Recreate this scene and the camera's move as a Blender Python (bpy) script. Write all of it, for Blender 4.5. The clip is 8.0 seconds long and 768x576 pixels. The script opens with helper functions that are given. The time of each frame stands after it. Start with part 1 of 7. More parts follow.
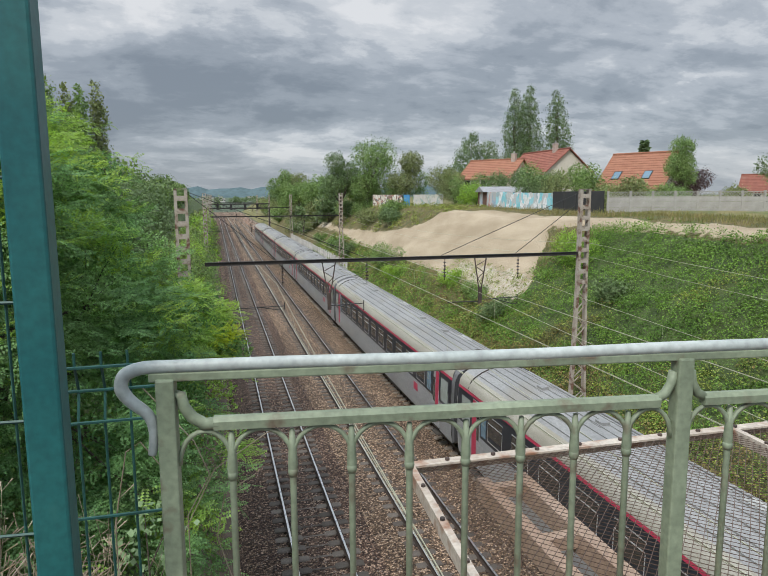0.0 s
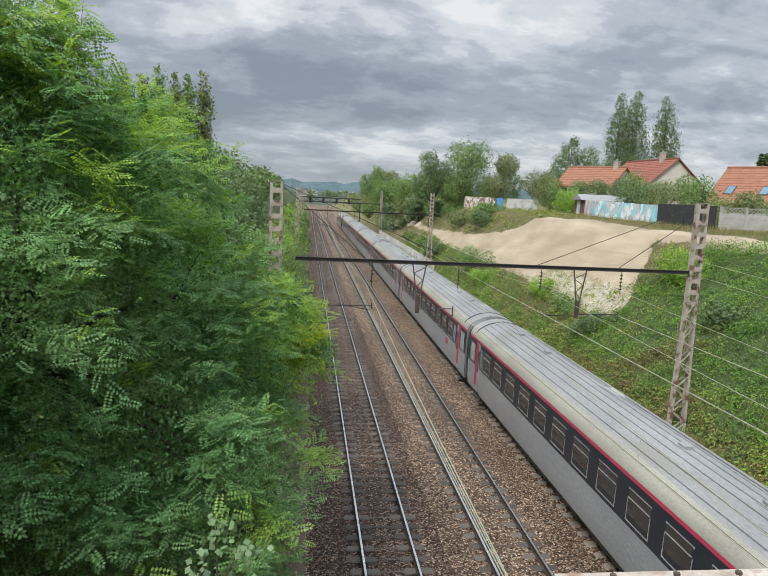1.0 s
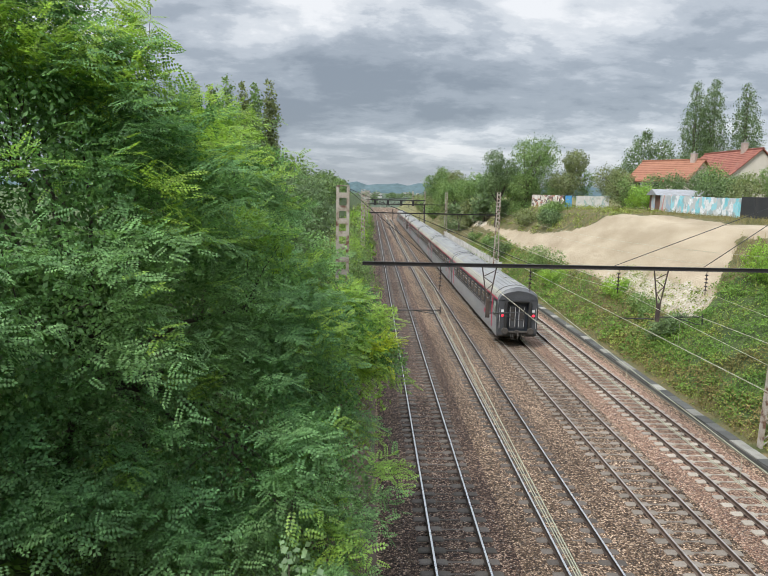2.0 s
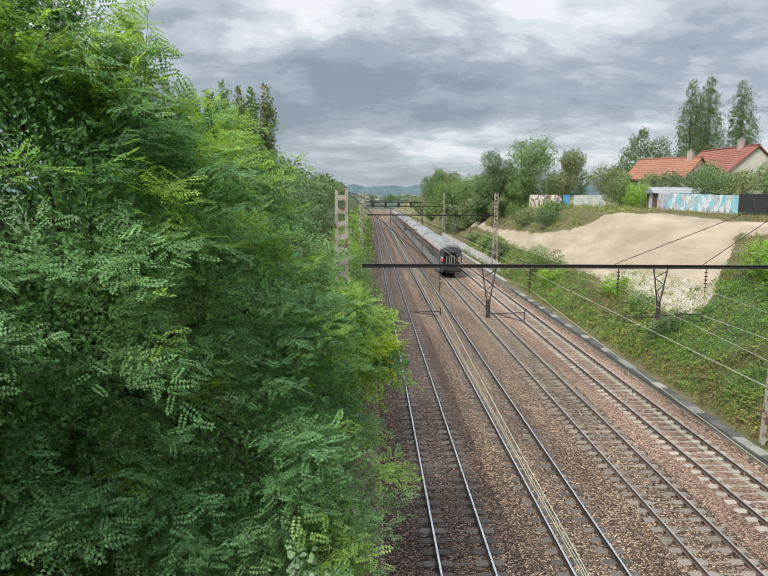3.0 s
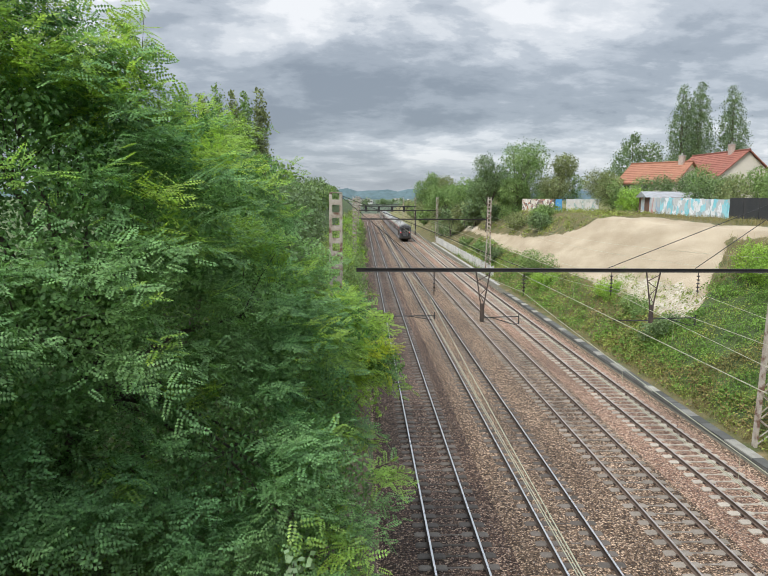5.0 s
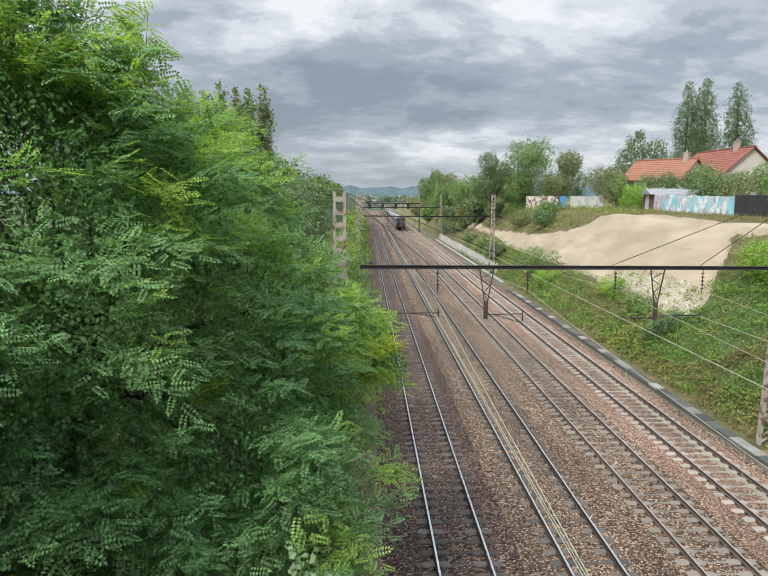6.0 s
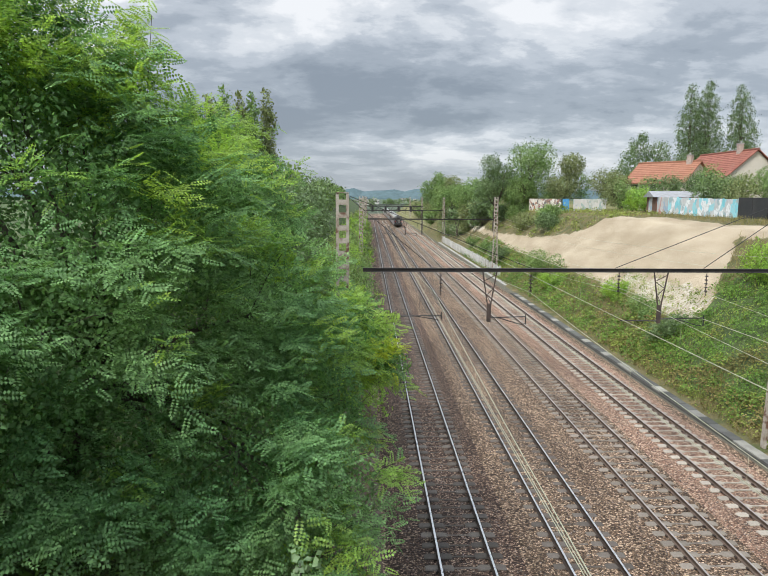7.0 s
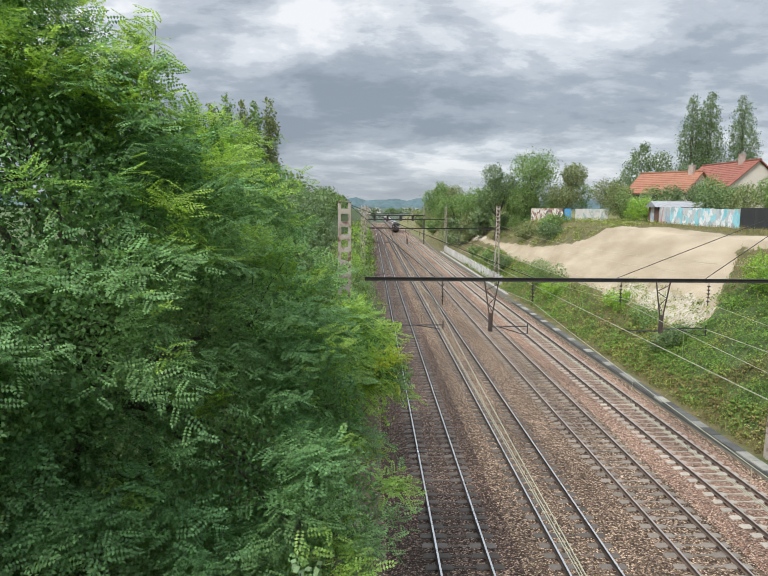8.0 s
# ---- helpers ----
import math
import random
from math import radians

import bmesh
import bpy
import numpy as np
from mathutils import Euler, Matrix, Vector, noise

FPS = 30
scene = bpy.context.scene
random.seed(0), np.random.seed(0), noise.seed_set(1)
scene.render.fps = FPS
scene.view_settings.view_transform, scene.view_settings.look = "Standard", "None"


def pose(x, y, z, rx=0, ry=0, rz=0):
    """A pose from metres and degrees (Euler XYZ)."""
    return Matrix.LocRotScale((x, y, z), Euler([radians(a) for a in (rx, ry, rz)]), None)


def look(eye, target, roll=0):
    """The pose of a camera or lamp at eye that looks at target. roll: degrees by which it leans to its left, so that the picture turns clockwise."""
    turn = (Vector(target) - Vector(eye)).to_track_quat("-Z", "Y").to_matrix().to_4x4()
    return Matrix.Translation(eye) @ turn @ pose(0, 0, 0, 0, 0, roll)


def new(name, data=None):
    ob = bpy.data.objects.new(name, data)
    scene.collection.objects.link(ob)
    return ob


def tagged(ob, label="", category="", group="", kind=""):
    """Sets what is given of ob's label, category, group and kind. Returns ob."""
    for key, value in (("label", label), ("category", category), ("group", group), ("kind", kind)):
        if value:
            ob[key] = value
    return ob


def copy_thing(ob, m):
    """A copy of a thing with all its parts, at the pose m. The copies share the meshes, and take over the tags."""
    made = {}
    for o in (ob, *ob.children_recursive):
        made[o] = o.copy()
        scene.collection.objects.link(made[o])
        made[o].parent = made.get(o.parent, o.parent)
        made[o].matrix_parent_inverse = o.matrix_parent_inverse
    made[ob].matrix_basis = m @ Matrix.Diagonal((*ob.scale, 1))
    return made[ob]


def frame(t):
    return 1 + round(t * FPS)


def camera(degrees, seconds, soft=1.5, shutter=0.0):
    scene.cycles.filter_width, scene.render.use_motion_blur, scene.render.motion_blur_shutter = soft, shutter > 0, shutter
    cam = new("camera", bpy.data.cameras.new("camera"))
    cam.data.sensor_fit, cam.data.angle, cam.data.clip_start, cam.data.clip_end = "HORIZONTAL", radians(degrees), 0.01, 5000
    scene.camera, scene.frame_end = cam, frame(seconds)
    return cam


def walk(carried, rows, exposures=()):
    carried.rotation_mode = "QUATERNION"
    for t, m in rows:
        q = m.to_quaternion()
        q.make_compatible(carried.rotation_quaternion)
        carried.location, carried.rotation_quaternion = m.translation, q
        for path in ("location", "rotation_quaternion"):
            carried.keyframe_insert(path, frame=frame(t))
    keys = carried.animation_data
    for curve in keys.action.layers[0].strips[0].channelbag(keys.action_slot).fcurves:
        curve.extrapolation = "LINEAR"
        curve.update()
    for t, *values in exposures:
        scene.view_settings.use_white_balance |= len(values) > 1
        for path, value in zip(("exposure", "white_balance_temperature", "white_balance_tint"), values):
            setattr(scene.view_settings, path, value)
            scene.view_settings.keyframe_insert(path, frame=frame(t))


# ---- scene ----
cam = camera(61.8, 8.0, soft=0.3)
PATH = [
    (0, (0.285, -0.420, 10.200), (2.784, 9.155, 8.763), -0.27),
    (0.2, (0.295, -0.250, 10.205), (2.313, 9.460, 8.922), 0.25),
    (0.4, (0.295, -0.030, 10.210), (1.891, 9.765, 8.981), 0.88),
    (0.5, (0.292, 0.070, 10.215), (1.725, 9.893, 9.009), 1.04),
    (0.6, (0.290, 0.170, 10.220), (1.606, 10.004, 8.968), 1.30),
    (0.8, (0.260, 0.380, 10.225), (1.478, 10.216, 8.893), 2.03),
    (1, (0.200, 0.530, 10.235), (1.428, 10.344, 8.758), 2.86),
    (1.2, (0.165, 0.700, 10.250), (1.348, 10.497, 8.629), 3.02),
    (1.5, (0.130, 0.860, 10.270), (1.020, 10.683, 8.622), 2.65),
    (1.7, (0.130, 0.950, 10.280), (0.688, 10.806, 8.686), 2.10),
    (1.8, (0.130, 0.980, 10.283), (0.550, 10.848, 8.716), 1.91),
    (2, (0.125, 1.030, 10.288), (0.339, 10.916, 8.795), 1.22),
    (2.2, (0.115, 1.050, 10.290), (0.248, 10.940, 8.815), 0.82),
    (3.3, (0.060, 1.040, 10.288), (0.343, 10.932, 8.849), 0.29),
    (3.5, (0.045, 1.030, 10.290), (0.353, 10.924, 8.872), 0.35),
    (4, (0.035, 1.020, 10.295), (0.381, 10.916, 8.898), 0.42),
    (4.5, (0.035, 1.020, 10.295), (0.391, 10.917, 8.911), 0.45),
    (5.8, (0.035, 1.020, 10.295), (0.322, 10.912, 8.856), 0.30),
    (6, (0.035, 1.020, 10.295), (0.317, 10.911, 8.852), 0.37),
    (6.5, (0.035, 1.020, 10.295), (0.292, 10.912, 8.851), 0.28),
    (7, (0.035, 1.020, 10.295), (0.271, 10.919, 8.896), 0.31),
    (7.5, (0.035, 1.020, 10.295), (0.258, 10.928, 8.963), 0.38),
    (8, (0.035, 1.020, 10.295), (0.243, 10.938, 9.035), 0.49),
]
walk(cam, [(t, look(eye, target, roll)) for t, eye, target, roll in PATH], exposures=[(0, 0.12), (0.8, 0.22), (1.5, 0.40), (8, 0.43)])

# ---- light ----
def make_world():
    w = bpy.data.worlds.new("overcast_sky")
    scene.world = w
    w.use_nodes = True
    n, l = w.node_tree.nodes, w.node_tree.links
    n.clear()
    out, bg = n.new("ShaderNodeOutputWorld"), n.new("ShaderNodeBackground")
    sky = n.new("ShaderNodeTexSky")
    sky.sky_type, sky.sun_disc = "NISHITA", False
    sky.sun_elevation, sky.sun_rotation = radians(49.2), radians(-140)
    bg.inputs["Strength"].default_value = 0.1
    # cloud deck: the direction of view laid out on a flat layer overhead
    co, sep = n.new("ShaderNodeTexCoord"), n.new("ShaderNodeSeparateXYZ")
    l.new(co.outputs["Generated"], sep.inputs[0])
    zc = n.new("ShaderNodeMath"); zc.operation = "MAXIMUM"; zc.inputs[1].default_value = 0.0
    l.new(sep.outputs["Z"], zc.inputs[0])
    za = n.new("ShaderNodeMath"); za.operation = "ADD"; za.inputs[1].default_value = 0.26
    l.new(zc.outputs[0], za.inputs[0])
    dx, dy = n.new("ShaderNodeMath"), n.new("ShaderNodeMath")
    dx.operation = dy.operation = "DIVIDE"
    l.new(sep.outputs["X"], dx.inputs[0]); l.new(za.outputs[0], dx.inputs[1])
    l.new(sep.outputs["Y"], dy.inputs[0]); l.new(za.outputs[0], dy.inputs[1])
    com = n.new("ShaderNodeCombineXYZ")
    l.new(dx.outputs[0], com.inputs[0]); l.new(dy.outputs[0], com.inputs[1])
    com.inputs[2].default_value = SKY_SEED

    def cloud(scale, detail, rough, dist, shift):
        t = n.new("ShaderNodeTexNoise")
        t.inputs["Scale"].default_value, t.inputs["Detail"].default_value = scale, detail
        t.inputs["Roughness"].default_value, t.inputs["Distortion"].default_value = rough, dist
        m = n.new("ShaderNodeMapping"); m.inputs["Location"].default_value = shift
        m.inputs["Scale"].default_value = (0.8, 1.0, 1)
        l.new(com.outputs[0], m.inputs[0]); l.new(m.outputs[0], t.inputs["Vector"])
        return t

    def ramp(src, stops):
        r = n.new("ShaderNodeValToRGB")
        r.color_ramp.interpolation = "EASE"
        while len(r.color_ramp.elements) < len(stops):
            r.color_ramp.elements.new(0.5)
        for e, (p, c) in zip(r.color_ramp.elements, stops):
            e.position, e.color = p, (*c, 1)
        l.new(src, r.inputs[0])
        return r

    big = cloud(1.0, 8, 0.5, 0.1, (0.0, 0.0, 0.0))
    fine = cloud(3.3, 11, 0.6, 0.15, (3.1, 1.7, 0.4))
    soft = n.new("ShaderNodeMix"); soft.data_type = "FLOAT"; soft.inputs[0].default_value = 0.46
    l.new(big.outputs["Fac"], soft.inputs[2]); l.new(fine.outputs["Fac"], soft.inputs[3])
    # rounded heads of the single clouds
    puff = n.new("ShaderNodeTexVoronoi"); puff.feature = "SMOOTH_F1"
    puff.inputs["Scale"].default_value, puff.inputs["Detail"].default_value, puff.inputs["Smoothness"].default_value = 2.6, 3.0, 0.5
    puff.inputs["Roughness"].default_value = 0.55
    warp = n.new("ShaderNodeMix"); warp.data_type, warp.blend_type = "RGBA", "ADD"; warp.inputs[0].default_value = 0.5
    l.new(com.outputs[0], warp.inputs[6]); l.new(fine.outputs["Color"], warp.inputs[7]); l.new(warp.outputs[2], puff.inputs["Vector"])
    head = n.new("ShaderNodeMapRange")
    head.inputs[1].default_value, head.inputs[2].default_value, head.inputs[3].default_value, head.inputs[4].default_value = 0.05, 0.75, 0.62, 0.36
    l.new(puff.outputs["Distance"], head.inputs[0])
    mix = n.new("ShaderNodeMix"); mix.data_type = "FLOAT"; mix.inputs[0].default_value = 0.24
    l.new(soft.outputs[0], mix.inputs[2]); l.new(head.outputs[0], mix.inputs[3])
    # grey bellies, bright rims, thin places
    col = ramp(mix.outputs[0], [(0.385, (2.7, 3.15, 3.75)), (0.445, (3.8, 4.3, 4.95)), (0.485, (5.3, 5.8, 6.45)), (0.515, (7.2, 7.6, 8.1)), (0.555, (9.2, 9.4, 9.7))])
    hz = ramp(sep.outputs["Z"], [(0.0, (1, 1, 1)), (0.10, (0, 0, 0))])
    hm = n.new("ShaderNodeMix"); hm.data_type = "RGBA"
    l.new(hz.outputs[0], hm.inputs[0]); l.new(col.outputs[0], hm.inputs[6]); hm.inputs[7].default_value = (4.1, 4.6, 5.2, 1)
    hf = n.new("ShaderNodeMix"); hf.data_type = "RGBA"; hf.inputs[0].default_value = 0.6
    l.new(col.outputs[0], hf.inputs[6]); l.new(hm.outputs[2], hf.inputs[7])
    fin = n.new("ShaderNodeMix"); fin.data_type = "RGBA"; fin.inputs[0].default_value = 0.9
    l.new(sky.outputs[0], fin.inputs[6]); l.new(hf.outputs[2], fin.inputs[7])
    # an overcast sky is some three times as bright overhead as towards the horizon
    zen = n.new("ShaderNodeMapRange"); zen.interpolation_type = "SMOOTHSTEP"
    zen.inputs[1].default_value, zen.inputs[2].default_value, zen.inputs[3].default_value, zen.inputs[4].default_value = 0.3, 0.85, 0.78, 2.6
    l.new(sep.outputs["Z"], zen.inputs[0])
    lum = n.new("ShaderNodeVectorMath"); lum.operation = "SCALE"
    # the veiled sun brightens the cloud round it
    dot = n.new("ShaderNodeVectorMath"); dot.operation = "DOT_PRODUCT"
    dot.inputs[1].default_value = (-0.42, -0.50, 0.757)
    l.new(co.outputs["Generated"], dot.inputs[0])
    veil = n.new("ShaderNodeMapRange"); veil.interpolation_type = "SMOOTHSTEP"
    veil.inputs[1].default_value, veil.inputs[2].default_value, veil.inputs[3].default_value, veil.inputs[4].default_value = 0.45, 1.0, 1.0, 1.5
    l.new(dot.outputs["Value"], veil.inputs[0])
    zv = n.new("ShaderNodeMath"); zv.operation = "MULTIPLY"
    l.new(zen.outputs[0], zv.inputs[0]); l.new(veil.outputs[0], zv.inputs[1])
    l.new(fin.outputs[2], lum.inputs[0]); l.new(zv.outputs[0], lum.inputs["Scale"])
    l.new(lum.outputs[0], bg.inputs["Color"]); l.new(bg.outputs[0], out.inputs["Surface"])


SKY_SEED = 4.3
make_world()
sun_data = bpy.data.lights.new("sun", "SUN")
sun_data.energy, sun_data.angle, sun_data.color = 2.6, radians(16), (1.0, 0.95, 0.88)
sun = new("sun", sun_data)
sun.matrix_world = look((0, 0, 60), (0.555, 0.66, 60 - 1.0))


# ---- materials ----
def material(name, a, b=None, rough=0.8, metal=0.0, scale=3.0, fine=40.0, bump=0.3, dist=0.01, island=0.0, random_ob=0.0,
             through_light=0.0, stain=None, stain_at=0.62, stain_scale=0.6, spec=0.4, stretch=(1, 1, 1)):
    """Two-scale procedural surface: a patchy base between colours a and b, fine grain, bump, optional stains."""
    m = bpy.data.materials.new(name)
    m.use_nodes = True
    n, l = m.node_tree.nodes, m.node_tree.links
    p = n["Principled BSDF"]
    b = b or tuple(c * 0.75 for c in a)
    co, mp = n.new("ShaderNodeTexCoord"), n.new("ShaderNodeMapping")
    mp.inputs["Scale"].default_value = stretch
    l.new(co.outputs["Object"], mp.inputs[0])

    def tex(s, d=4.0):
        t = n.new("ShaderNodeTexNoise")
        t.inputs["Scale"].default_value, t.inputs["Detail"].default_value = s, d
        l.new(mp.outputs[0], t.inputs["Vector"])
        return t.outputs["Fac"]

    def mixed(f, x, y, kind="MIX"):
        k = n.new("ShaderNodeMix"); k.data_type, k.blend_type = "RGBA", kind
        for i, v in ((0, f), (6, x), (7, y)):
            if isinstance(v, (int, float)):
                k.inputs[i].default_value = v
            elif isinstance(v, tuple):
                k.inputs[i].default_value = (*v, 1)
            else:
                l.new(v, k.inputs[i])
        return k.outputs[2]

    def sharp(src, lo, hi):
        r = n.new("ShaderNodeMapRange")
        r.inputs[1].default_value, r.inputs[2].default_value = lo, hi
        l.new(src, r.inputs[0])
        return r.outputs[0]

    coarse, grain = tex(scale), tex(fine, 3.0)
    c = mixed(sharp(coarse, 0.32, 0.68), a, b)
    c = mixed(sharp(grain, 0.3, 0.7), c, mixed(1.0, c, (0.72, 0.72, 0.72), "MULTIPLY"))
    if stain:
        c = mixed(sharp(tex(stain_scale, 6.0), stain_at, stain_at + 0.12), c, stain)
    if island or random_ob:
        if island:
            rnd = n.new("ShaderNodeNewGeometry").outputs["Random Per Island"]
        else:
            rnd = n.new("ShaderNodeObjectInfo").outputs["Random"]
        k = island or random_ob
        hsv = n.new("ShaderNodeHueSaturation")
        r = n.new("ShaderNodeMapRange")
        r.inputs[3].default_value, r.inputs[4].default_value = 1 - k, 1 + k
        l.new(rnd, r.inputs[0]); l.new(r.outputs[0], hsv.inputs["Value"]); l.new(c, hsv.inputs["Color"])
        c = hsv.outputs[0]
    l.new(c, p.inputs["Base Color"])
    rr = n.new("ShaderNodeMapRange")
    rr.inputs[3].default_value, rr.inputs[4].default_value = max(rough - 0.12, 0.03), min(rough + 0.12, 1)
    l.new(coarse, rr.inputs[0]); l.new(rr.outputs[0], p.inputs["Roughness"])
    p.inputs["Metallic"].default_value = metal
    p.inputs["Specular IOR Level"].default_value = spec
    if bump:
        bp = n.new("ShaderNodeBump")
        bp.inputs["Strength"].default_value, bp.inputs["Distance"].default_value = bump, dist
        l.new(grain, bp.inputs["Height"]); l.new(bp.outputs[0], p.inputs["Normal"])
    if through_light:
        tr, ms = n.new("ShaderNodeBsdfTranslucent"), n.new("ShaderNodeMixShader")
        l.new(mixed(1.0, c, (1.2, 1.25, 0.75), "MULTIPLY"), tr.inputs["Color"])
        ms.inputs[0].default_value = through_light
        l.new(p.outputs[0], ms.inputs[1]); l.new(tr.outputs[0], ms.inputs[2])
        l.new(ms.outputs[0], n["Material Output"].inputs["Surface"])
    return m


def stone_material(name, tones, size=0.055, bump=1.0):
    """Broken stone: every stone a cell with its own tone and its own tilt."""
    m = bpy.data.materials.new(name)
    m.use_nodes = True
    n, l = m.node_tree.nodes, m.node_tree.links
    p = n["Principled BSDF"]
    co = n.new("ShaderNodeTexCoord")
    v = n.new("ShaderNodeTexVoronoi"); v.inputs["Scale"].default_value = 1 / size
    l.new(co.outputs["Object"], v.inputs["Vector"])
    sep = n.new("ShaderNodeSeparateColor"); l.new(v.outputs["Color"], sep.inputs[0])
    r = n.new("ShaderNodeValToRGB")
    while len(r.color_ramp.elements) < len(tones):
        r.color_ramp.elements.new(0.5)
    for i, (e, c) in enumerate(zip(r.color_ramp.elements, tones)):
        e.position, e.color = i / (len(tones) - 1), (*c, 1)
    l.new(sep.outputs[0], r.inputs[0])
    big = n.new("ShaderNodeTexNoise"); big.inputs["Scale"].default_value, big.inputs["Detail"].default_value = 0.35, 5
    mp = n.new("ShaderNodeMapping"); mp.inputs["Scale"].default_value = (1.6, 0.25, 1)
    l.new(co.outputs["Object"], mp.inputs[0]); l.new(mp.outputs[0], big.inputs["Vector"])
    mr = n.new("ShaderNodeMapRange"); mr.inputs[1].default_value, mr.inputs[2].default_value = 0.35, 0.65
    mr.inputs[3].default_value, mr.inputs[4].default_value = 0.7, 1.15
    l.new(big.outputs["Fac"], mr.inputs[0])
    # shade in the gaps between stones, painted by darkening each cell's rim
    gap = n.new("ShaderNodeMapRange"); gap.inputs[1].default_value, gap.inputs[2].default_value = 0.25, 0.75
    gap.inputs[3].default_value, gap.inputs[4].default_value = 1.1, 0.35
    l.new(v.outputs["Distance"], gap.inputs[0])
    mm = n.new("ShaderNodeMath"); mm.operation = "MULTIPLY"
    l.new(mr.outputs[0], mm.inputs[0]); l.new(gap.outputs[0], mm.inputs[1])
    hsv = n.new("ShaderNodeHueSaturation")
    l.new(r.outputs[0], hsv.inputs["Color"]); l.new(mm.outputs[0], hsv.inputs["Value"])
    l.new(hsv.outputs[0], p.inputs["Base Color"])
    p.inputs["Roughness"].default_value, p.inputs["Specular IOR Level"].default_value = 0.85, 0.3
    b = n.new("ShaderNodeBump"); b.inputs["Strength"].default_value, b.inputs["Distance"].default_value = bump, size * 0.6
    b.invert = True
    l.new(v.outputs["Distance"], b.inputs["Height"]); l.new(b.outputs[0], p.inputs["Normal"])
    return m


def glass_material(name, tint, rough=0.08):
    m = bpy.data.materials.new(name)
    m.use_nodes = True
    p = m.node_tree.nodes["Principled BSDF"]
    p.inputs["Base Color"].default_value = (*tint, 1)
    p.inputs["Roughness"].default_value, p.inputs["Specular IOR Level"].default_value = rough, 0.6
    return m


def glow_material(name, colour, power):
    m = bpy.data.materials.new(name)
    m.use_nodes = True
    p = m.node_tree.nodes["Principled BSDF"]
    p.inputs["Base Color"].default_value = (*colour, 1)
    p.inputs["Emission Color"].default_value, p.inputs["Emission Strength"].default_value = (*colour, 1), power
    return m


def graffiti_material(name, seed, tones, size=1.5):
    """Sprayed lettering shapes: warped cells in a few paint colours over a grey concrete wall."""
    m = bpy.data.materials.new(name)
    m.use_nodes = True
    n, l = m.node_tree.nodes, m.node_tree.links
    p = n["Principled BSDF"]
    co = n.new("ShaderNodeTexCoord")
    mp = n.new("ShaderNodeMapping")
    mp.inputs["Location"].default_value, mp.inputs["Scale"].default_value = (seed, seed * 2, 0), (1.0, 0.8, 0.75)
    l.new(co.outputs["Object"], mp.inputs[0])
    wob = n.new("ShaderNodeTexNoise"); wob.inputs["Scale"].default_value = 1.4
    l.new(mp.outputs[0], wob.inputs["Vector"])
    add = n.new("ShaderNodeMix"); add.data_type, add.blend_type = "RGBA", "ADD"; add.inputs[0].default_value = 0.9
    l.new(mp.outputs[0], add.inputs[6]); l.new(wob.outputs["Color"], add.inputs[7])
    v = n.new("ShaderNodeTexVoronoi"); v.inputs["Scale"].default_value = size
    l.new(add.outputs[2], v.inputs["Vector"])
    sep = n.new("ShaderNodeSeparateColor"); l.new(v.outputs["Color"], sep.inputs[0])
    r = n.new("ShaderNodeValToRGB"); r.color_ramp.interpolation = "CONSTANT"
    while len(r.color_ramp.elements) < len(tones):
        r.color_ramp.elements.new(0.5)
    for i, (e, c) in enumerate(zip(r.color_ramp.elements, tones)):
        e.position, e.color = i / len(tones), (*c, 1)
    l.new(sep.outputs[0], r.inputs[0])
    g = n.new("ShaderNodeTexNoise"); g.inputs["Scale"].default_value, g.inputs["Detail"].default_value = 5.0, 6
    l.new(co.outputs["Object"], g.inputs["Vector"])
    gr = n.new("ShaderNodeMapRange"); gr.inputs[1].default_value, gr.inputs[2].default_value = 0.5, 0.75
    l.new(g.outputs["Fac"], gr.inputs[0])
    mx = n.new("ShaderNodeMix"); mx.data_type = "RGBA"
    l.new(gr.outputs[0], mx.inputs[0]); l.new(r.outputs[0], mx.inputs[6]); mx.inputs[7].default_value = (0.42, 0.43, 0.42, 1)
    l.new(mx.outputs[2], p.inputs["Base Color"])
    p.inputs["Roughness"].default_value = 0.75
    return m


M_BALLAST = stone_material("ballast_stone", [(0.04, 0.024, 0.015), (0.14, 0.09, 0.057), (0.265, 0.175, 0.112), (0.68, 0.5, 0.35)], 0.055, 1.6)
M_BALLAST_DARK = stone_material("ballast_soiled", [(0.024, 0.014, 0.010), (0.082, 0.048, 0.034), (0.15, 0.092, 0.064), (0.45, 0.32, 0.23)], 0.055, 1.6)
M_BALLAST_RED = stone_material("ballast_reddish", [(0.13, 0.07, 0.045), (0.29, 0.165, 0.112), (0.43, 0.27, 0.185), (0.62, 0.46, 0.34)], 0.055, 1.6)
M_DIRT = material("bare_dirt", (0.10, 0.072, 0.052), (0.16, 0.12, 0.085), 0.95, scale=1.5, fine=30, bump=0.6, dist=0.03)
M_PATH = material("cess_path_grit", (0.085, 0.08, 0.06), (0.14, 0.125, 0.09), 0.95, scale=1.2, fine=45, bump=0.5, dist=0.02, stain=(0.1, 0.11, 0.06))
M_GRASS = material("rough_grass_ground", (0.10, 0.13, 0.035), (0.24, 0.2, 0.085), 0.95, scale=0.5, fine=12, bump=0.8, dist=0.06, stain=(0.28, 0.22, 0.12), stain_at=0.6)
M_IVY_GROUND = material("ivy_floor", (0.06, 0.095, 0.03), (0.10, 0.135, 0.045), 0.9, scale=1.0, fine=9, bump=1.0, dist=0.1)
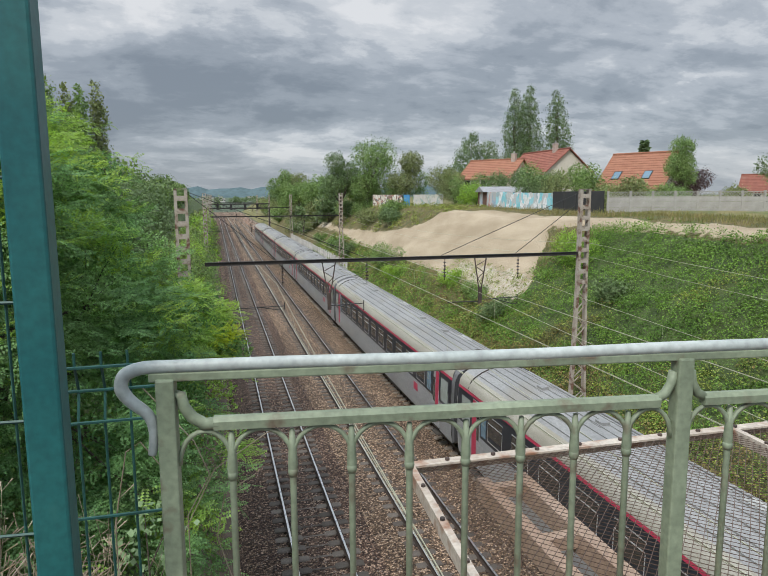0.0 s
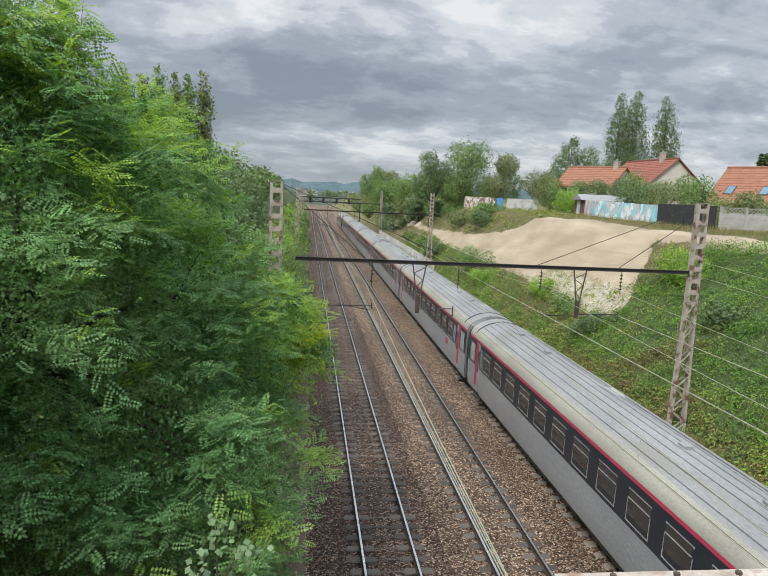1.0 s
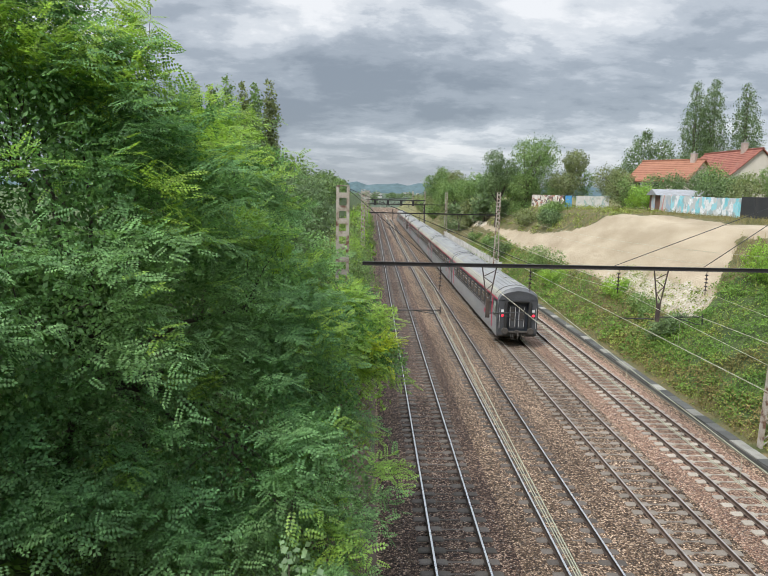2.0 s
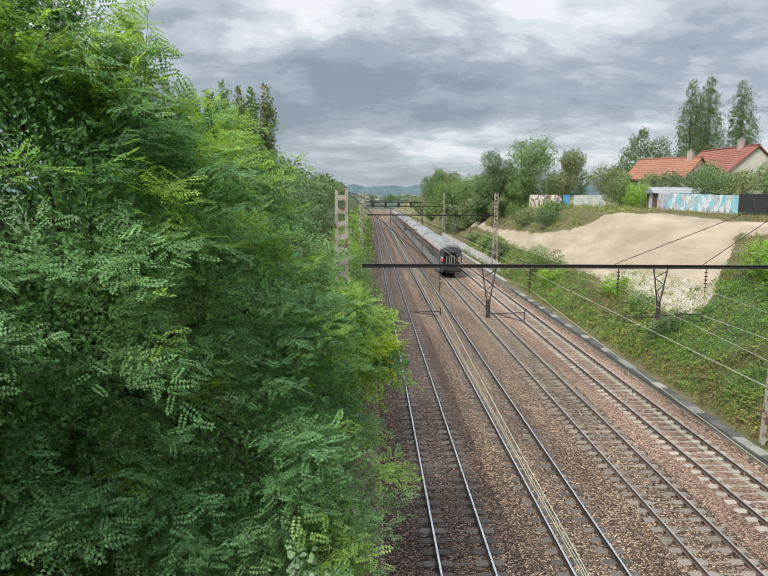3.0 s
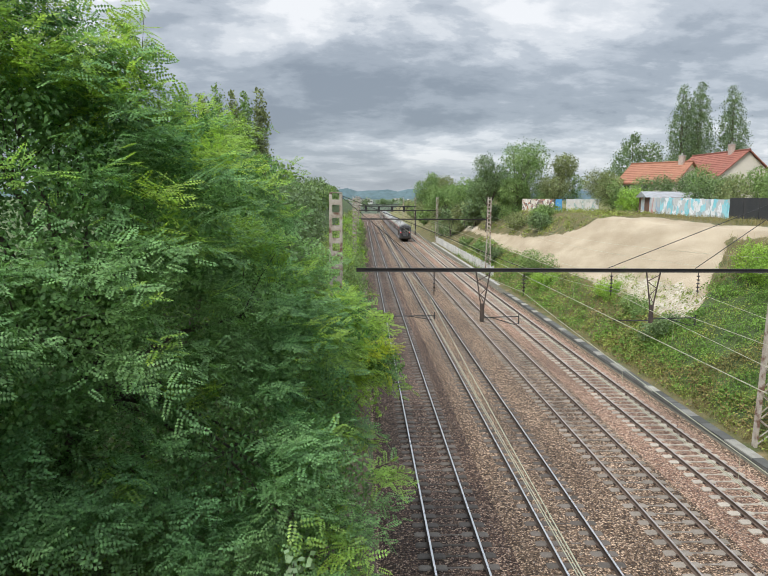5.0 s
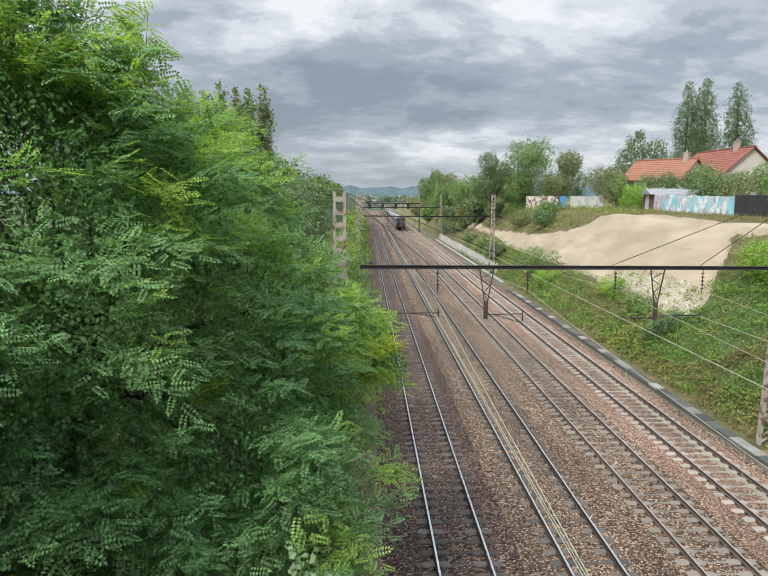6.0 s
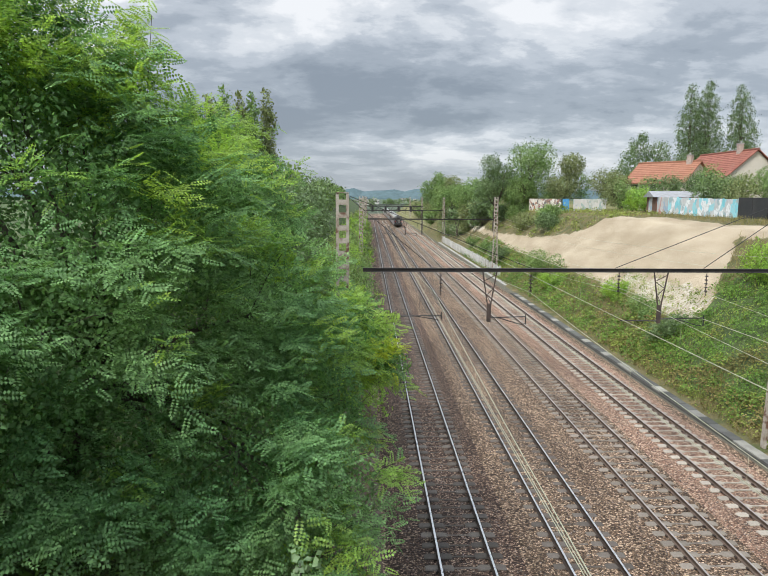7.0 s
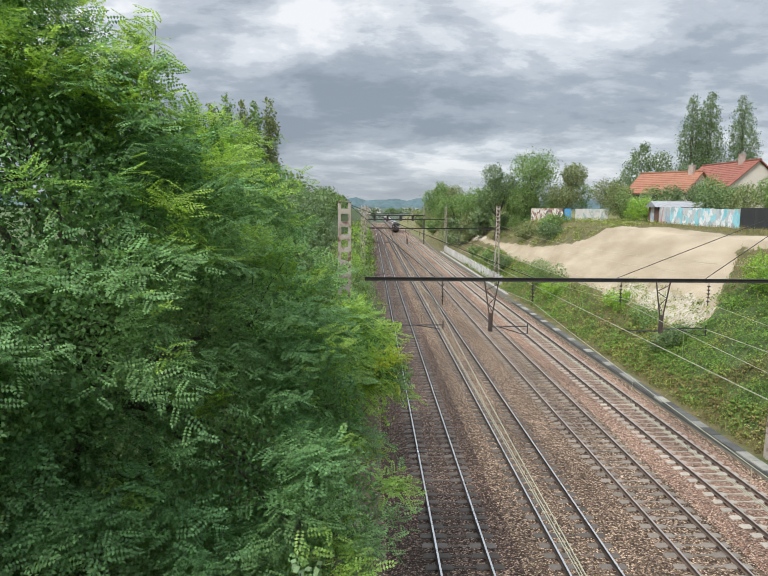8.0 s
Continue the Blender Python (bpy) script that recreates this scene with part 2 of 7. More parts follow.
def bank_material():
    """Grass of the bank and stripped sand, blended by the ground's own cover value with a frayed edge."""
    m = material("bank_grass_and_sand", (0.085, 0.10, 0.03), (0.19, 0.145, 0.065), 0.95, scale=0.9, fine=12, bump=1.0, dist=0.12, stain=(0.25, 0.185, 0.09), stain_at=0.6)
    n, l = m.node_tree.nodes, m.node_tree.links
    p = n["Principled BSDF"]
    green = p.inputs["Base Color"].links[0].from_socket
    at = n.new("ShaderNodeAttribute"); at.attribute_name = "sand_cover"
    co = n.new("ShaderNodeTexCoord")
    f = n.new("ShaderNodeTexNoise"); f.inputs["Scale"].default_value, f.inputs["Detail"].default_value = 1.6, 6
    l.new(co.outputs["Object"], f.inputs["Vector"])
    ad = n.new("ShaderNodeMath"); ad.operation = "ADD"; l.new(at.outputs["Fac"], ad.inputs[0]); l.new(f.outputs["Fac"], ad.inputs[1])
    r = n.new("ShaderNodeMapRange"); r.inputs[1].default_value, r.inputs[2].default_value = 0.93, 1.07
    l.new(ad.outputs[0], r.inputs[0])
    st = n.new("ShaderNodeTexNoise"); st.inputs["Scale"].default_value, st.inputs["Detail"].default_value = 0.5, 7
    mp = n.new("ShaderNodeMapping"); mp.inputs["Scale"].default_value = (1.0, 0.35, 1.0)
    l.new(co.outputs["Object"], mp.inputs[0]); l.new(mp.outputs[0], st.inputs["Vector"])
    sc = n.new("ShaderNodeValToRGB")
    for e, (q, c) in zip(sc.color_ramp.elements, ((0.32, (0.32, 0.255, 0.168, 1)), (0.66, (0.45, 0.37, 0.26, 1)))):
        e.position, e.color = q, c
    l.new(st.outputs["Fac"], sc.inputs[0])
    k = n.new("ShaderNodeMix"); k.data_type = "RGBA"
    l.new(r.outputs[0], k.inputs[0]); l.new(green, k.inputs[6]); l.new(sc.outputs[0], k.inputs[7])
    # broken chalk, patchy, over both
    ca = n.new("ShaderNodeAttribute"); ca.attribute_name = "chalk_cover"
    cn = n.new("ShaderNodeTexNoise"); cn.inputs["Scale"].default_value, cn.inputs["Detail"].default_value = 1.1, 8
    l.new(co.outputs["Object"], cn.inputs["Vector"])
    cs = n.new("ShaderNodeMath"); cs.operation = "ADD"; l.new(ca.outputs["Fac"], cs.inputs[0]); l.new(cn.outputs["Fac"], cs.inputs[1])
    cr = n.new("ShaderNodeMapRange"); cr.inputs[1].default_value, cr.inputs[2].default_value = 1.26, 1.46
    l.new(cs.outputs[0], cr.inputs[0])
    ct = n.new("ShaderNodeValToRGB")
    for e, (q, c) in zip(ct.color_ramp.elements, ((0.38, (0.36, 0.30, 0.21, 1)), (0.6, (0.55, 0.5, 0.41, 1)))):
        e.position, e.color = q, c
    cf = n.new("ShaderNodeTexNoise"); cf.inputs["Scale"].default_value, cf.inputs["Detail"].default_value = 5.0, 6
    l.new(co.outputs["Object"], cf.inputs["Vector"]); l.new(cf.outputs["Fac"], ct.inputs[0])
    k2 = n.new("ShaderNodeMix"); k2.data_type = "RGBA"
    l.new(cr.outputs[0], k2.inputs[0]); l.new(k.outputs[2], k2.inputs[6]); l.new(ct.outputs[0], k2.inputs[7])
    l.new(k2.outputs[2], p.inputs["Base Color"])
    return m


M_BANK = bank_material()
M_STEEL = material("polished_rail_head", (0.86, 0.85, 0.83), (0.74, 0.73, 0.71), 0.3, 1.0, scale=2, fine=80, bump=0.05, dist=0.001)
M_STEEL_DULL = material("dull_rail_head", (0.46, 0.42, 0.39), (0.36, 0.32, 0.29), 0.45, 0.6, scale=2, fine=80, bump=0.05, dist=0.001)
M_RAIL_TAN = material("rail_web_tan_rust", (0.15, 0.105, 0.08), (0.10, 0.075, 0.06), 0.9, scale=4, fine=60)
M_RAIL_RUST = material("rail_web_rust", (0.06, 0.04, 0.03), (0.035, 0.026, 0.022), 0.9, scale=4, fine=60)
M_SLEEPER = material("weathered_sleeper", (0.085, 0.072, 0.062), (0.14, 0.12, 0.10), 0.92, scale=2.5, fine=30, bump=0.6, random_ob=0.35, stain=(0.08, 0.065, 0.055), stain_at=0.55, stain_scale=2.0)
M_SLEEPER_GREY = material("grey_concrete_sleeper", (0.27, 0.235, 0.19), (0.20, 0.17, 0.14), 0.9, scale=2.5, fine=30, bump=0.4, random_ob=0.25, stain=(0.12, 0.095, 0.075), stain_at=0.58, stain_scale=2.0)
M_SLEEPER_PALE = material("pale_concrete_sleeper", (0.42, 0.38, 0.31), (0.33, 0.29, 0.24), 0.9, scale=2.5, fine=30, bump=0.4, random_ob=0.2, stain=(0.16, 0.12, 0.09), stain_at=0.6, stain_scale=2.0)
M_LID_DARK = material("dark_trough_lid", (0.075, 0.075, 0.07), (0.11, 0.11, 0.1), 0.9, scale=2, random_ob=0.3)
M_LID_PALE = material("pale_trough_lid", (0.32, 0.31, 0.27), (0.24, 0.23, 0.2), 0.9, scale=2, random_ob=0.25)
M_CONCRETE = material("weathered_concrete", (0.42, 0.41, 0.38), (0.33, 0.32, 0.29), 0.9, scale=1.2, fine=35, bump=0.4, stain=(0.2, 0.19, 0.16), stain_at=0.6)
M_CONCRETE_PALE = material("pale_concrete", (0.6, 0.59, 0.56), (0.48, 0.47, 0.44), 0.9, scale=1.5, fine=35, bump=0.3, stain=(0.3, 0.28, 0.25), stain_at=0.63, random_ob=0.12)
M_MAST = material("flaking_mast_paint", (0.46, 0.42, 0.365), (0.34, 0.29, 0.23), 0.8, scale=2.5, fine=30, bump=0.3, stain=(0.14, 0.075, 0.05), stain_at=0.505, stain_scale=3.0)
M_IRON = material("dark_gantry_steel", (0.035, 0.035, 0.038), (0.07, 0.06, 0.055), 0.65, 0.3, scale=2, fine=30, bump=0.2)
M_RUSTY = material("rusty_steel", (0.12, 0.085, 0.07), (0.06, 0.05, 0.045), 0.8, 0.2, scale=3)
M_WIRE = material("bright_copper_wire", (0.5, 0.49, 0.36), (0.42, 0.42, 0.3), 0.5, 0.3, bump=0)
M_WIRE_DARK = material("dark_cable", (0.05, 0.05, 0.05), None, 0.6, 0.2, bump=0)
M_PORCELAIN = material("brown_insulator", (0.05, 0.035, 0.03), None, 0.3, bump=0)
M_RAILING = material("sage_green_railing_paint", (0.265, 0.315, 0.215), (0.19, 0.23, 0.155), 0.55, scale=7, fine=70, bump=0.25, dist=0.003, stain=(0.13, 0.10, 0.07), stain_at=0.57, stain_scale=13)
M_RAILING_TOP = material("worn_handrail_paint", (0.46, 0.50, 0.475), (0.36, 0.40, 0.38), 0.42, scale=6, fine=60, bump=0.2, dist=0.003, stain=(0.25, 0.28, 0.22), stain_at=0.6, stain_scale=5)
M_TEAL = material("teal_powder_coat", (0.012, 0.10, 0.105), (0.02, 0.125, 0.12), 0.45, scale=5, fine=60, bump=0.15, dist=0.002, stain=(0.05, 0.16, 0.15), stain_at=0.66, stain_scale=5)
M_TEAL_WIRE = material("dark_green_wire", (0.02, 0.09, 0.075), None, 0.5, bump=0)
M_SCREEN = material("cream_screen_frame", (0.56, 0.5, 0.42), (0.43, 0.36, 0.29), 0.7, scale=5, stain=(0.26, 0.14, 0.085), stain_at=0.55, stain_scale=6)
M_MESHWIRE = material("brown_mesh_wire", (0.16, 0.11, 0.085), None, 0.7, 0.2, bump=0)
M_ORANGE = material("salmon_bridge_paint", (0.52, 0.30, 0.21), (0.45, 0.25, 0.17), 0.75, scale=3)
M_BEAMWOOD = material("rust_stained_girder", (0.44, 0.33, 0.25), (0.33, 0.22, 0.15), 0.85, scale=2, stain=(0.2, 0.1, 0.06), stain_at=0.58, stain_scale=1.5)
M_ASPHALT = material("worn_asphalt", (0.055, 0.055, 0.055), (0.075, 0.073, 0.07), 0.9, scale=1, fine=60, bump=0.5)
M_COACH_GREY = material("silver_grey_coach_paint", (0.335, 0.345, 0.355), (0.285, 0.295, 0.305), 0.42, scale=1.2, fine=25, bump=0.06, stain=(0.29, 0.285, 0.275), stain_at=0.58, stain_scale=0.5, stretch=(1, 0.25, 1))
M_COACH_DARK = material("anthracite_window_band", (0.022, 0.027, 0.036), (0.03, 0.034, 0.042), 0.35, scale=1.5, bump=0.05)
M_COACH_RED = material("magenta_red_trim", (0.50, 0.045, 0.10), (0.43, 0.045, 0.085), 0.45, scale=2, bump=0.05)
M_COACH_ROOF = material("grey_ribbed_roof_paint", (0.32, 0.322, 0.315), (0.245, 0.247, 0.243), 0.5, scale=0.9, fine=20, bump=0.15, stain=(0.22, 0.205, 0.17), stain_at=0.57, stain_scale=0.5, stretch=(1, 0.3, 1))
M_COACH_GUTTER = material("cream_roof_edge", (0.40, 0.385, 0.325), (0.31, 0.295, 0.25), 0.6, scale=1.0, stain=(0.25, 0.23, 0.18), stain_at=0.6, stretch=(1, 0.3, 1))
M_COACH_SHELL = material("charcoal_end_shell", (0.145, 0.15, 0.155), (0.10, 0.102, 0.107), 0.5, scale=1.5, stain=(0.09, 0.09, 0.09), stain_at=0.6, stain_scale=1.5)
M_COACH_END = material("sooty_end_wall", (0.075, 0.078, 0.084), (0.05, 0.052, 0.056), 0.6, scale=1.5, stain=(0.05, 0.05, 0.05), stain_at=0.58, stain_scale=1.5)
M_BLACK = material("black_rubber", (0.02, 0.02, 0.02), (0.03, 0.03, 0.03), 0.8, scale=3)
M_UNDER = material("grimy_underframe", (0.05, 0.045, 0.04), (0.08, 0.07, 0.06), 0.85, scale=3)
M_ALU = material("bright_aluminium_frame", (0.7, 0.71, 0.72), (0.6, 0.61, 0.62), 0.35, 0.6, scale=3, bump=0.05)
M_GLASS = glass_material("dark_tinted_glass", (0.045, 0.043, 0.04))
M_GLASS_BLUE = glass_material("sky_reflecting_glass", (0.12, 0.2, 0.26), 0.05)
M_PALE_GLASS = glass_material("frosted_pale_glass", (0.28, 0.32, 0.30), 0.2)
M_PATCH = material("pale_primer_patch", (0.52, 0.52, 0.49), (0.36, 0.36, 0.33), 0.6, scale=3, stain=(0.3, 0.295, 0.27), stain_at=0.52, stain_scale=2.5)
M_WHITE = material("white_paint", (0.75, 0.75, 0.74), (0.65, 0.65, 0.63), 0.6, scale=2)
M_TAIL = glow_material("red_tail_lamp", (1.0, 0.02, 0.04), 2.2)
M_BARK = material("furrowed_bark", (0.12, 0.10, 0.075), (0.07, 0.058, 0.045), 0.95, scale=4, fine=18, bump=1.0, dist=0.03, stretch=(1, 1, 0.25))
M_LEAF = material("locust_leaf", (0.235, 0.39, 0.15), (0.135, 0.28, 0.11), 0.6, scale=0.45, fine=3, bump=0, island=0.4, through_light=0.45, spec=0.22)
# pale leaf; locust crowns also use it to paint light on their tops
M_LEAF_LIGHT = material("young_and_lit_locust_leaf", (0.35, 0.50, 0.075), (0.25, 0.43, 0.10), 0.5, scale=0.6, fine=3, bump=0, island=0.3, through_light=0.5, spec=0.5)
M_LEAF_YELLOW = material("yellowing_leaf", (0.58, 0.64, 0.05), (0.40, 0.50, 0.05), 0.55, scale=0.8, fine=3, bump=0, island=0.25, through_light=0.42)
M_LEAF_DARK = material("dark_tree_leaf", (0.17, 0.245, 0.10), (0.12, 0.19, 0.08), 0.6, scale=0.4, fine=2, bump=0, island=0.4, through_light=0.25)
M_LEAF_MID = material("broad_tree_leaf", (0.23, 0.33, 0.105), (0.155, 0.26, 0.085), 0.6, scale=0.3, fine=2, bump=0, island=0.4, through_light=0.3)
M_LEAF_OLIVE = material("olive_tree_leaf", (0.25, 0.285, 0.12), (0.175, 0.215, 0.085), 0.6, scale=0.3, fine=2, bump=0, island=0.4, through_light=0.28)
M_LEAF_PURPLE = material("purple_plum_leaf", (0.07, 0.04, 0.04), (0.10, 0.055, 0.045), 0.6, scale=0.4, fine=2, bump=0, island=0.4, through_light=0.2)
M_LEAF_PALE = material("pale_sycamore_leaf", (0.23, 0.33, 0.17), (0.17, 0.26, 0.12), 0.6, scale=1, fine=6, bump=0, island=0.3, through_light=0.3)
M_IVY = material("bramble_and_ivy_leaf", (0.185, 0.315, 0.055), (0.105, 0.20, 0.04), 0.6, scale=0.4, fine=3, bump=0, island=0.45, through_light=0.25, spec=0.2)
M_IVY_OLIVE = material("yellow_green_bramble_leaf", (0.29, 0.33, 0.075), (0.19, 0.25, 0.06), 0.6, scale=0.4, fine=3, bump=0, island=0.45, through_light=0.25, spec=0.2)
M_DRY_LEAF = material("withered_scrub_leaf", (0.29, 0.22, 0.10), (0.17, 0.16, 0.06), 0.8, scale=0.5, fine=3, bump=0, island=0.45, through_light=0.2, spec=0.1)
M_BLADE = material("dry_and_green_grass_blade", (0.16, 0.185, 0.05), (0.34, 0.27, 0.125), 0.8, scale=0.5, fine=3, bump=0, island=0.35, through_light=0.25)
M_DRYWEED = material("dry_weed_stalk", (0.42, 0.37, 0.27), (0.24, 0.19, 0.12), 0.9, scale=3, bump=0, island=0.3)
M_TILE = material("terracotta_roof_tile", (0.29, 0.11, 0.075), (0.225, 0.085, 0.062), 0.85, scale=1.5, fine=9, bump=0.5, dist=0.03, random_ob=0.15, stain=(0.22, 0.11, 0.08), stain_at=0.62)
M_TILE_ORANGE = material("orange_roof_tile", (0.35, 0.16, 0.10), (0.29, 0.13, 0.08), 0.85, scale=1.5, fine=9, bump=0.5, dist=0.03, stain=(0.3, 0.15, 0.1), stain_at=0.64)
M_RENDER = material("cream_house_render", (0.62, 0.57, 0.49), (0.55, 0.5, 0.42), 0.9, scale=1, fine=25, bump=0.2)
M_BRICK = material("chimney_brick", (0.5, 0.42, 0.36), (0.4, 0.3, 0.25), 0.9, scale=3)
M_TARP = material("black_screen_sheet", (0.03, 0.032, 0.035), (0.05, 0.05, 0.05), 0.7, scale=1.2)
M_SHEDROOF = material("corrugated_shed_roof", (0.34, 0.35, 0.36), (0.26, 0.26, 0.26), 0.8, scale=2)
M_SHEDWALL = material("dark_timber_shed_wall", (0.2, 0.1, 0.07), (0.13, 0.08, 0.06), 0.85, scale=2, stretch=(4, 4, 0.5))
# distance haze is mixed into the hill and field colours themselves
M_HILL = material("haze_tinted_wooded_hill", (0.10, 0.15, 0.16), (0.07, 0.115, 0.125), 1.0, scale=0.006, fine=0.05, bump=0)
M_FAR = material("haze_tinted_far_fields", (0.085, 0.115, 0.07), (0.06, 0.09, 0.055), 1.0, scale=0.01, fine=0.1, bump=0)
M_GRAF = graffiti_material("sprayed_wall_blue", 1.3, [(0.55, 0.56, 0.55), (0.2, 0.55, 0.62), (0.72, 0.74, 0.74), (0.5, 0.52, 0.52), (0.3, 0.62, 0.68), (0.75, 0.76, 0.77), (0.32, 0.42, 0.44)])
M_GRAF_RED = graffiti_material("sprayed_wall_red", 4.1, [(0.5, 0.5, 0.49), (0.48, 0.22, 0.2), (0.45, 0.46, 0.46), (0.3, 0.4, 0.5), (0.53, 0.53, 0.51), (0.4, 0.42, 0.42)])
M_GRAF_WARM = graffiti_material("sprayed_wall_warm", 7.7, [(0.52, 0.48, 0.4), (0.32, 0.12, 0.07), (0.6, 0.57, 0.5), (0.08, 0.07, 0.07), (0.5, 0.46, 0.38), (0.2, 0.12, 0.09)], 3.4)
M_GRAF_FAINT = graffiti_material("faint_tagged_wall", 9.2, [(0.42, 0.42, 0.38), (0.33, 0.35, 0.30), (0.48, 0.46, 0.42), (0.25, 0.33, 0.30), (0.44, 0.42, 0.38)], 2.6)
M_GRAF_BLUE = material("blue_sprayed_panel", (0.06, 0.25, 0.5), (0.1, 0.32, 0.55), 0.7, scale=2)


# ---- geometry helpers ----
class Geo:
    """Vertices and faces that end as one mesh object."""

    def __init__(self):
        self.v, self.f = [], []

    def add(self, verts, faces):
        k = len(self.v)
        self.v += [tuple(p) for p in verts]
        self.f += [tuple(i + k for i in q) for q in faces]
        return self

    def box(self, x0, x1, y0, y1, z0, z1, m=None):
        p = [Vector((x, y, z)) for z in (z0, z1) for x, y in ((x0, y0), (x1, y0), (x1, y1), (x0, y1))]
        if m:
            p = [m @ q for q in p]
        return self.add(p, [(3, 2, 1, 0), (4, 5, 6, 7), (0, 1, 5, 4), (1, 2, 6, 5), (2, 3, 7, 6), (3, 0, 4, 7)])

    def tube(self, pts, radii, n=6, closed=True):
        pts = [Vector(p) for p in pts]
        if not isinstance(radii, (list, tuple)):
            radii = [radii] * len(pts)
        rings, a = [], None
        for i, p in enumerate(pts):
            d = (pts[min(i + 1, len(pts) - 1)] - pts[max(i - 1, 0)]).normalized()
            if a is None:
                a = d.orthogonal().normalized() if abs(d.z) > 0.99 else d.cross(Vector((0, 0, 1))).normalized()
            else:
                a = (a - d * a.dot(d)).normalized()
            b = d.cross(a)
            rings.append([p + (a * math.cos(math.tau * (j + 0.5) / n) + b * math.sin(math.tau * (j + 0.5) / n)) * radii[i] for j in range(n)])
        f = [(i * n + j, i * n + (j + 1) % n, (i + 1) * n + (j + 1) % n, (i + 1) * n + j) for i in range(len(pts) - 1) for j in range(n)]
        if closed:
            f += [tuple(range(n))[::-1], tuple((len(pts) - 1) * n + j for j in range(n))]
        return self.add([q for r in rings for q in r], f)

    def prism(self, prof, y0, y1, caps=True, m=None):
        """A profile of (x, z), counter-clockwise seen from -y, drawn out along y."""
        n = len(prof)
        v = [Vector((x, y, z)) for y in (y0, y1) for x, z in prof]
        if m:
            v = [m @ q for q in v]
        f = [(i, (i + 1) % n, n + (i + 1) % n, n + i) for i in range(n)]
        if caps:
            f += [tuple(range(n))[::-1], tuple(range(n, 2 * n))]
        return self.add(v, f)

    def mesh(self, name, mat):
        me = bpy.data.meshes.new(name)
        me.from_pydata([tuple(p) for p in self.v], [], self.f)
        me.update()
        me.materials.append(mat)
        return me


def part(name, geo, mat, parent=None, label="", smooth=False, bevel=0.0):
    me = geo if isinstance(geo, bpy.types.Mesh) else geo.mesh(name, mat)
    ob = new(name, me)
    ob.parent = parent
    if label:
        ob["label"] = label
    if smooth:
        me.shade_smooth()
    if bevel:
        b = ob.modifiers.new("worn_edges", "BEVEL")
        b.width, b.segments, b.limit_method = bevel, 2, "ANGLE"
    return ob


def thing(name, label, category, group="", kind="", at=None):
    ob = new(name)
    ob.empty_display_size = 0.2
    if at is not None:
        ob.matrix_world = at
    return tagged(ob, label, category, group, kind)


def from_arrays(name, verts, faces, mat):
    """A mesh out of numpy arrays: verts (n, 3), faces (k, 3 or 4)."""
    me = bpy.data.meshes.new(name)
    n, k, c = len(verts), len(faces), faces.shape[1]
    me.vertices.add(n); me.loops.add(k * c); me.polygons.add(k)
    me.vertices.foreach_set("co", np.ascontiguousarray(verts, dtype=np.float32).ravel())
    me.loops.foreach_set("vertex_index", np.ascontiguousarray(faces, dtype=np.int32).ravel())
    me.polygons.foreach_set("loop_start", np.arange(0, k * c, c, dtype=np.int32))
    me.update(calc_edges=True)
    me.materials.append(mat)
    return me


def smoothstep(a, b, x):
    t = np.clip((x - a) / (b - a), 0, 1)
    return t * t * (3 - 2 * t)


def wave_noise(x, y, seed, scale):
    """Cheap smooth noise of about -1 to 1 from a few crossed waves."""
    r = np.random.RandomState(seed)
    s = 0
    for i in range(7):
        a, k, ph = r.uniform(0, math.tau), r.uniform(0.6, 1.9) / scale, r.uniform(0, math.tau)
        s = s + np.sin((x * math.cos(a) + y * math.sin(a)) * k * math.tau + ph)
    return s / 4.0


# ---- the ground: one sheet with the railway cutting in it ----
def ground_height(x, y):
    right = np.interp(x, [-1e4, 15.2, 16.2, 17.3, 20.0, 23.5, 27.0, 29.0, 34.0, 60.0, 1e4],
                      [0, -0.28, -0.05, 0.1, 2.3, 5.3, 8.05, 8.3, 8.5, 8.8, 8.8])
    lx = -np.asarray(x, float)
    steep = smoothstep(13.0, 3.0, y)          # the end of the bridge: the bank comes forward as a cone
    slope = np.interp(lx, [-1e4, -0.4, 0.4, 2.5, 9.5, 14, 1e4], [-0.28, -0.28, -0.05, 1.6, 8.2, 8.6, 8.8])
    cone = np.interp(lx, [-1e4, -0.5, 0.1, 1.6, 3.5, 6, 1e4], [-0.28, -0.28, 0.3, 4.6, 7.0, 8.4, 8.8])
    left = slope * (1 - steep) + cone * steep
    z = np.where(np.asarray(x) > 8, right, left)
    wob = np.where((x > 17.5) | (x < -0.6), 1.0, 0.0)
    z = z + wob * (wave_noise(x, y, 3, 9.0) * 0.16 + wave_noise(x, y, 4, 2.6) * 0.06)
    rough = smoothstep(17.6, 18.6, np.asarray(x, float)) * smoothstep(27.5, 26.0, np.asarray(x, float)) * smoothstep(44, 40, np.asarray(y, float))
    z = z + rough * wave_noise(x, y, 6, 2.2) * 0.16
    fade = smoothstep(330, 900, np.asarray(y, float))
    far = smoothstep(60, 500, np.abs(np.asarray(x, float)))
    z = z * (1 - fade) + fade * (-0.6 + 2.0 * far)
    return z


def spaced(stops):
    out = [stops[0][0]]
    for (a, step), (b, _) in zip(stops, stops[1:]):
        k = max(1, round((b - a) / step))
        out += [a + (b - a) * (i + 1) / k for i in range(k)]
    return np.array(out)


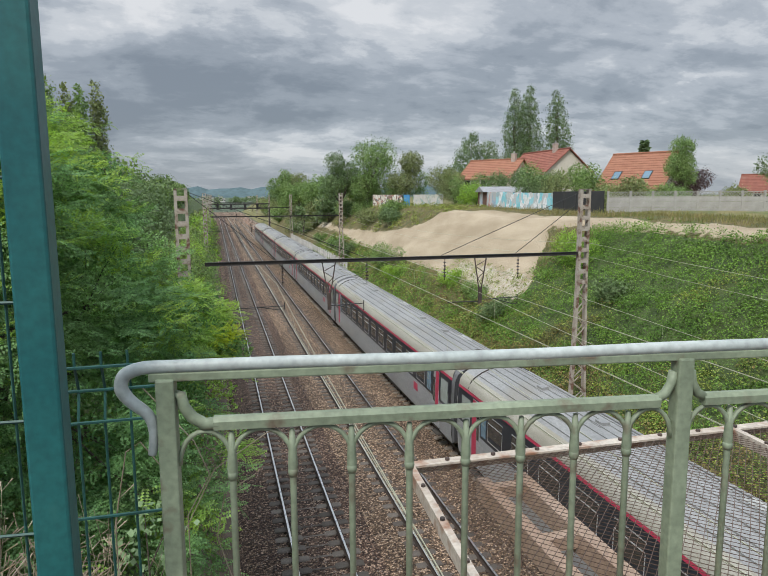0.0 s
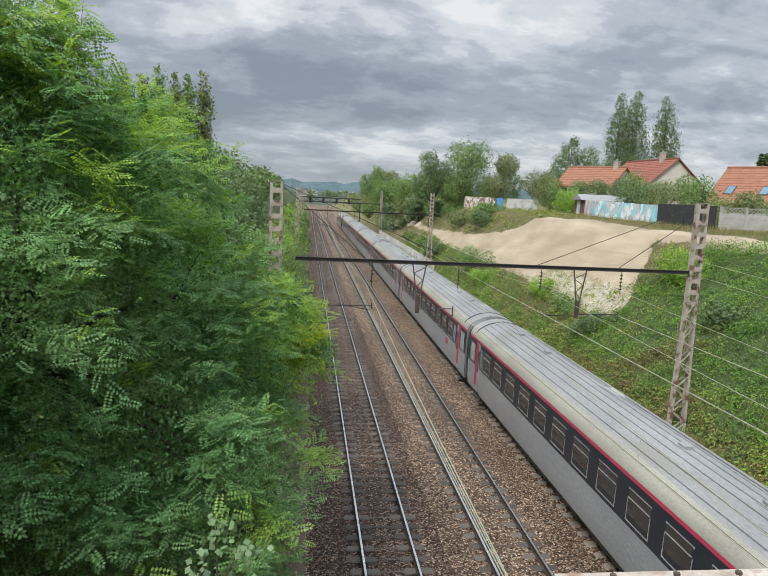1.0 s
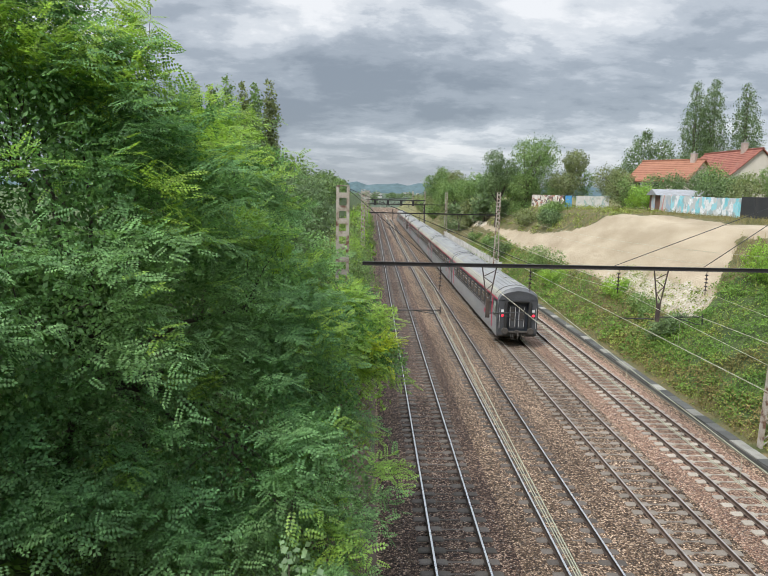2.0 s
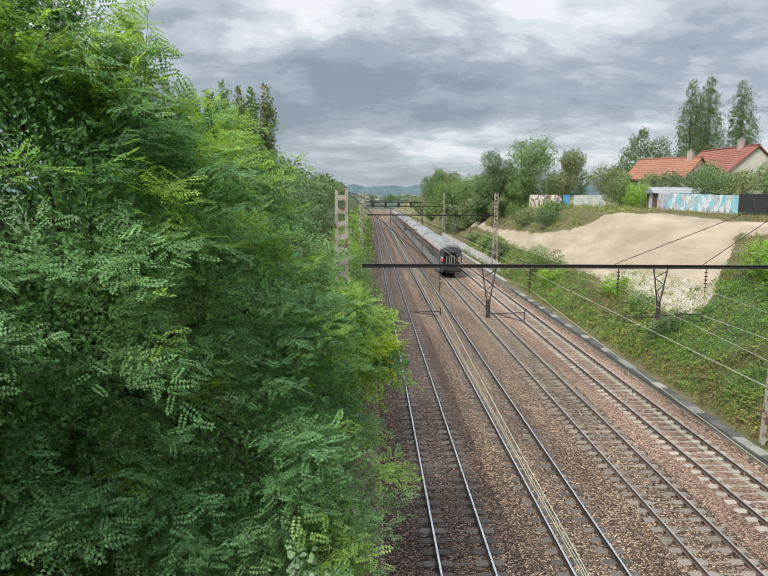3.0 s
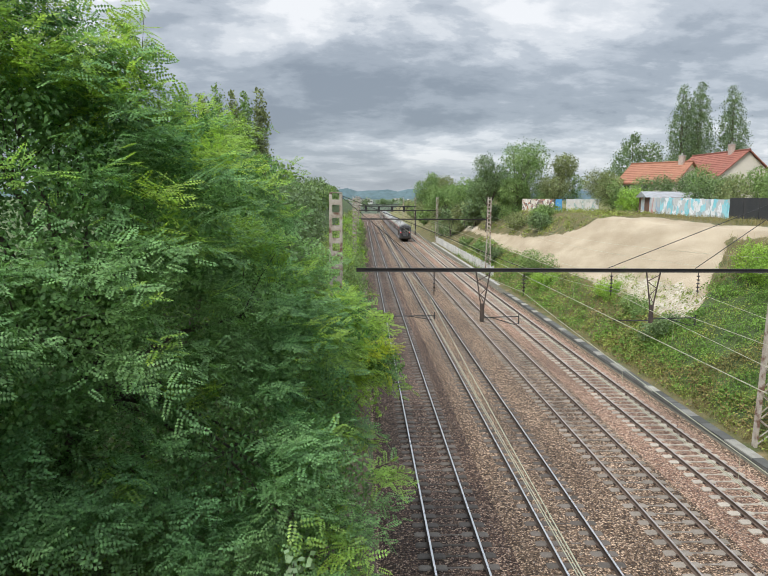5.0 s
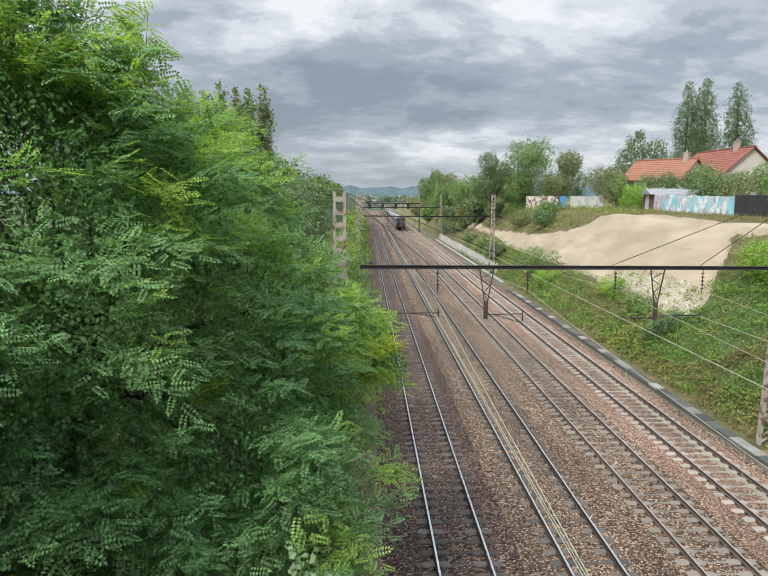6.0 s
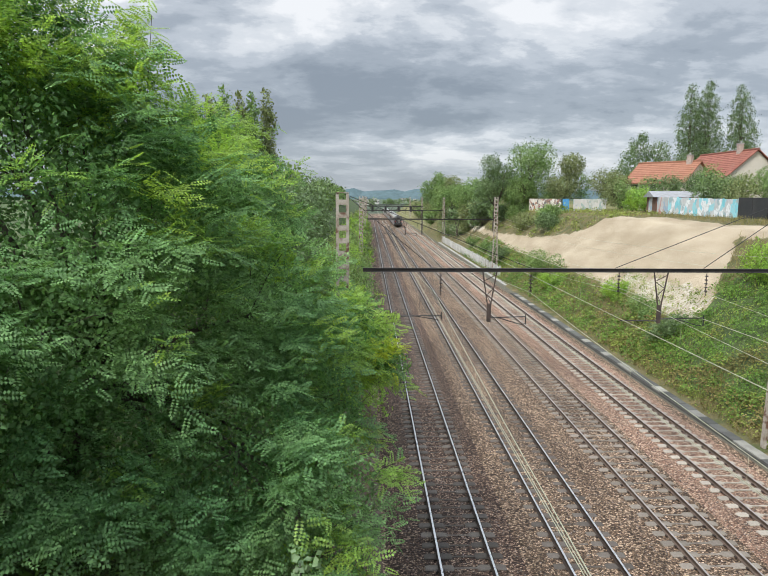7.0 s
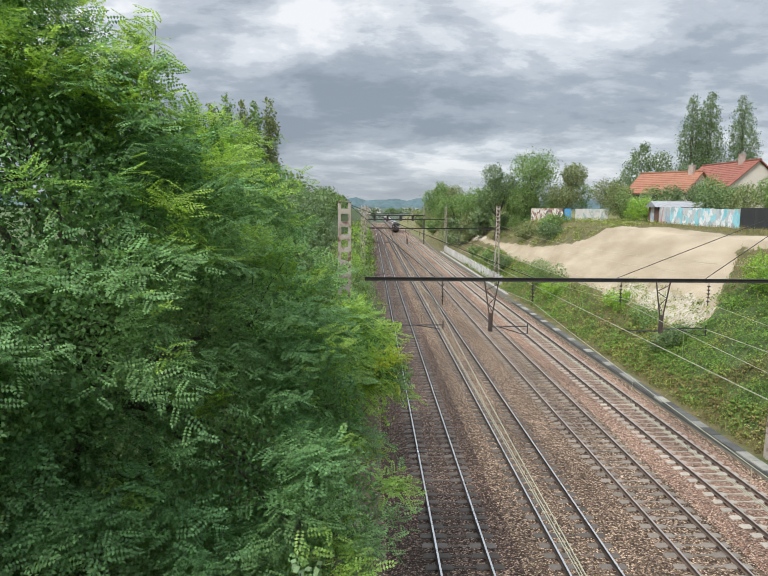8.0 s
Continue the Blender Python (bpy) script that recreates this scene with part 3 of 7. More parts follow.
def build_ground():
    xs = spaced([(-4500, 900), (-900, 160), (-100, 12), (-28, 1.2), (-12, 0.5), (0, 0.45), (0.9, 1.0), (14.9, 0.32), (17.5, 0.5), (36, 3), (90, 30), (300, 200), (900, 900), (4500, 1)])
    ys = spaced([(-400, 60), (-40, 3), (2, 0.7), (110, 2.0), (330, 12), (900, 120), (4600, 1)])
    gx, gy = np.meshgrid(xs, ys)
    gz = ground_height(gx, gy)
    nx, ny = len(xs), len(ys)
    i = np.arange(nx * ny).reshape(ny, nx)
    faces = np.stack([i[:-1, :-1], i[:-1, 1:], i[1:, 1:], i[1:, :-1]], -1).reshape(-1, 4)
    me = from_arrays("ground", np.stack([gx, gy, gz], -1).reshape(-1, 3), faces, M_GRASS)
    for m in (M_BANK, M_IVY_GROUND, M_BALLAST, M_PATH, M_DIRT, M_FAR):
        me.materials.append(m)
    cx = (gx[:-1, :-1] + gx[1:, 1:]).ravel() / 2
    cy = (gy[:-1, :-1] + gy[1:, 1:]).ravel() / 2
    cz = (gz[:-1, :-1] + gz[1:, 1:]).ravel() / 2
    wob = wave_noise(cx, cy, 8, 6.0) * 1.2
    slot = np.zeros(len(cx), np.int32)
    slot[(cx > 16.35) & (cx < 36) & (cy > 5) & (cy < 200)] = 1
    slot[(cx > 17.6) & (cy + wob < 40) & (cx < 26.4)] = 2
    slot[cx < -0.8] = 2
    slot[(cx > 0.3) & (cx < 15.6)] = 3
    slot[(cx >= 15.6) & (cx < 16.35)] = 4
    slot[(cx >= -0.8) & (cx <= 0.3)] = 5
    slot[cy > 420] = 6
    cover = me.attributes.new("sand_cover", "FLOAT", "POINT")
    cover.data.foreach_set("value", sand_amount(gx, gy).ravel().astype(np.float32))
    pale = me.attributes.new("chalk_cover", "FLOAT", "POINT")
    pale.data.foreach_set("value", chalk_amount(gx, gy).ravel().astype(np.float32))
    me.polygons.foreach_set("material_index", slot)
    me.shade_smooth()
    tagged(new("ground", me), "railway cutting with grassy banks and a bare sandy slope", "ground", kind="structure")


def sand_amount(x, y):
    """How far a place lies inside the stripped sandy part of the bank, in plan (0 to 1, the edge at 0.5)."""
    wob = wave_noise(x, y, 8, 6.0)
    upper = np.interp(y, [40, 50, 60, 73, 75.3, 78, 91, 115, 166], [28.2, 29.2, 29.4, 28.6, 25.6, 24.2, 23.0, 22.3, 22.7]) + wob * 0.15
    lower = np.interp(y, [40, 54, 64, 83, 93, 111, 128, 166], [20.4, 20.6, 20.9, 20.6, 20.9, 21.5, 21.6, 21.6]) + wob * 0.3
    near = y - 40.8 - np.clip(x - 21.4, 0, 9) * 1.1 - wob * 0.6
    inside = np.minimum(np.minimum(upper - x, x - lower), np.minimum(near, (166 - y) * 0.3))
    crest = np.minimum(np.minimum(29.6 + wob * 0.3 - x, x - 26.6 - wob * 0.3), np.minimum(y - 8, 60 - y))
    inside = np.maximum(inside, crest)
    return np.clip(0.5 + inside * 0.9, 0, 1)


def chalk_amount(x, y):
    """Pale rubble at the foot of the sand, and the white hump at its far end."""
    wob = wave_noise(x, y, 12, 3.0)
    foot = np.minimum(np.minimum(x - 19.9, 22.6 + wob * 0.4 - x), np.minimum(y - 40.2 - wob * 0.5, 56 + wob * 3 - y))
    hump = np.minimum(np.minimum(x - 21.2, 23.2 - x), np.minimum(y - 124, 168 - y))
    return np.clip(0.5 + np.maximum(foot, hump) * 0.7, 0, 1)


def sand_at(x, y):
    return sand_amount(x, y) > 0.42


def chalk_at(x, y):
    return chalk_amount(x, y) > 0.6


# ---- the tracks ----
TRACKS = (2.84, 6.50, 10.20, 13.58)
BED = (-0.188, -0.172, -0.188, -0.196)
RAIL = [(-0.03, 0.0), (-0.036, -0.006), (-0.036, -0.03), (-0.009, -0.045), (-0.009, -0.125), (-0.065, -0.145), (-0.065, -0.155),
        (0.065, -0.155), (0.065, -0.145), (0.009, -0.125), (0.009, -0.045), (0.036, -0.03), (0.036, -0.006), (0.03, 0.0)]


def build_beds():
    """The ballast shoulders of the four tracks, raised a little between the sleepers' ends."""
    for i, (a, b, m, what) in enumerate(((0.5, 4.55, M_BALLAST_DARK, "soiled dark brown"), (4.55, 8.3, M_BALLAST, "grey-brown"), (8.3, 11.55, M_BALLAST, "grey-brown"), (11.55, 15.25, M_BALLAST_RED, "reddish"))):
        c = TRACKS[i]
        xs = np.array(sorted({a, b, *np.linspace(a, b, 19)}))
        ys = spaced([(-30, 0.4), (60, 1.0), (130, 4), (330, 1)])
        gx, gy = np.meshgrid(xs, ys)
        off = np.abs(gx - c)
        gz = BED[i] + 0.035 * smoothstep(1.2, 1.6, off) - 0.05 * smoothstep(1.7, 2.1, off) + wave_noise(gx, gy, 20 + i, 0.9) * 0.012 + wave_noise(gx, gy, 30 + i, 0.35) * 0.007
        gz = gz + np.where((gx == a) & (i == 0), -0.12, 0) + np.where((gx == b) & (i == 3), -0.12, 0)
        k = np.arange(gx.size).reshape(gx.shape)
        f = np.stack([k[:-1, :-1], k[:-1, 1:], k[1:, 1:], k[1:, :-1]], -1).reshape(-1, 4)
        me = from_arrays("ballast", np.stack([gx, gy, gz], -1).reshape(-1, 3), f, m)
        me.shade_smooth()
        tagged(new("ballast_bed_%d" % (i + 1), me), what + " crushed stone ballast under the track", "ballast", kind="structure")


def loose_stones():
    """Stones lying proud of the beds nearest to the bridge."""
    r = np.random.RandomState(5)
    n = 9000
    x, y = r.uniform(0.8, 15.0, n), 13 + 32 * r.uniform(0, 1, n) ** 1.6
    keep = np.ones(n, bool)
    for c in TRACKS:
        keep &= ~((np.abs(np.abs(x - c) - 0.753) < 0.09))
    x, y = x[keep], y[keep]
    n = len(x)
    base = np.array([(1, 0, 0), (-1, 0, 0), (0, 1, 0), (0, -1, 0), (0, 0, 0.8), (0, 0, -0.5)], float)
    tri = np.array([(0, 2, 4), (2, 1, 4), (1, 3, 4), (3, 0, 4), (2, 0, 5), (1, 2, 5), (3, 1, 5), (0, 3, 5)])
    s = r.uniform(0.015, 0.036, (n, 1, 1)) * r.uniform(0.7, 1.3, (n, 6, 1))
    a = r.uniform(0, math.tau, n)
    p = base[None] * s
    q = p.copy()
    q[..., 0] = p[..., 0] * np.cos(a)[:, None] - p[..., 1] * np.sin(a)[:, None]
    q[..., 1] = p[..., 0] * np.sin(a)[:, None] + p[..., 1] * np.cos(a)[:, None]
    off = np.min(np.abs(x[:, None] - np.array(TRACKS)[None]), 1)
    z = -0.182 + 0.035 * smoothstep(1.2, 1.6, off) - 0.05 * smoothstep(1.7, 2.1, off)
    q += np.stack([x, y, z + 0.008], -1)[:, None]
    f = (tri[None] + (np.arange(n) * 6)[:, None, None]).reshape(-1, 3)
    m = material("loose_ballast_stone", (0.24, 0.2, 0.175), (0.16, 0.13, 0.115), 0.9, scale=0.6, bump=0, island=0.6)
    tagged(new("loose_ballast", from_arrays("stone", q.reshape(-1, 3), f, m)), "loose brown-grey ballast stones between the rails", "ballast", kind="stuff")


def build_tracks():
    for i, c in enumerate(TRACKS):
        head = M_STEEL if i < 2 else M_STEEL_DULL
        tr = thing("railway_track", ("straight track with polished rails on weathered sleepers", "straight track with polished rails on weathered sleepers",
                                     "straight track with dull brown rails on weathered sleepers", "straight track with brown rails on pale concrete sleepers")[i], "track", "parallel railway tracks", at=pose(c, 0, 0))
        for s in (-0.753, 0.753):
            g = Geo().prism([(x + s, z) for x, z in RAIL[::-1]], -30, 330)
            rail = part("rail", g, M_RAIL_RUST if i < 2 else M_RAIL_TAN, tr)
            rail.data.materials.append(head)
            for p in rail.data.polygons:
                if p.normal.z > 0.9 and p.center.z > -0.01:
                    p.material_index = 1
            shoe = Geo()
            for k in range(150):
                y = 14.2 + 0.6 * k
                for e in (-1, 1):
                    shoe.box(s + e * 0.085 - 0.03, s + e * 0.085 + 0.03, y - 0.05, y + 0.05, -0.16, -0.125)
            tagged(part("rail_clip", shoe, M_RAIL_RUST, rail), kind="stuff")
        # twin-block sleepers: two rounded blocks and the tie between them
        coat = (M_SLEEPER, M_SLEEPER, M_SLEEPER_GREY, M_SLEEPER_PALE)[i]
        prof = Geo()
        for s in (-0.753, 0.753):
            blk = [(-0.43, -0.25), (-0.41, -0.168), (-0.33, -0.146), (0.33, -0.146), (0.41, -0.168), (0.43, -0.25)]
            n = len(blk)
            v = [(s + u * k, y, z + (0 if k == 1 else -0.02)) for y, k in ((-0.145, 0.96), (-0.105, 1), (0.105, 1), (0.145, 0.96)) for u, z in blk[::-1]]
            prof.add(v, [(j * n + q, j * n + (q + 1) % n, (j + 1) * n + (q + 1) % n, (j + 1) * n + q) for j in range(3) for q in range(n)] + [tuple(range(n))[::-1], tuple(range(3 * n, 4 * n))])
        prof.box(-0.4, 0.4, -0.04, 0.04, -0.24, (-0.176, -0.17, -0.168, -0.165)[i])
        me = prof.mesh("sleeper", coat)
        r = random.Random(40 + i)
        for k in range(200):
            ob = new("sleeper", me)
            ob.parent = tr
            ob.matrix_basis = pose(r.uniform(-0.02, 0.02), 11.4 + 0.6 * k + r.uniform(-0.015, 0.015), r.uniform(-0.010, 0.004), 0, 0, r.uniform(-0.5, 0.5))
        rest = Geo()
        for k in range(200, 380):
            for s in (-0.753, 0.753):
                rest.box(s - 0.42, s + 0.42, 11.4 + 0.6 * k - 0.14, 11.4 + 0.6 * k + 0.14, -0.25, -0.155)
        tagged(part("far_sleeper", rest, coat, tr), kind="stuff")


def build_trough():
    """The cable trough with its lids beside the last track, and the marker pins of the track."""
    tr = thing("cable_trough", "concrete cable trough with dark and pale lids", "cable trough")
    g = Geo().box(15.66, 15.70, 4, 71, -0.3, -0.04).box(16.2, 16.24, 4, 71, -0.3, -0.04)
    part("channel", g, M_LID_DARK, tr)
    dark = Geo().box(-0.245, 0.245, -0.485, 0.485, -0.035, 0.02).mesh("lid", M_LID_DARK)
    pale = Geo().box(-0.245, 0.245, -0.485, 0.485, -0.035, 0.02).mesh("lid", M_LID_PALE)
    r = random.Random(9)
    for k in range(66):
        ob = new("lid", pale if k % 4 == 2 or r.random() < 0.08 else dark)
        ob.parent = tr
        ob.matrix_basis = pose(15.95 + r.uniform(-0.015, 0.015), 4.6 + k + r.uniform(-0.01, 0.01), r.uniform(-0.006, 0.006), 0, 0, r.uniform(-1, 1))
    for y in (27.5, 33.0, 38.2, 44.5, 52.0):
        pin = thing("marker_pin", "thin rusty marker pin standing in the ballast", "marker", "marker pins", at=pose(13.58 + 0.25, y, -0.2))
        part("stem", Geo().tube([(0, 0, 0), (0, 0, 0.5)], 0.012), M_RUSTY, pin)
        part("cap", Geo().box(-0.03, 0.03, -0.01, 0.01, 0.42, 0.52), M_RUSTY, pin)


def build_low_wall():
    w = thing("low_panel_wall", "low pale concrete panel wall at the foot of the bank", "wall", kind="structure")
    pan = Geo().box(-0.05, 0.05, -0.97, 0.97, 0, 1.45).mesh("panel", M_CONCRETE_PALE)
    post = Geo().prism([(-0.1, -0.2), (-0.1, 1.5), (0.1, 1.5), (0.1, -0.2)][::-1], -0.09, 0.09).mesh("post", M_CONCRETE_PALE)
    r = random.Random(3)
    for k in range(33):
        y = 85.0 + 2.0 * k
        ob = new("panel", pan); ob.parent = w
        ob.matrix_basis = pose(17.15, y, r.uniform(-0.12, 0.05) - 0.1, 0, r.uniform(-2, 2), 0)
        po = new("post", post); po.parent = w
        po.matrix_basis = pose(17.12, y - 1.0, r.uniform(-0.06, 0.06))
    tagged(part("walkway_edge", Geo().box(16.15, 16.55, 76.5, 150, -0.3, 0.06), M_CONCRETE, w), kind="")


# ---- overhead line ----
def lattice_mast(parent, x, h, perforated_from, laced):
    """Two flat legs, battened like a ladder in the upper part and laced in zigzag below."""
    d = 0.13
    made = []
    def half(z):
        return (0.36 - 0.16 * min(z / perforated_from, 1.0)) if laced else 0.2
    for s in (-1, 1):
        pr = [(s * half(0), 0.0), (s * half(perforated_from), perforated_from), (s * half(h), h)]
        g = Geo()
        for (x0, z0), (x1, z1) in zip(pr, pr[1:]):
            v = [(x + dx, y, z) for x, z in ((x0, z0), (x1, z1)) for dx, y in ((-0.055, -d), (0.055, -d), (0.055, d), (-0.055, d))]
            g.add(v, [(0, 1, 5, 4), (1, 2, 6, 5), (2, 3, 7, 6), (3, 0, 4, 7), (3, 2, 1, 0), (4, 5, 6, 7)])
        made.append(part("leg", g, M_MAST, parent))
    z = perforated_from
    while z < h - 0.1:
        for y in (-d - 0.008, d):
            made.append(part("batten_plate", Geo().box(-0.24, 0.24, y, y + 0.008, z, z + 0.2), M_MAST, parent))
        z += 0.5
    if perforated_from > 1:
        k, z, step = 0, 0.15, 0.55
        while z < perforated_from - 0.3:
            a, b = half(z), half(z + step)
            s = 1 if k % 2 else -1
            for y in (-d - 0.012, d + 0.012):
                made.append(part("lacing_bar", Geo().tube([(s * a, y, z), (-s * b, y, z + step)], 0.028, 4), M_MAST, parent))
            z, k = z + step, k + 1
    made.append(part("cap_plate", Geo().box(-0.24, 0.24, -0.16, 0.16, h, h + 0.03), M_MAST, parent))


    for ob in made:
        ob.location.x = x


def insulator(parent, x, z, n=5):
    g = Geo().tube([(x, 0, z), (x, 0, z - 0.17 * n - 0.1)], 0.015, 5)
    for i in range(n):
        zz = z - 0.12 - 0.15 * i
        g.tube([(x, 0, zz), (x, 0, zz - 0.03), (x, 0, zz - 0.06)], [0.03, 0.085, 0.04], 8)
    part("insulator", g, M_PORCELAIN, parent)


def drop_bracket(parent, x, ztop, zbot, arm_to, stub_to):
    g = Geo()
    for s in (-1, 1):
        g.tube([(x + s * 0.28, 0, ztop), (x + s * 0.07, 0, zbot + 0.75), (x + s * 0.06, 0, zbot)], 0.03, 4)
    for k in range(4):
        z0 = ztop - 0.1 - k * 0.28
        w0, w1 = 0.28 - 0.06 * k, 0.28 - 0.06 * (k + 1)
        g.tube([(x - w0, 0, z0), (x + w1, 0, z0 - 0.26)] if k % 2 else [(x + w0, 0, z0), (x - w1, 0, z0 - 0.26)], 0.02, 4)
    g.box(x - 0.045, x + 0.045, -0.04, 0.04, zbot, zbot + 0.75)
    part("drop_bracket", g, M_RUSTY, parent)
    if arm_to is not None:
        s = 1 if arm_to > x else -1
        g = Geo().tube([(x, 0, zbot + 0.18), (arm_to, 0, zbot + 0.22)], 0.022, 5).tube([(arm_to - s * 1.2, 0, zbot + 0.2), (arm_to - s * 0.2, 0, zbot - 0.1), (arm_to, 0, zbot - 0.06)], 0.018, 5)
        g.tube([(arm_to, 0, zbot + 0.34), (arm_to, 0, zbot - 0.1)], 0.022, 5)
        part("steady_arm", g, M_WIRE_DARK, parent)
    if stub_to is not None:
        part("cross_pipe", Geo().tube([(x, 0, zbot + 0.1), (stub_to, 0, zbot + 0.12)], 0.025, 5), M_WIRE_DARK, parent)


def build_portal(y, far=False):
    p = thing("catenary_portal", "tall riveted catenary portal with peeling paint and rust" if not far else "catenary portal of dark steel spanning the tracks", "catenary portal", "catenary portals", at=pose(0, y, 0))
    lattice_mast(p, -1.0, 10.45, 1.0, False)
    lattice_mast(p, 16.9, 10.4, 6.0, True)
    zb = 7.45
    sec = [(-0.07, -0.075), (0.07, -0.075), (0.07, -0.06), (0.02, -0.06), (0.02, 0.06), (0.07, 0.06), (0.07, 0.075), (-0.07, 0.075), (-0.07, 0.06), (-0.02, 0.06), (-0.02, -0.06), (-0.07, -0.06)]
    g = Geo().prism([(u, w + zb) for u, w in sec], -0.2, 16.75, m=Matrix.Rotation(radians(-90), 4, "Z"))
    part("cross_beam", g, M_IRON, p)
    drop_bracket(p, 4.85, zb - 0.075, 5.35, 6.35, None)
    drop_bracket(p, 11.75, zb - 0.075, 5.3, 13.6, 10.2)
    part("cross_pipe", Geo().tube([(-0.8, 0.05, 5.55), (2.95, 0.05, 5.6)], 0.022, 5), M_WIRE_DARK, p)
    part("steady_arm", Geo().tube([(2.95, 0.05, 5.75), (2.95, 0.05, 5.45)], 0.022, 5).tube([(1.9, 0.05, 5.58), (2.9, 0.05, 5.42)], 0.018, 5), M_WIRE_DARK, p)
    for x in (2.9, 6.5, 10.05, 13.6):
        insulator(p, x, zb - 0.075)
    for a, b in (((-0.9, 10.4), (2.6, zb + 0.075)), ((-0.9, 10.4), (6.5, zb + 0.075)), ((16.8, 10.3), (9.9, zb + 0.075)), ((16.8, 9.9), (13.5, zb + 0.075))):
        part("stay_rod", Geo().tube([(a[0], 0.1, a[1]), (b[0], 0.1, b[1])], 0.016, 4), M_WIRE_DARK, p)


PORTALS = (26.3, 86.4, 146.5, 206.6, 266.7)


def build_wires():
    for c in TRACKS:
        w = thing("overhead_line", "bright copper contact wires hung under a sagging carrier wire", "overhead wire", "overhead wires")
        prev = -33.8
        cw, mw, dr = (Geo(), Geo()), Geo(), Geo()
        for n, y in enumerate(PORTALS):
            k = 12
            off0, off1 = (0.15 if n % 3 == 2 else 0.0), (0.15 if n % 3 == 1 else 0.0)
            pts, con = [], []
            for i in range(k + 1):
                u = i / k
                yy = prev + (y - prev) * u
                x = c + off0 * (1 - u) + off1 * u
                pts.append((x - (0.2 if c < 4 else 0.0), yy, 6.55 - 0.75 * 4 * u * (1 - u)))
                con.append((x, yy, 5.48))
                if 0 < i < k and y < 150:
                    dr.tube([pts[-1], (x, yy, 5.48)], 0.004, 3)
            mw.tube(pts, 0.009, 4)
            for g, s in zip(cw, (-0.02, 0.02)):
                g.tube([(q[0] + s, q[1], q[2]) for q in con], 0.0075, 4)
            prev = y
        for g in cw:
            part("contact_wire", g, M_WIRE, w)
        part("carrier_wire", mw, M_WIRE, w)
        tagged(part("dropper_wire", dr, M_WIRE, w), kind="stuff")
    f = thing("feeder_line", "thin feeder wires strung along the mast tops", "overhead wire")
    for x, z in ((17.3, 7.9), (17.5, 7.2), (-1.35, 10.2)):
        prev = -33.8 if x > 0 else PORTALS[0]
        g = Geo()
        for y in PORTALS if x > 0 else PORTALS[1:]:
            g.tube([(x, prev + (y - prev) * i / 10, z - 0.8 * 4 * (i / 10) * (1 - i / 10)) for i in range(11)], 0.01, 4)
            prev = y
        part("feeder_wire", g, M_WIRE if x > 0 else M_WIRE_DARK, f)


def build_gantry():
    """A dark lattice signal gantry far down the line."""
    g = thing("signal_gantry", "dark lattice signal gantry across the tracks", "signal gantry", at=pose(0, 184, 0))
    for z in (6.6, 7.9):
        for y in (-0.5, 0.5):
            part("chord", Geo().box(-1.2, 15.2, y - 0.07, y + 0.07, z - 0.1, z + 0.1), M_IRON, g)
    for k in range(16):
        x = -1.1 + k * 1.02
        for y in (-0.5, 0.5):
            part("brace", Geo().tube([(x, y, 6.6), (x + 1.02, y, 7.9)] if k % 2 else [(x, y, 7.9), (x + 1.02, y, 6.6)], 0.05, 4), M_IRON, g)
    part("walkway", Geo().box(-1.2, 15.2, -0.45, 0.45, 6.72, 6.78), M_IRON, g)
    for x in (-1.1, 15.1):
        part("leg", Geo().box(x - 0.15, x + 0.15, -0.3, 0.3, -0.3, 6.5), M_IRON, g)
    for x in (1.0, 4.7, 8.4, 11.8):
        part("signal_head", Geo().box(x - 0.3, x + 0.3, -0.85, -0.6, 6.3, 7.7), M_BLACK, g, "black signal head")


# ---- the train ----
TAIL_Y0, SPEED, COACH_LEN = 14.5 - 36.4 * 1.2, 36.4, 25.4


def coach_section(grow=0.0):
    """Half cross-section from the sill up over the cantrail to the roof's crown."""
    side = [(1.36, 0.62), (1.41, 1.0), (1.425, 1.6), (1.425, 2.2), (1.40, 2.9), (1.36, 3.28)]
    roof = []
    for i in range(1, 8):
        a = radians(90 * i / 7)
        roof.append((1.36 * math.cos(a) ** 0.72 if i < 7 else 0.0, 3.28 + 0.77 * math.sin(a)))
    return side, roof


def figure(body, size):
    """A figure in the built-in type, as a mesh."""
    cu = bpy.data.curves.new("figure", "FONT")
    cu.body, cu.size, cu.extrude = body, size, 0.002
    ob = bpy.data.objects.new("figure", cu)
    me = bpy.data.meshes.new_from_object(ob)
    bpy.data.objects.remove(ob)
    return me


CLASS_SIGN = figure("2", 0.42)
CLASS_SIGN.materials.append(M_PALE_GLASS)


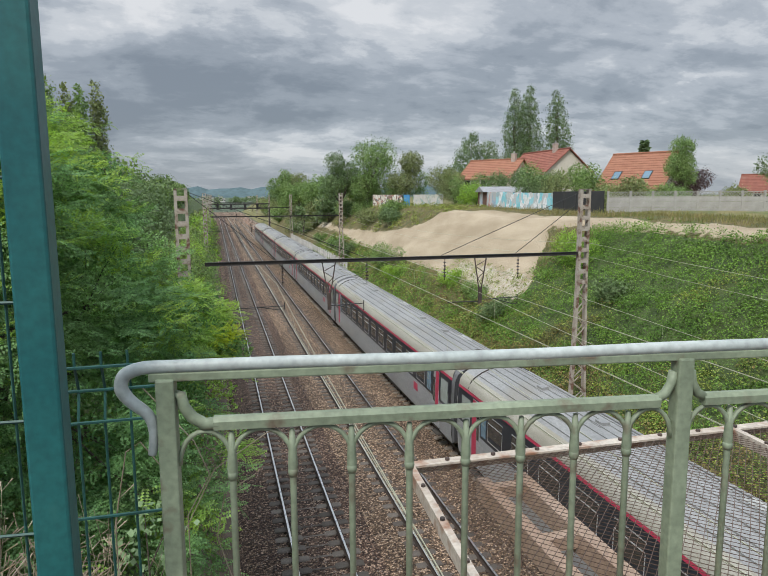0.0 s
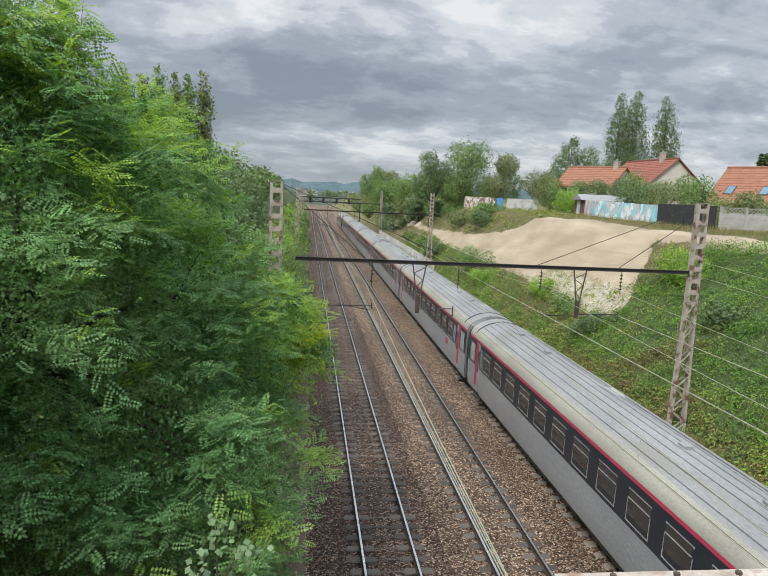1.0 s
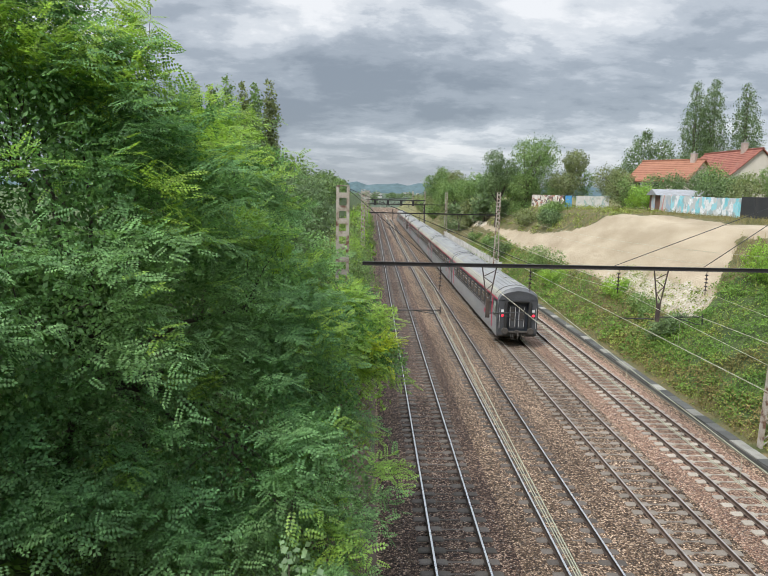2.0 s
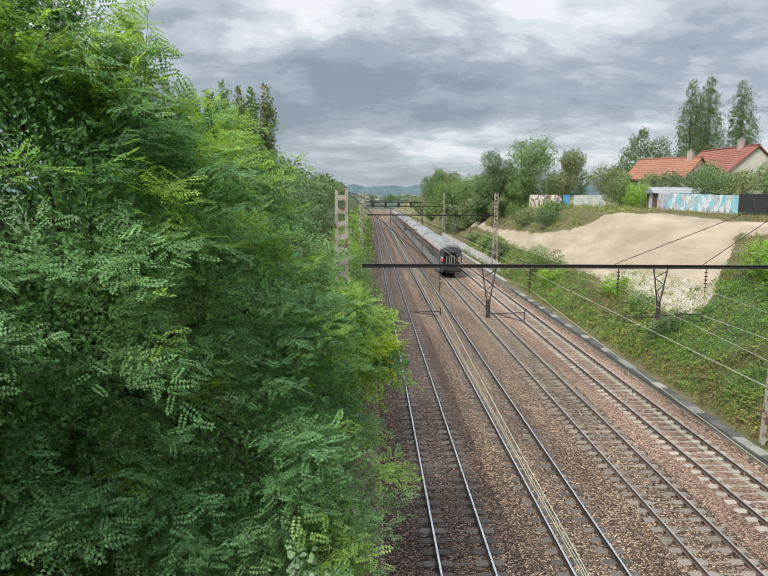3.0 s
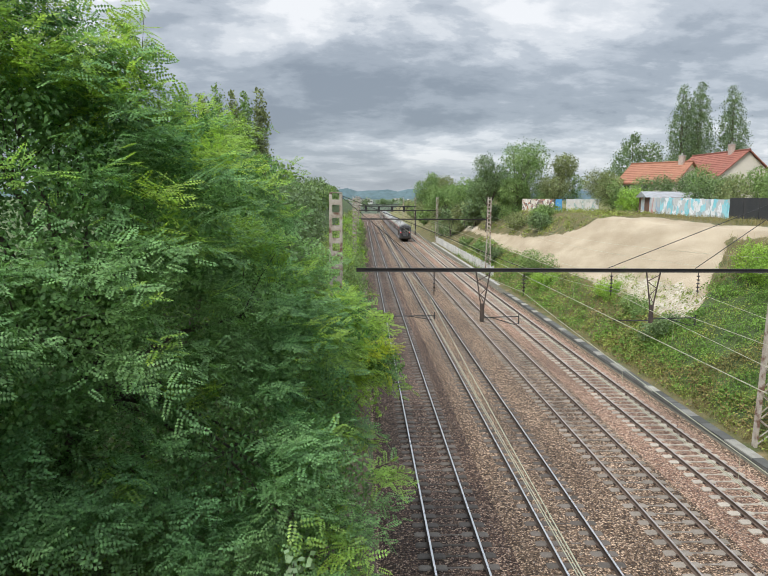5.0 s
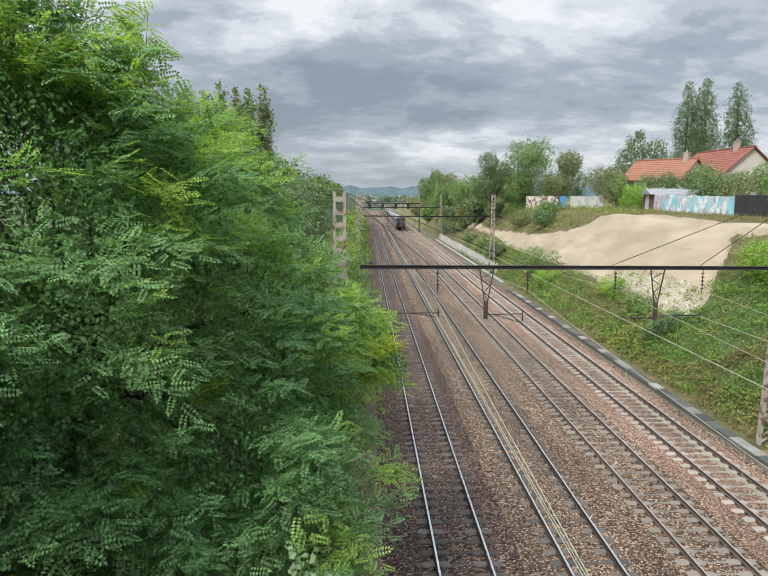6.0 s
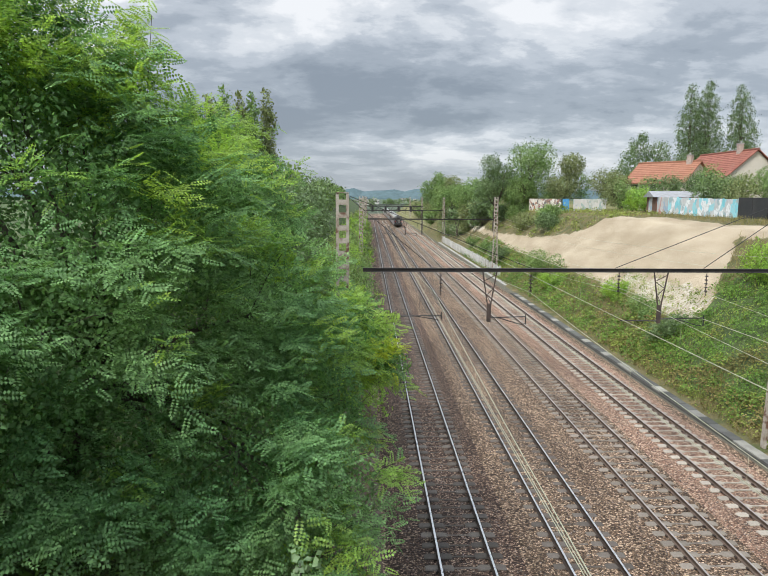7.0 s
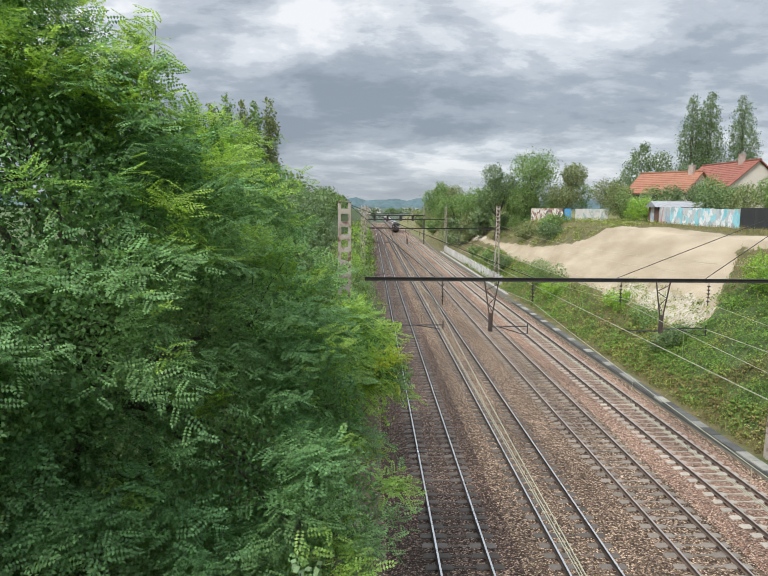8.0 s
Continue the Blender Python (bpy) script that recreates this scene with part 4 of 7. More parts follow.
def build_coach(last=False):
    c = thing("passenger_coach", "silver-grey passenger coach with dark window band and red trim", "train coach", "coaches of the train", at=pose(TRACKS[2], 0, 0))
    if last:
        c["label"] = "last silver-grey coach with lit red tail lamps and open gangway"
    side, roof = coach_section()
    L0, L1 = 0.35, COACH_LEN - 0.35
    # lower body, window band, trim, roof edge and roof: strips of the shell
    def strip(name, prof, mat, lab=""):
        for s in (-1, 1):
            g = Geo()
            v = [(s * x, y, z) for y in (L0, L1) for x, z in prof]
            n = len(prof)
            g.add(v, [(i, i + 1, n + i + 1, n + i) if s < 0 else (n + i, n + i + 1, i + 1, i) for i in range(n - 1)])
            part(name, g, mat, c, lab, smooth=True)
    strip("lower_side", [(1.36, 0.62), (1.41, 1.0), (1.425, 1.6), (1.425, 1.92)], M_COACH_GREY)
    strip("window_band", [(1.425, 1.92), (1.42, 2.3), (1.405, 2.85), (1.382, 3.135)], M_COACH_DARK, "anthracite band round the windows")
    strip("red_trim", [(1.386, 3.135), (1.377, 3.235)], M_COACH_RED, "narrow magenta red trim")
    strip("roof_edge", [(1.378, 3.24), (1.34, 3.42), (1.24, 3.56), (1.10, 3.68)], M_COACH_GUTTER, "cream roof edge")
    g = Geo()
    top = [(1.10, 3.68), (0.85, 3.83), (0.55, 3.945), (0.28, 4.01), (0.0, 4.03), (-0.28, 4.01), (-0.55, 3.945), (-0.85, 3.83), (-1.10, 3.68)]
    n = len(top)
    g.add([(x, y, z) for y in (L0, L1) for x, z in top], [(n + i, n + i + 1, i + 1, i)[::-1] for i in range(n - 1)])
    part("roof", g, M_COACH_ROOF, c, smooth=True)
    for x, z in ((1.2, 3.6), (0.97, 3.765), (0.7, 3.895), (0.42, 3.985), (0.14, 4.03), (-0.14, 4.03), (-0.42, 3.985), (-0.7, 3.895), (-0.97, 3.765), (-1.2, 3.6)):
        part("roof_rib", Geo().box(x - 0.022, x + 0.022, 1.3, COACH_LEN - 1.3, z - 0.02, z + 0.022), M_COACH_ROOF if abs(x) < 1.1 else M_COACH_GUTTER, c)
    for y in (1.25, COACH_LEN - 1.25):
        ring = [(-1.36, y, 3.3), (-1.25, y, 3.58), (-1.1, y, 3.70), (-0.85, y, 3.85), (-0.55, y, 3.965), (0, y, 4.05), (0.55, y, 3.965), (0.85, y, 3.85), (1.1, y, 3.70), (1.25, y, 3.58), (1.36, y, 3.3)]
        part("roof_joint", Geo().tube(ring, 0.025, 5), M_UNDER, c)
    for y in (5.0, 8.2, 18.0, 21.3):
        part("roof_vent", Geo().box(-0.12, 0.12, y - 0.16, y + 0.16, 4.0, 4.12).box(-0.2, 0.2, y - 0.22, y + 0.22, 3.98, 4.03), M_COACH_ROOF, c)
    part("roof_conduit", Geo().tube([(0.62, 4.5, 3.96), (0.62, 21.8, 3.96)], 0.03, 5), M_COACH_ROOF, c)
    for y in (3.2, 12.5):
        part("roof_patch", Geo().add([(0.25, y, 4.026), (0.6, y, 3.95), (0.6, y + 1.0, 3.95), (0.25, y + 1.0, 4.026)], [(0, 1, 2, 3)]).box(0.28, 0.58, y + 0.03, y + 0.97, 3.985, 3.99), M_PATCH, c, "pale repaired roof patch")
    # windows: frame, pane, half-drawn blind
    for s in (-1, 1):
        ys = [3.6 + 1.76 * k for k in range(11)]
        r = random.Random(5 + s)
        for y in ys:
            w, z0, z1 = 1.14, 2.03, 2.93
            x = s * 1.43
            g = Geo()
            t = 0.035
            for (a0, a1, b0, b1) in ((y, y + w, z0, z0 + t), (y, y + w, z1 - t, z1), (y, y + t, z0 + t, z1 - t), (y + w - t, y + w, z0 + t, z1 - t)):
                k = lambda z: 1.43 - 0.028 * max(0, (z - 2.2) / 0.7)
                g.add([(s * (k(z) - dx), yy, z) for dx in (0.0, 0.05) for yy, z in ((a0, b0), (a1, b0), (a1, b1), (a0, b1))],
                      [(0, 1, 2, 3), (7, 6, 5, 4), (0, 4, 5, 1), (1, 5, 6, 2), (2, 6, 7, 3), (3, 7, 4, 0)])
            win = part("window", g, M_ALU, c, "aluminium-framed coach window")
            part("pane", Geo().box(min(s * 1.38, s * 1.421), max(s * 1.38, s * 1.421), y + t, y + w - t, z0 + t, 2.52).add(
                [(s * 1.423, y + t, 2.5), (s * 1.423, y + w - t, 2.5), (s * 1.408, y + w - t, z1 - t), (s * 1.408, y + t, z1 - t)], [(0, 1, 2, 3)]), M_GLASS, win)
            part("transom", Geo().box(min(s * 1.40, s * 1.428), max(s * 1.40, s * 1.428), y + t, y + w - t, 2.66, 2.69), M_ALU, win)
        for y0 in (1.75, COACH_LEN - 2.45):
            g = Geo().add([(s * (1.432 if z < 2.4 else 1.40), y, z) for y, z in ((y0, 0.75), (y0 + 0.7, 0.75), (y0 + 0.7, 2.3), (y0 + 0.7, 3.1), (y0, 3.1), (y0, 2.3))], [(0, 1, 2, 5), (5, 2, 3, 4)])
            g.box(min(s * 1.38, s * 1.436), max(s * 1.38, s * 1.436), y0, y0 + 0.7, 0.75, 2.3)
            door = part("door", g, M_COACH_GREY, c, "grey folding entrance door with a red leaf")
            y2 = y0 + (0.02 if y0 < 9 else 0.3)
            part("red_leaf", Geo().box(min(s * 1.40, s * 1.441), max(s * 1.40, s * 1.441), y2, y2 + 0.38, 1.0, 2.35).add(
                [(s * 1.441, y2, 2.35), (s * 1.441, y2 + 0.38, 2.35), (s * 1.407, y2 + 0.38, 3.08), (s * 1.407, y2, 3.08)], [(0, 1, 2, 3)]), M_COACH_RED, door, "red door leaf")
            part("pane", Geo().box(min(s * 1.39, s * 1.444), max(s * 1.39, s * 1.444), y0 + (0.45 if y0 < 9 else 0.06), y0 + (0.64 if y0 < 9 else 0.25), 1.75, 2.75), M_GLASS, door)
            part("step", Geo().box(min(s * 1.2, s * 1.5), max(s * 1.2, s * 1.5), y0, y0 + 0.7, 0.42, 0.47).box(min(s * 1.2, s * 1.44), max(s * 1.2, s * 1.44), y0 + 0.03, y0 + 0.67, 0.70, 0.74), M_UNDER, door)
        for y0, y1, m in ((0.75, 1.55, M_PALE_GLASS), (2.75, 3.3, M_GLASS_BLUE), (COACH_LEN - 1.55, COACH_LEN - 0.75, M_PALE_GLASS), (COACH_LEN - 2.92, COACH_LEN - 2.55, M_GLASS_BLUE)):
            g = Geo().box(min(s * 1.39, s * 1.428), max(s * 1.39, s * 1.428), y0, y1, 2.02, 2.5).add(
                [(s * 1.43, y0, 2.4), (s * 1.43, y1, 2.4), (s * 1.412, y1, 2.95), (s * 1.412, y0, 2.95)], [(0, 1, 2, 3)])
            vw = part("vestibule_window", g, m, c)
            if m is M_GLASS_BLUE and s < 0:
                sign = part("class_number", CLASS_SIGN, M_PALE_GLASS, vw, "grey figure 2 on the pane")
                sign.matrix_basis = Matrix(((0, 0, -1, -1.434), (-1, 0, 0, y1 - 0.08), (0, 1, 0, 2.45), (0, 0, 0, 1)))
        part("emblem", Geo().box(min(s * 1.38, s * 1.431), max(s * 1.38, s * 1.431), 4.6, 5.2, 1.42, 1.78), M_COACH_RED, c, "small plain red emblem plate", bevel=0.02)
    # ends
    for k, y in ((0, 0.0), (1, COACH_LEN)):
        d = 1 if k == 0 else -1
        pr = [(1.33, 0.75), (1.38, 1.6), (1.38, 2.3), (1.35, 2.9), (1.31, 3.2), (1.2, 3.4), (1.04, 3.52), (0.8, 3.63), (0.5, 3.72), (0, 3.78)]
        full = pr + [(-x, z) for x, z in pr[-2::-1]]
        prO = [(1.36, 0.62), (1.425, 1.6), (1.425, 2.2), (1.40, 2.9), (1.378, 3.24), (1.24, 3.56), (1.10, 3.68), (0.85, 3.83), (0.55, 3.945), (0, 4.03)]
        fullO = prO + [(-x, z) for x, z in prO[-2::-1]]
        n = len(full)
        v = [(x, y + d * 0.18, z) for x, z in full] + [(x, y + d * 0.35, z) for x, z in fullO]
        f = [(i, i + 1, n + i + 1, n + i) for i in range(n - 1)]
        # wall with the gangway opening left free: jambs and lintel
        g = Geo().add(v, f if d < 0 else [q[::-1] for q in f])
        part("end_fairing", g, M_COACH_SHELL, c, "grey rounded end of the shell", smooth=True)
        yy = y + d * 0.19
        g = Geo()
        lo, hi = min(yy, yy + d * 0.1), max(yy, yy + d * 0.1)
        for s in (-1, 1):
            g.box(min(s * 0.74, s * 1.34), max(s * 0.74, s * 1.34), lo, hi, 0.75, 3.15)
        g.add([(x, yy, z) for x, z in full if z > 3.1] + [(-1.33, yy, 3.1), (1.33, yy, 3.1)][::1], [tuple(range(len([1 for x, z in full if z > 3.1]) + 2))])
        part("end_wall", g, M_COACH_END, c)
        lo, hi = min(y + d * 0.42, y + d * 0.52), max(y + d * 0.42, y + d * 0.52)
        door = part("gangway_door", Geo().box(-0.74, 0.74, lo, hi, 0.9, 3.05), M_COACH_DARK, c, "dark gangway end door")
        for s in (-1, 1):
            z0 = min(y + d * 0.37, y + d * 0.42)
            part("leaf", Geo().box(s * 0.31 - 0.24, s * 0.31 + 0.24, z0, z0 + 0.05, 1.15, 2.75), M_COACH_END, door, "dark grey door leaf", bevel=0.02)
            z1 = min(y + d * 0.35, y + d * 0.37)
            part("pane", Geo().box(s * 0.31 - 0.14, s * 0.31 + 0.14, z1, z1 + 0.02, 1.7, 2.55), M_GLASS, door)
            part("pane_frame", Geo().box(s * 0.31 - 0.2, s * 0.31 - 0.16, z1, z1 + 0.025, 1.3, 2.65).box(s * 0.31 + 0.16, s * 0.31 + 0.2, z1, z1 + 0.025, 1.3, 2.65), M_ALU, door)
        # rubber gangway surround
        g = Geo()
        for s in (-1, 1):
            g.tube([(s * 0.82, y + d * 0.1, 0.95), (s * 0.82, y + d * 0.1, 2.95), (s * 0.74, y + d * 0.1, 3.08), (0, y + d * 0.1, 3.1)], 0.11, 8)
        part("gangway_bellows", g, M_BLACK, c, "black rubber gangway tubes")
        part("gangway_plate", Geo().box(-0.7, 0.7, min(y + d * 0.02, y + d * 0.4), max(y + d * 0.02, y + d * 0.4), 0.92, 0.97), M_UNDER, c)
        for s in (-1, 1):
            g = Geo()
            g.tube([(s * 0.875, y + d * 0.45, 1.05), (s * 0.875, y + d * 0.1, 1.05)], 0.09, 10).tube([(s * 0.875, y + d * 0.1, 1.05), (s * 0.875, y - d * 0.08, 1.05), (s * 0.875, y - d * 0.12, 1.05)], [0.22, 0.24, 0.2], 14)
            part("buffer", g, M_UNDER, c)
        g = Geo().box(-0.12, 0.12, min(y + d * 0.05, y + d * 0.5), max(y + d * 0.05, y + d * 0.5), 0.85, 1.05).tube([(0, y + d * 0.05, 0.95), (0.03, y - d * 0.1, 0.75), (0, y - d * 0.02, 0.5)], 0.045, 6)
        for s in (-0.45, -0.28, 0.3, 0.48):
            g.tube([(s, y + d * 0.2, 0.9), (s * 1.02, y + d * 0.02, 0.65), (s * 0.8, y + d * 0.1, 0.45)], 0.028, 6)
        part("coupling", g, M_UNDER, c)
        part("buffer_beam", Geo().box(-1.33, 1.33, min(y + d * 0.2, y + d * 0.6), max(y + d * 0.2, y + d * 0.6), 0.66, 0.98), M_UNDER, c, bevel=0.03)
        for s in (-1, 1):
            lamp = part("tail_lamp", Geo().tube([(s * 1.06, y + d * 0.2, 2.1), (s * 1.06, y + d * 0.13, 2.1)], 0.1, 14), M_BLACK, c)
            if last and k == 0:
                part("lens", Geo().tube([(s * 1.06, y + d * 0.14, 2.1), (s * 1.06, y + d * 0.11, 2.1)], 0.085, 14), M_TAIL, lamp, "glowing red lens")
            part("data_plate", Geo().box(s * 1.06 - 0.09, s * 1.06 + 0.09, min(y + d * 0.17, y + d * 0.19), max(y + d * 0.17, y + d * 0.19), 2.32, 2.5), M_WHITE, c)
            part("hand_rail", Geo().tube([(s * 1.25, y + d * 0.12, 1.2), (s * 1.25, y + d * 0.12, 2.6)], 0.018, 5), M_ALU, c)
    # underframe and bogies
    part("underframe", Geo().box(-1.3, 1.3, 0.6, COACH_LEN - 0.6, 0.55, 0.95), M_UNDER, c)
    for y0, y1 in ((8.2, 10.5), (11.5, 13.0), (14.2, 17.6)):
        part("equipment_box", Geo().box(-1.2, 1.2, y0, y1, 0.3, 0.62), M_UNDER, c, bevel=0.03)
    for yb in (3.6, COACH_LEN - 3.6):
        g = Geo().box(-1.05, -0.9, yb - 1.75, yb + 1.75, 0.4, 0.62).box(0.9, 1.05, yb - 1.75, yb + 1.75, 0.4, 0.62).box(-1.0, 1.0, yb - 0.3, yb + 0.3, 0.4, 0.6)
        bog = part("bogie", g, M_UNDER, c)
        for ya in (yb - 1.28, yb + 1.28):
            g = Geo().tube([(-0.75, ya, 0.45), (0.75, ya, 0.45)], 0.08, 8)
            for s in (-1, 1):
                g.tube([(s * 0.82, ya, 0.45), (s * 0.69, ya, 0.45)], [0.445, 0.445], 24)
            part("wheelset", g, M_UNDER, bog)
    return c


COACHES = []


def build_train():
    a = build_coach(True)
    b = build_coach(False)
    COACHES.append(a)
    COACHES.append(b)
    for k in range(5):
        COACHES.append(copy_thing(b, pose(TRACKS[2], 0, 0)))


# ---- plants ----
def frames_from(dirs, up):
    """Unit frames (u along, v across, w normal) from directions and rough normals."""
    u = dirs / np.linalg.norm(dirs, axis=1, keepdims=True)
    v = np.cross(up, u)
    v /= np.linalg.norm(v, axis=1, keepdims=True) + 1e-9
    return u, v, np.cross(u, v)


def pinnate(pairs=6):
    """One compound leaf along +x: leaflets as small quads, one metre long."""
    v, f = [], []
    q = 6.5 / (pairs + 0.5)
    for i in range(pairs):
        x = 0.16 + 0.72 * i / (pairs - 1)
        l = 0.22 * (1 - 0.35 * abs(i / (pairs - 1) - 0.4))
        for s in (-1, 1):
            k = len(v)
            v += [(x, 0.012 * s, 0), (x - 0.045 * q, s * l * 0.55, 0.03), (x + 0.035 * q, s * l, -0.02), (x + 0.085 * q, s * l * 0.55, 0.03)]
            f.append((k, k + 1, k + 2, k + 3) if s > 0 else (k + 3, k + 2, k + 1, k))
    k = len(v)
    v += [(0.9, 0, 0), (1.0, 0.06, 0.01), (1.12, 0, -0.02), (1.0, -0.06, 0.01)]
    f.append((k + 3, k + 2, k + 1, k))
    return np.array(v, float), np.array(f)


def place_leaves(template, pos, u, v, w, size):
    tv, tf = template
    p = (tv[None, :, 0:1] * u[:, None] + tv[None, :, 1:2] * v[:, None] + tv[None, :, 2:3] * w[:, None]) * size[:, None, None] + pos[:, None]
    f = (tf[None] + (np.arange(len(pos)) * len(tv))[:, None, None]).reshape(-1, tf.shape[1])
    return p.reshape(-1, 3), f


def blob_points(r, blobs, n, inner=0.8, outer=1.05, lump=0.25):
    """Points near the skin of a union of lumpy balls, with outward directions."""
    b = np.array(blobs, float)
    wts = b[:, 3] ** 2
    pick = r.choice(len(b), n, p=wts / wts.sum())
    d = r.normal(size=(n, 3))
    d /= np.linalg.norm(d, axis=1, keepdims=True)
    bump = 1 + lump * wave_noise(d[:, 0] * 3 + pick, d[:, 1] * 3 + d[:, 2] * 2.3, 31, 1.6)
    rad = b[pick, 3] * bump * r.uniform(inner, outer, n)
    p = b[pick, :3] + d * rad[:, None]
    keep = np.ones(n, bool)
    for q in b:
        keep &= np.linalg.norm(p - q[:3], axis=1) > q[3] * 0.66
    return p[keep], d[keep]


LEAF_PINNATE = pinnate(6)
LEAF_PINNATE_FAR = pinnate(4)
LEAF_SIMPLE = (np.array([(0, 0, 0), (0.45, 0.3, 0.05), (1, 0, -0.05), (0.45, -0.3, 0.05)], float), np.array([(3, 2, 1, 0)]))


def crown_fill(r, blobs, n, size, k=0.7):
    b = np.array(blobs, float)
    pick = r.choice(len(b), n, p=b[:, 3] ** 2 / (b[:, 3] ** 2).sum())
    d = r.normal(size=(n, 3)); d /= np.linalg.norm(d, axis=1, keepdims=True)
    p = b[pick, :3] + d * (b[pick, 3] * k * r.uniform(0, 1, n) ** 0.33)[:, None]
    u, v, w = frames_from(r.normal(size=(n, 3)), r.normal(size=(n, 3)))
    return place_leaves(LEAF_SIMPLE, p, u, v, w, r.uniform(0.7, 1.3, n) * size)


def limbs(root, blobs, r0, seed):
    r = random.Random(seed)
    g = Geo()
    root = Vector(root)
    mean = sum((Vector(b[:3]) for b in blobs), Vector()) / len(blobs)
    fork = root.lerp(mean, 0.45)
    g.tube([root - Vector((0, 0, 0.4)), root + (fork - root) * 0.3, fork], [r0 * 1.25, r0, r0 * 0.75], 8)
    for b in blobs:
        e = Vector(b[:3])
        mid = fork.lerp(e, 0.5) + Vector((r.uniform(-0.4, 0.4), r.uniform(-0.4, 0.4), 0.3))
        g.tube([fork, mid, e, e + (e - mid).normalized() * b[3] * 0.5], [r0 * 0.5, r0 * 0.3 * min(1, b[3] / 1.6), r0 * 0.13 * min(1, b[3] / 1.6), r0 * 0.04], 6)
        for k in range(5 if b[3] > 0.5 else 0):
            d = Vector((r.gauss(0, 1), r.gauss(0, 1), r.gauss(0.4, 0.8))).normalized() * b[3] * 0.85
            g.tube([e - d * 0.1, e + d * 0.55 + Vector((0, 0, 0.1)), e + d], [r0 * 0.1 * min(1, b[3] / 1.6), r0 * 0.05, 0.005], 4)
    return g


def locust_tree(root, blobs, label, seed, r0=0.16, light=0.3, leaf=0.3, yellow=None, tiers=14.0, per_tier=9, spread=1.0, template=LEAF_PINNATE):
    r = np.random.RandomState(seed)
    t = thing("locust_tree", label, "tree", "locust trees beside the line", at=pose(*root))
    off = np.array(root, float)
    trunk = limbs((0, 0, 0), [tuple(np.array(b[:3]) - off) + (b[3],) for b in blobs], r0, seed)
    part("trunk", trunk, M_BARK, t, "furrowed trunk with forking limbs")
    # boughs: flat-topped tiers on the skin of the crown, leafy above and outside, with hollows between them
    area = sum(b[3] ** 2 for b in blobs)
    c, cd = blob_points(r, blobs, int(area * tiers) + 12, 0.66, 0.98)
    bb = np.array(blobs, float)
    # slim leading shoots carry leaves all along
    for b in bb[bb[:, 3] < 0.5]:
        e = r.normal(size=(8, 3))
        e /= np.linalg.norm(e, axis=1, keepdims=True)
        c, cd = np.vstack([c, b[:3] + e * np.array([0.6, 0.6, 1.2]) * b[3]]), np.vstack([cd, e])
    near = np.argmin(np.linalg.norm(c[:, None] - bb[None, :, :3], axis=2) - bb[None, :, 3], axis=1)
    slim = np.clip(bb[near, 3] * 0.95, 0.16, 1.0)
    own = r.uniform(0.4, 0.85, len(c)) * spread * slim
    twigs = int(len(c) * per_tier)
    pick = r.choice(len(c), twigs, p=own ** 2 / (own ** 2).sum())
    dd = r.normal(size=(twigs, 3)) * 0.8 + cd[pick] * 0.5 + np.array([0, 0, 0.5])
    dd /= np.linalg.norm(dd, axis=1, keepdims=True)
    p = c[pick] + dd * (own[pick] * r.uniform(0.35, 1.0, twigs))[:, None] * np.array([1.0, 1.0, 0.6])
    d = dd
    n = len(p)
    td = dd * np.array([0.75, 0.75, 0.35]) + cd[pick] * 0.45 + r.normal(size=(n, 3)) * 0.25
    td /= np.linalg.norm(td, axis=1, keepdims=True)
    per = 7
    s = np.linspace(-0.3, 0.42, per)
    pos = (p[:, None] + td[:, None] * s[None, :, None] * (r.uniform(0.7, 1.2, n) * np.sqrt(slim[pick]))[:, None, None]).reshape(-1, 3)
    pos[:, 2] -= np.tile((s + 0.3) ** 2 * 0.35, n)
    tdr = np.repeat(td, per, 0)
    up = r.normal(size=pos.shape) * 0.25 + np.array([0, 0, 0.8]) + np.repeat(d, per, 0) * 0.6
    side = np.cross(tdr, up)
    side /= np.linalg.norm(side, axis=1, keepdims=True) + 1e-9
    alt = np.tile(np.where(np.arange(per) % 2, 1.0, -1.0), n)[:, None]
    ld = tdr * 0.6 + side * alt * 0.85 + r.normal(size=pos.shape) * 0.18 + np.array([0, 0, -0.18])
    u, v, w = frames_from(ld, up)
    size = r.uniform(0.75, 1.25, len(pos)) * leaf
    # young pale leaves in drifts; at the crown's top and outside they also paint in light
    hi = wave_noise(pos[:, 0] * 1.0, pos[:, 1] + pos[:, 2] * 1.2, 60 + seed, 2.6)
    young = hi + 0.22 * d[:, 2].repeat(per) + 0.75 * smoothstep(8.0, 12.5, pos[:, 2]) + 0.5 * smoothstep(-2.2, -0.2, pos[:, 0]) - 0.35 > (1.0 - 2 * light)
    kinds = [(M_LEAF, ~young, "crown"), (M_LEAF_LIGHT, young, "young_foliage")]
    if yellow:
        ye = np.linalg.norm(pos - np.array(yellow[:3]), axis=1) < yellow[3] * r.uniform(0.5, 1, len(pos))
        kinds = [(M_LEAF, ~young & ~ye, "crown"), (M_LEAF_LIGHT, young & ~ye, "young_foliage"), (M_LEAF_YELLOW, ye, "yellow_leaves")]
    for m, sel, nm in kinds:
        vv, ff = place_leaves(template, (pos - off)[sel], u[sel], v[sel], w[sel], size[sel])
        tagged(part(nm, from_arrays(nm, vv, ff, m), m, t, {"crown": "feathery green leaves", "young_foliage": "yellow-green leaves, some fresh, some painted as lit", "yellow_leaves": "yellowed leaves"}[nm]), kind="stuff")
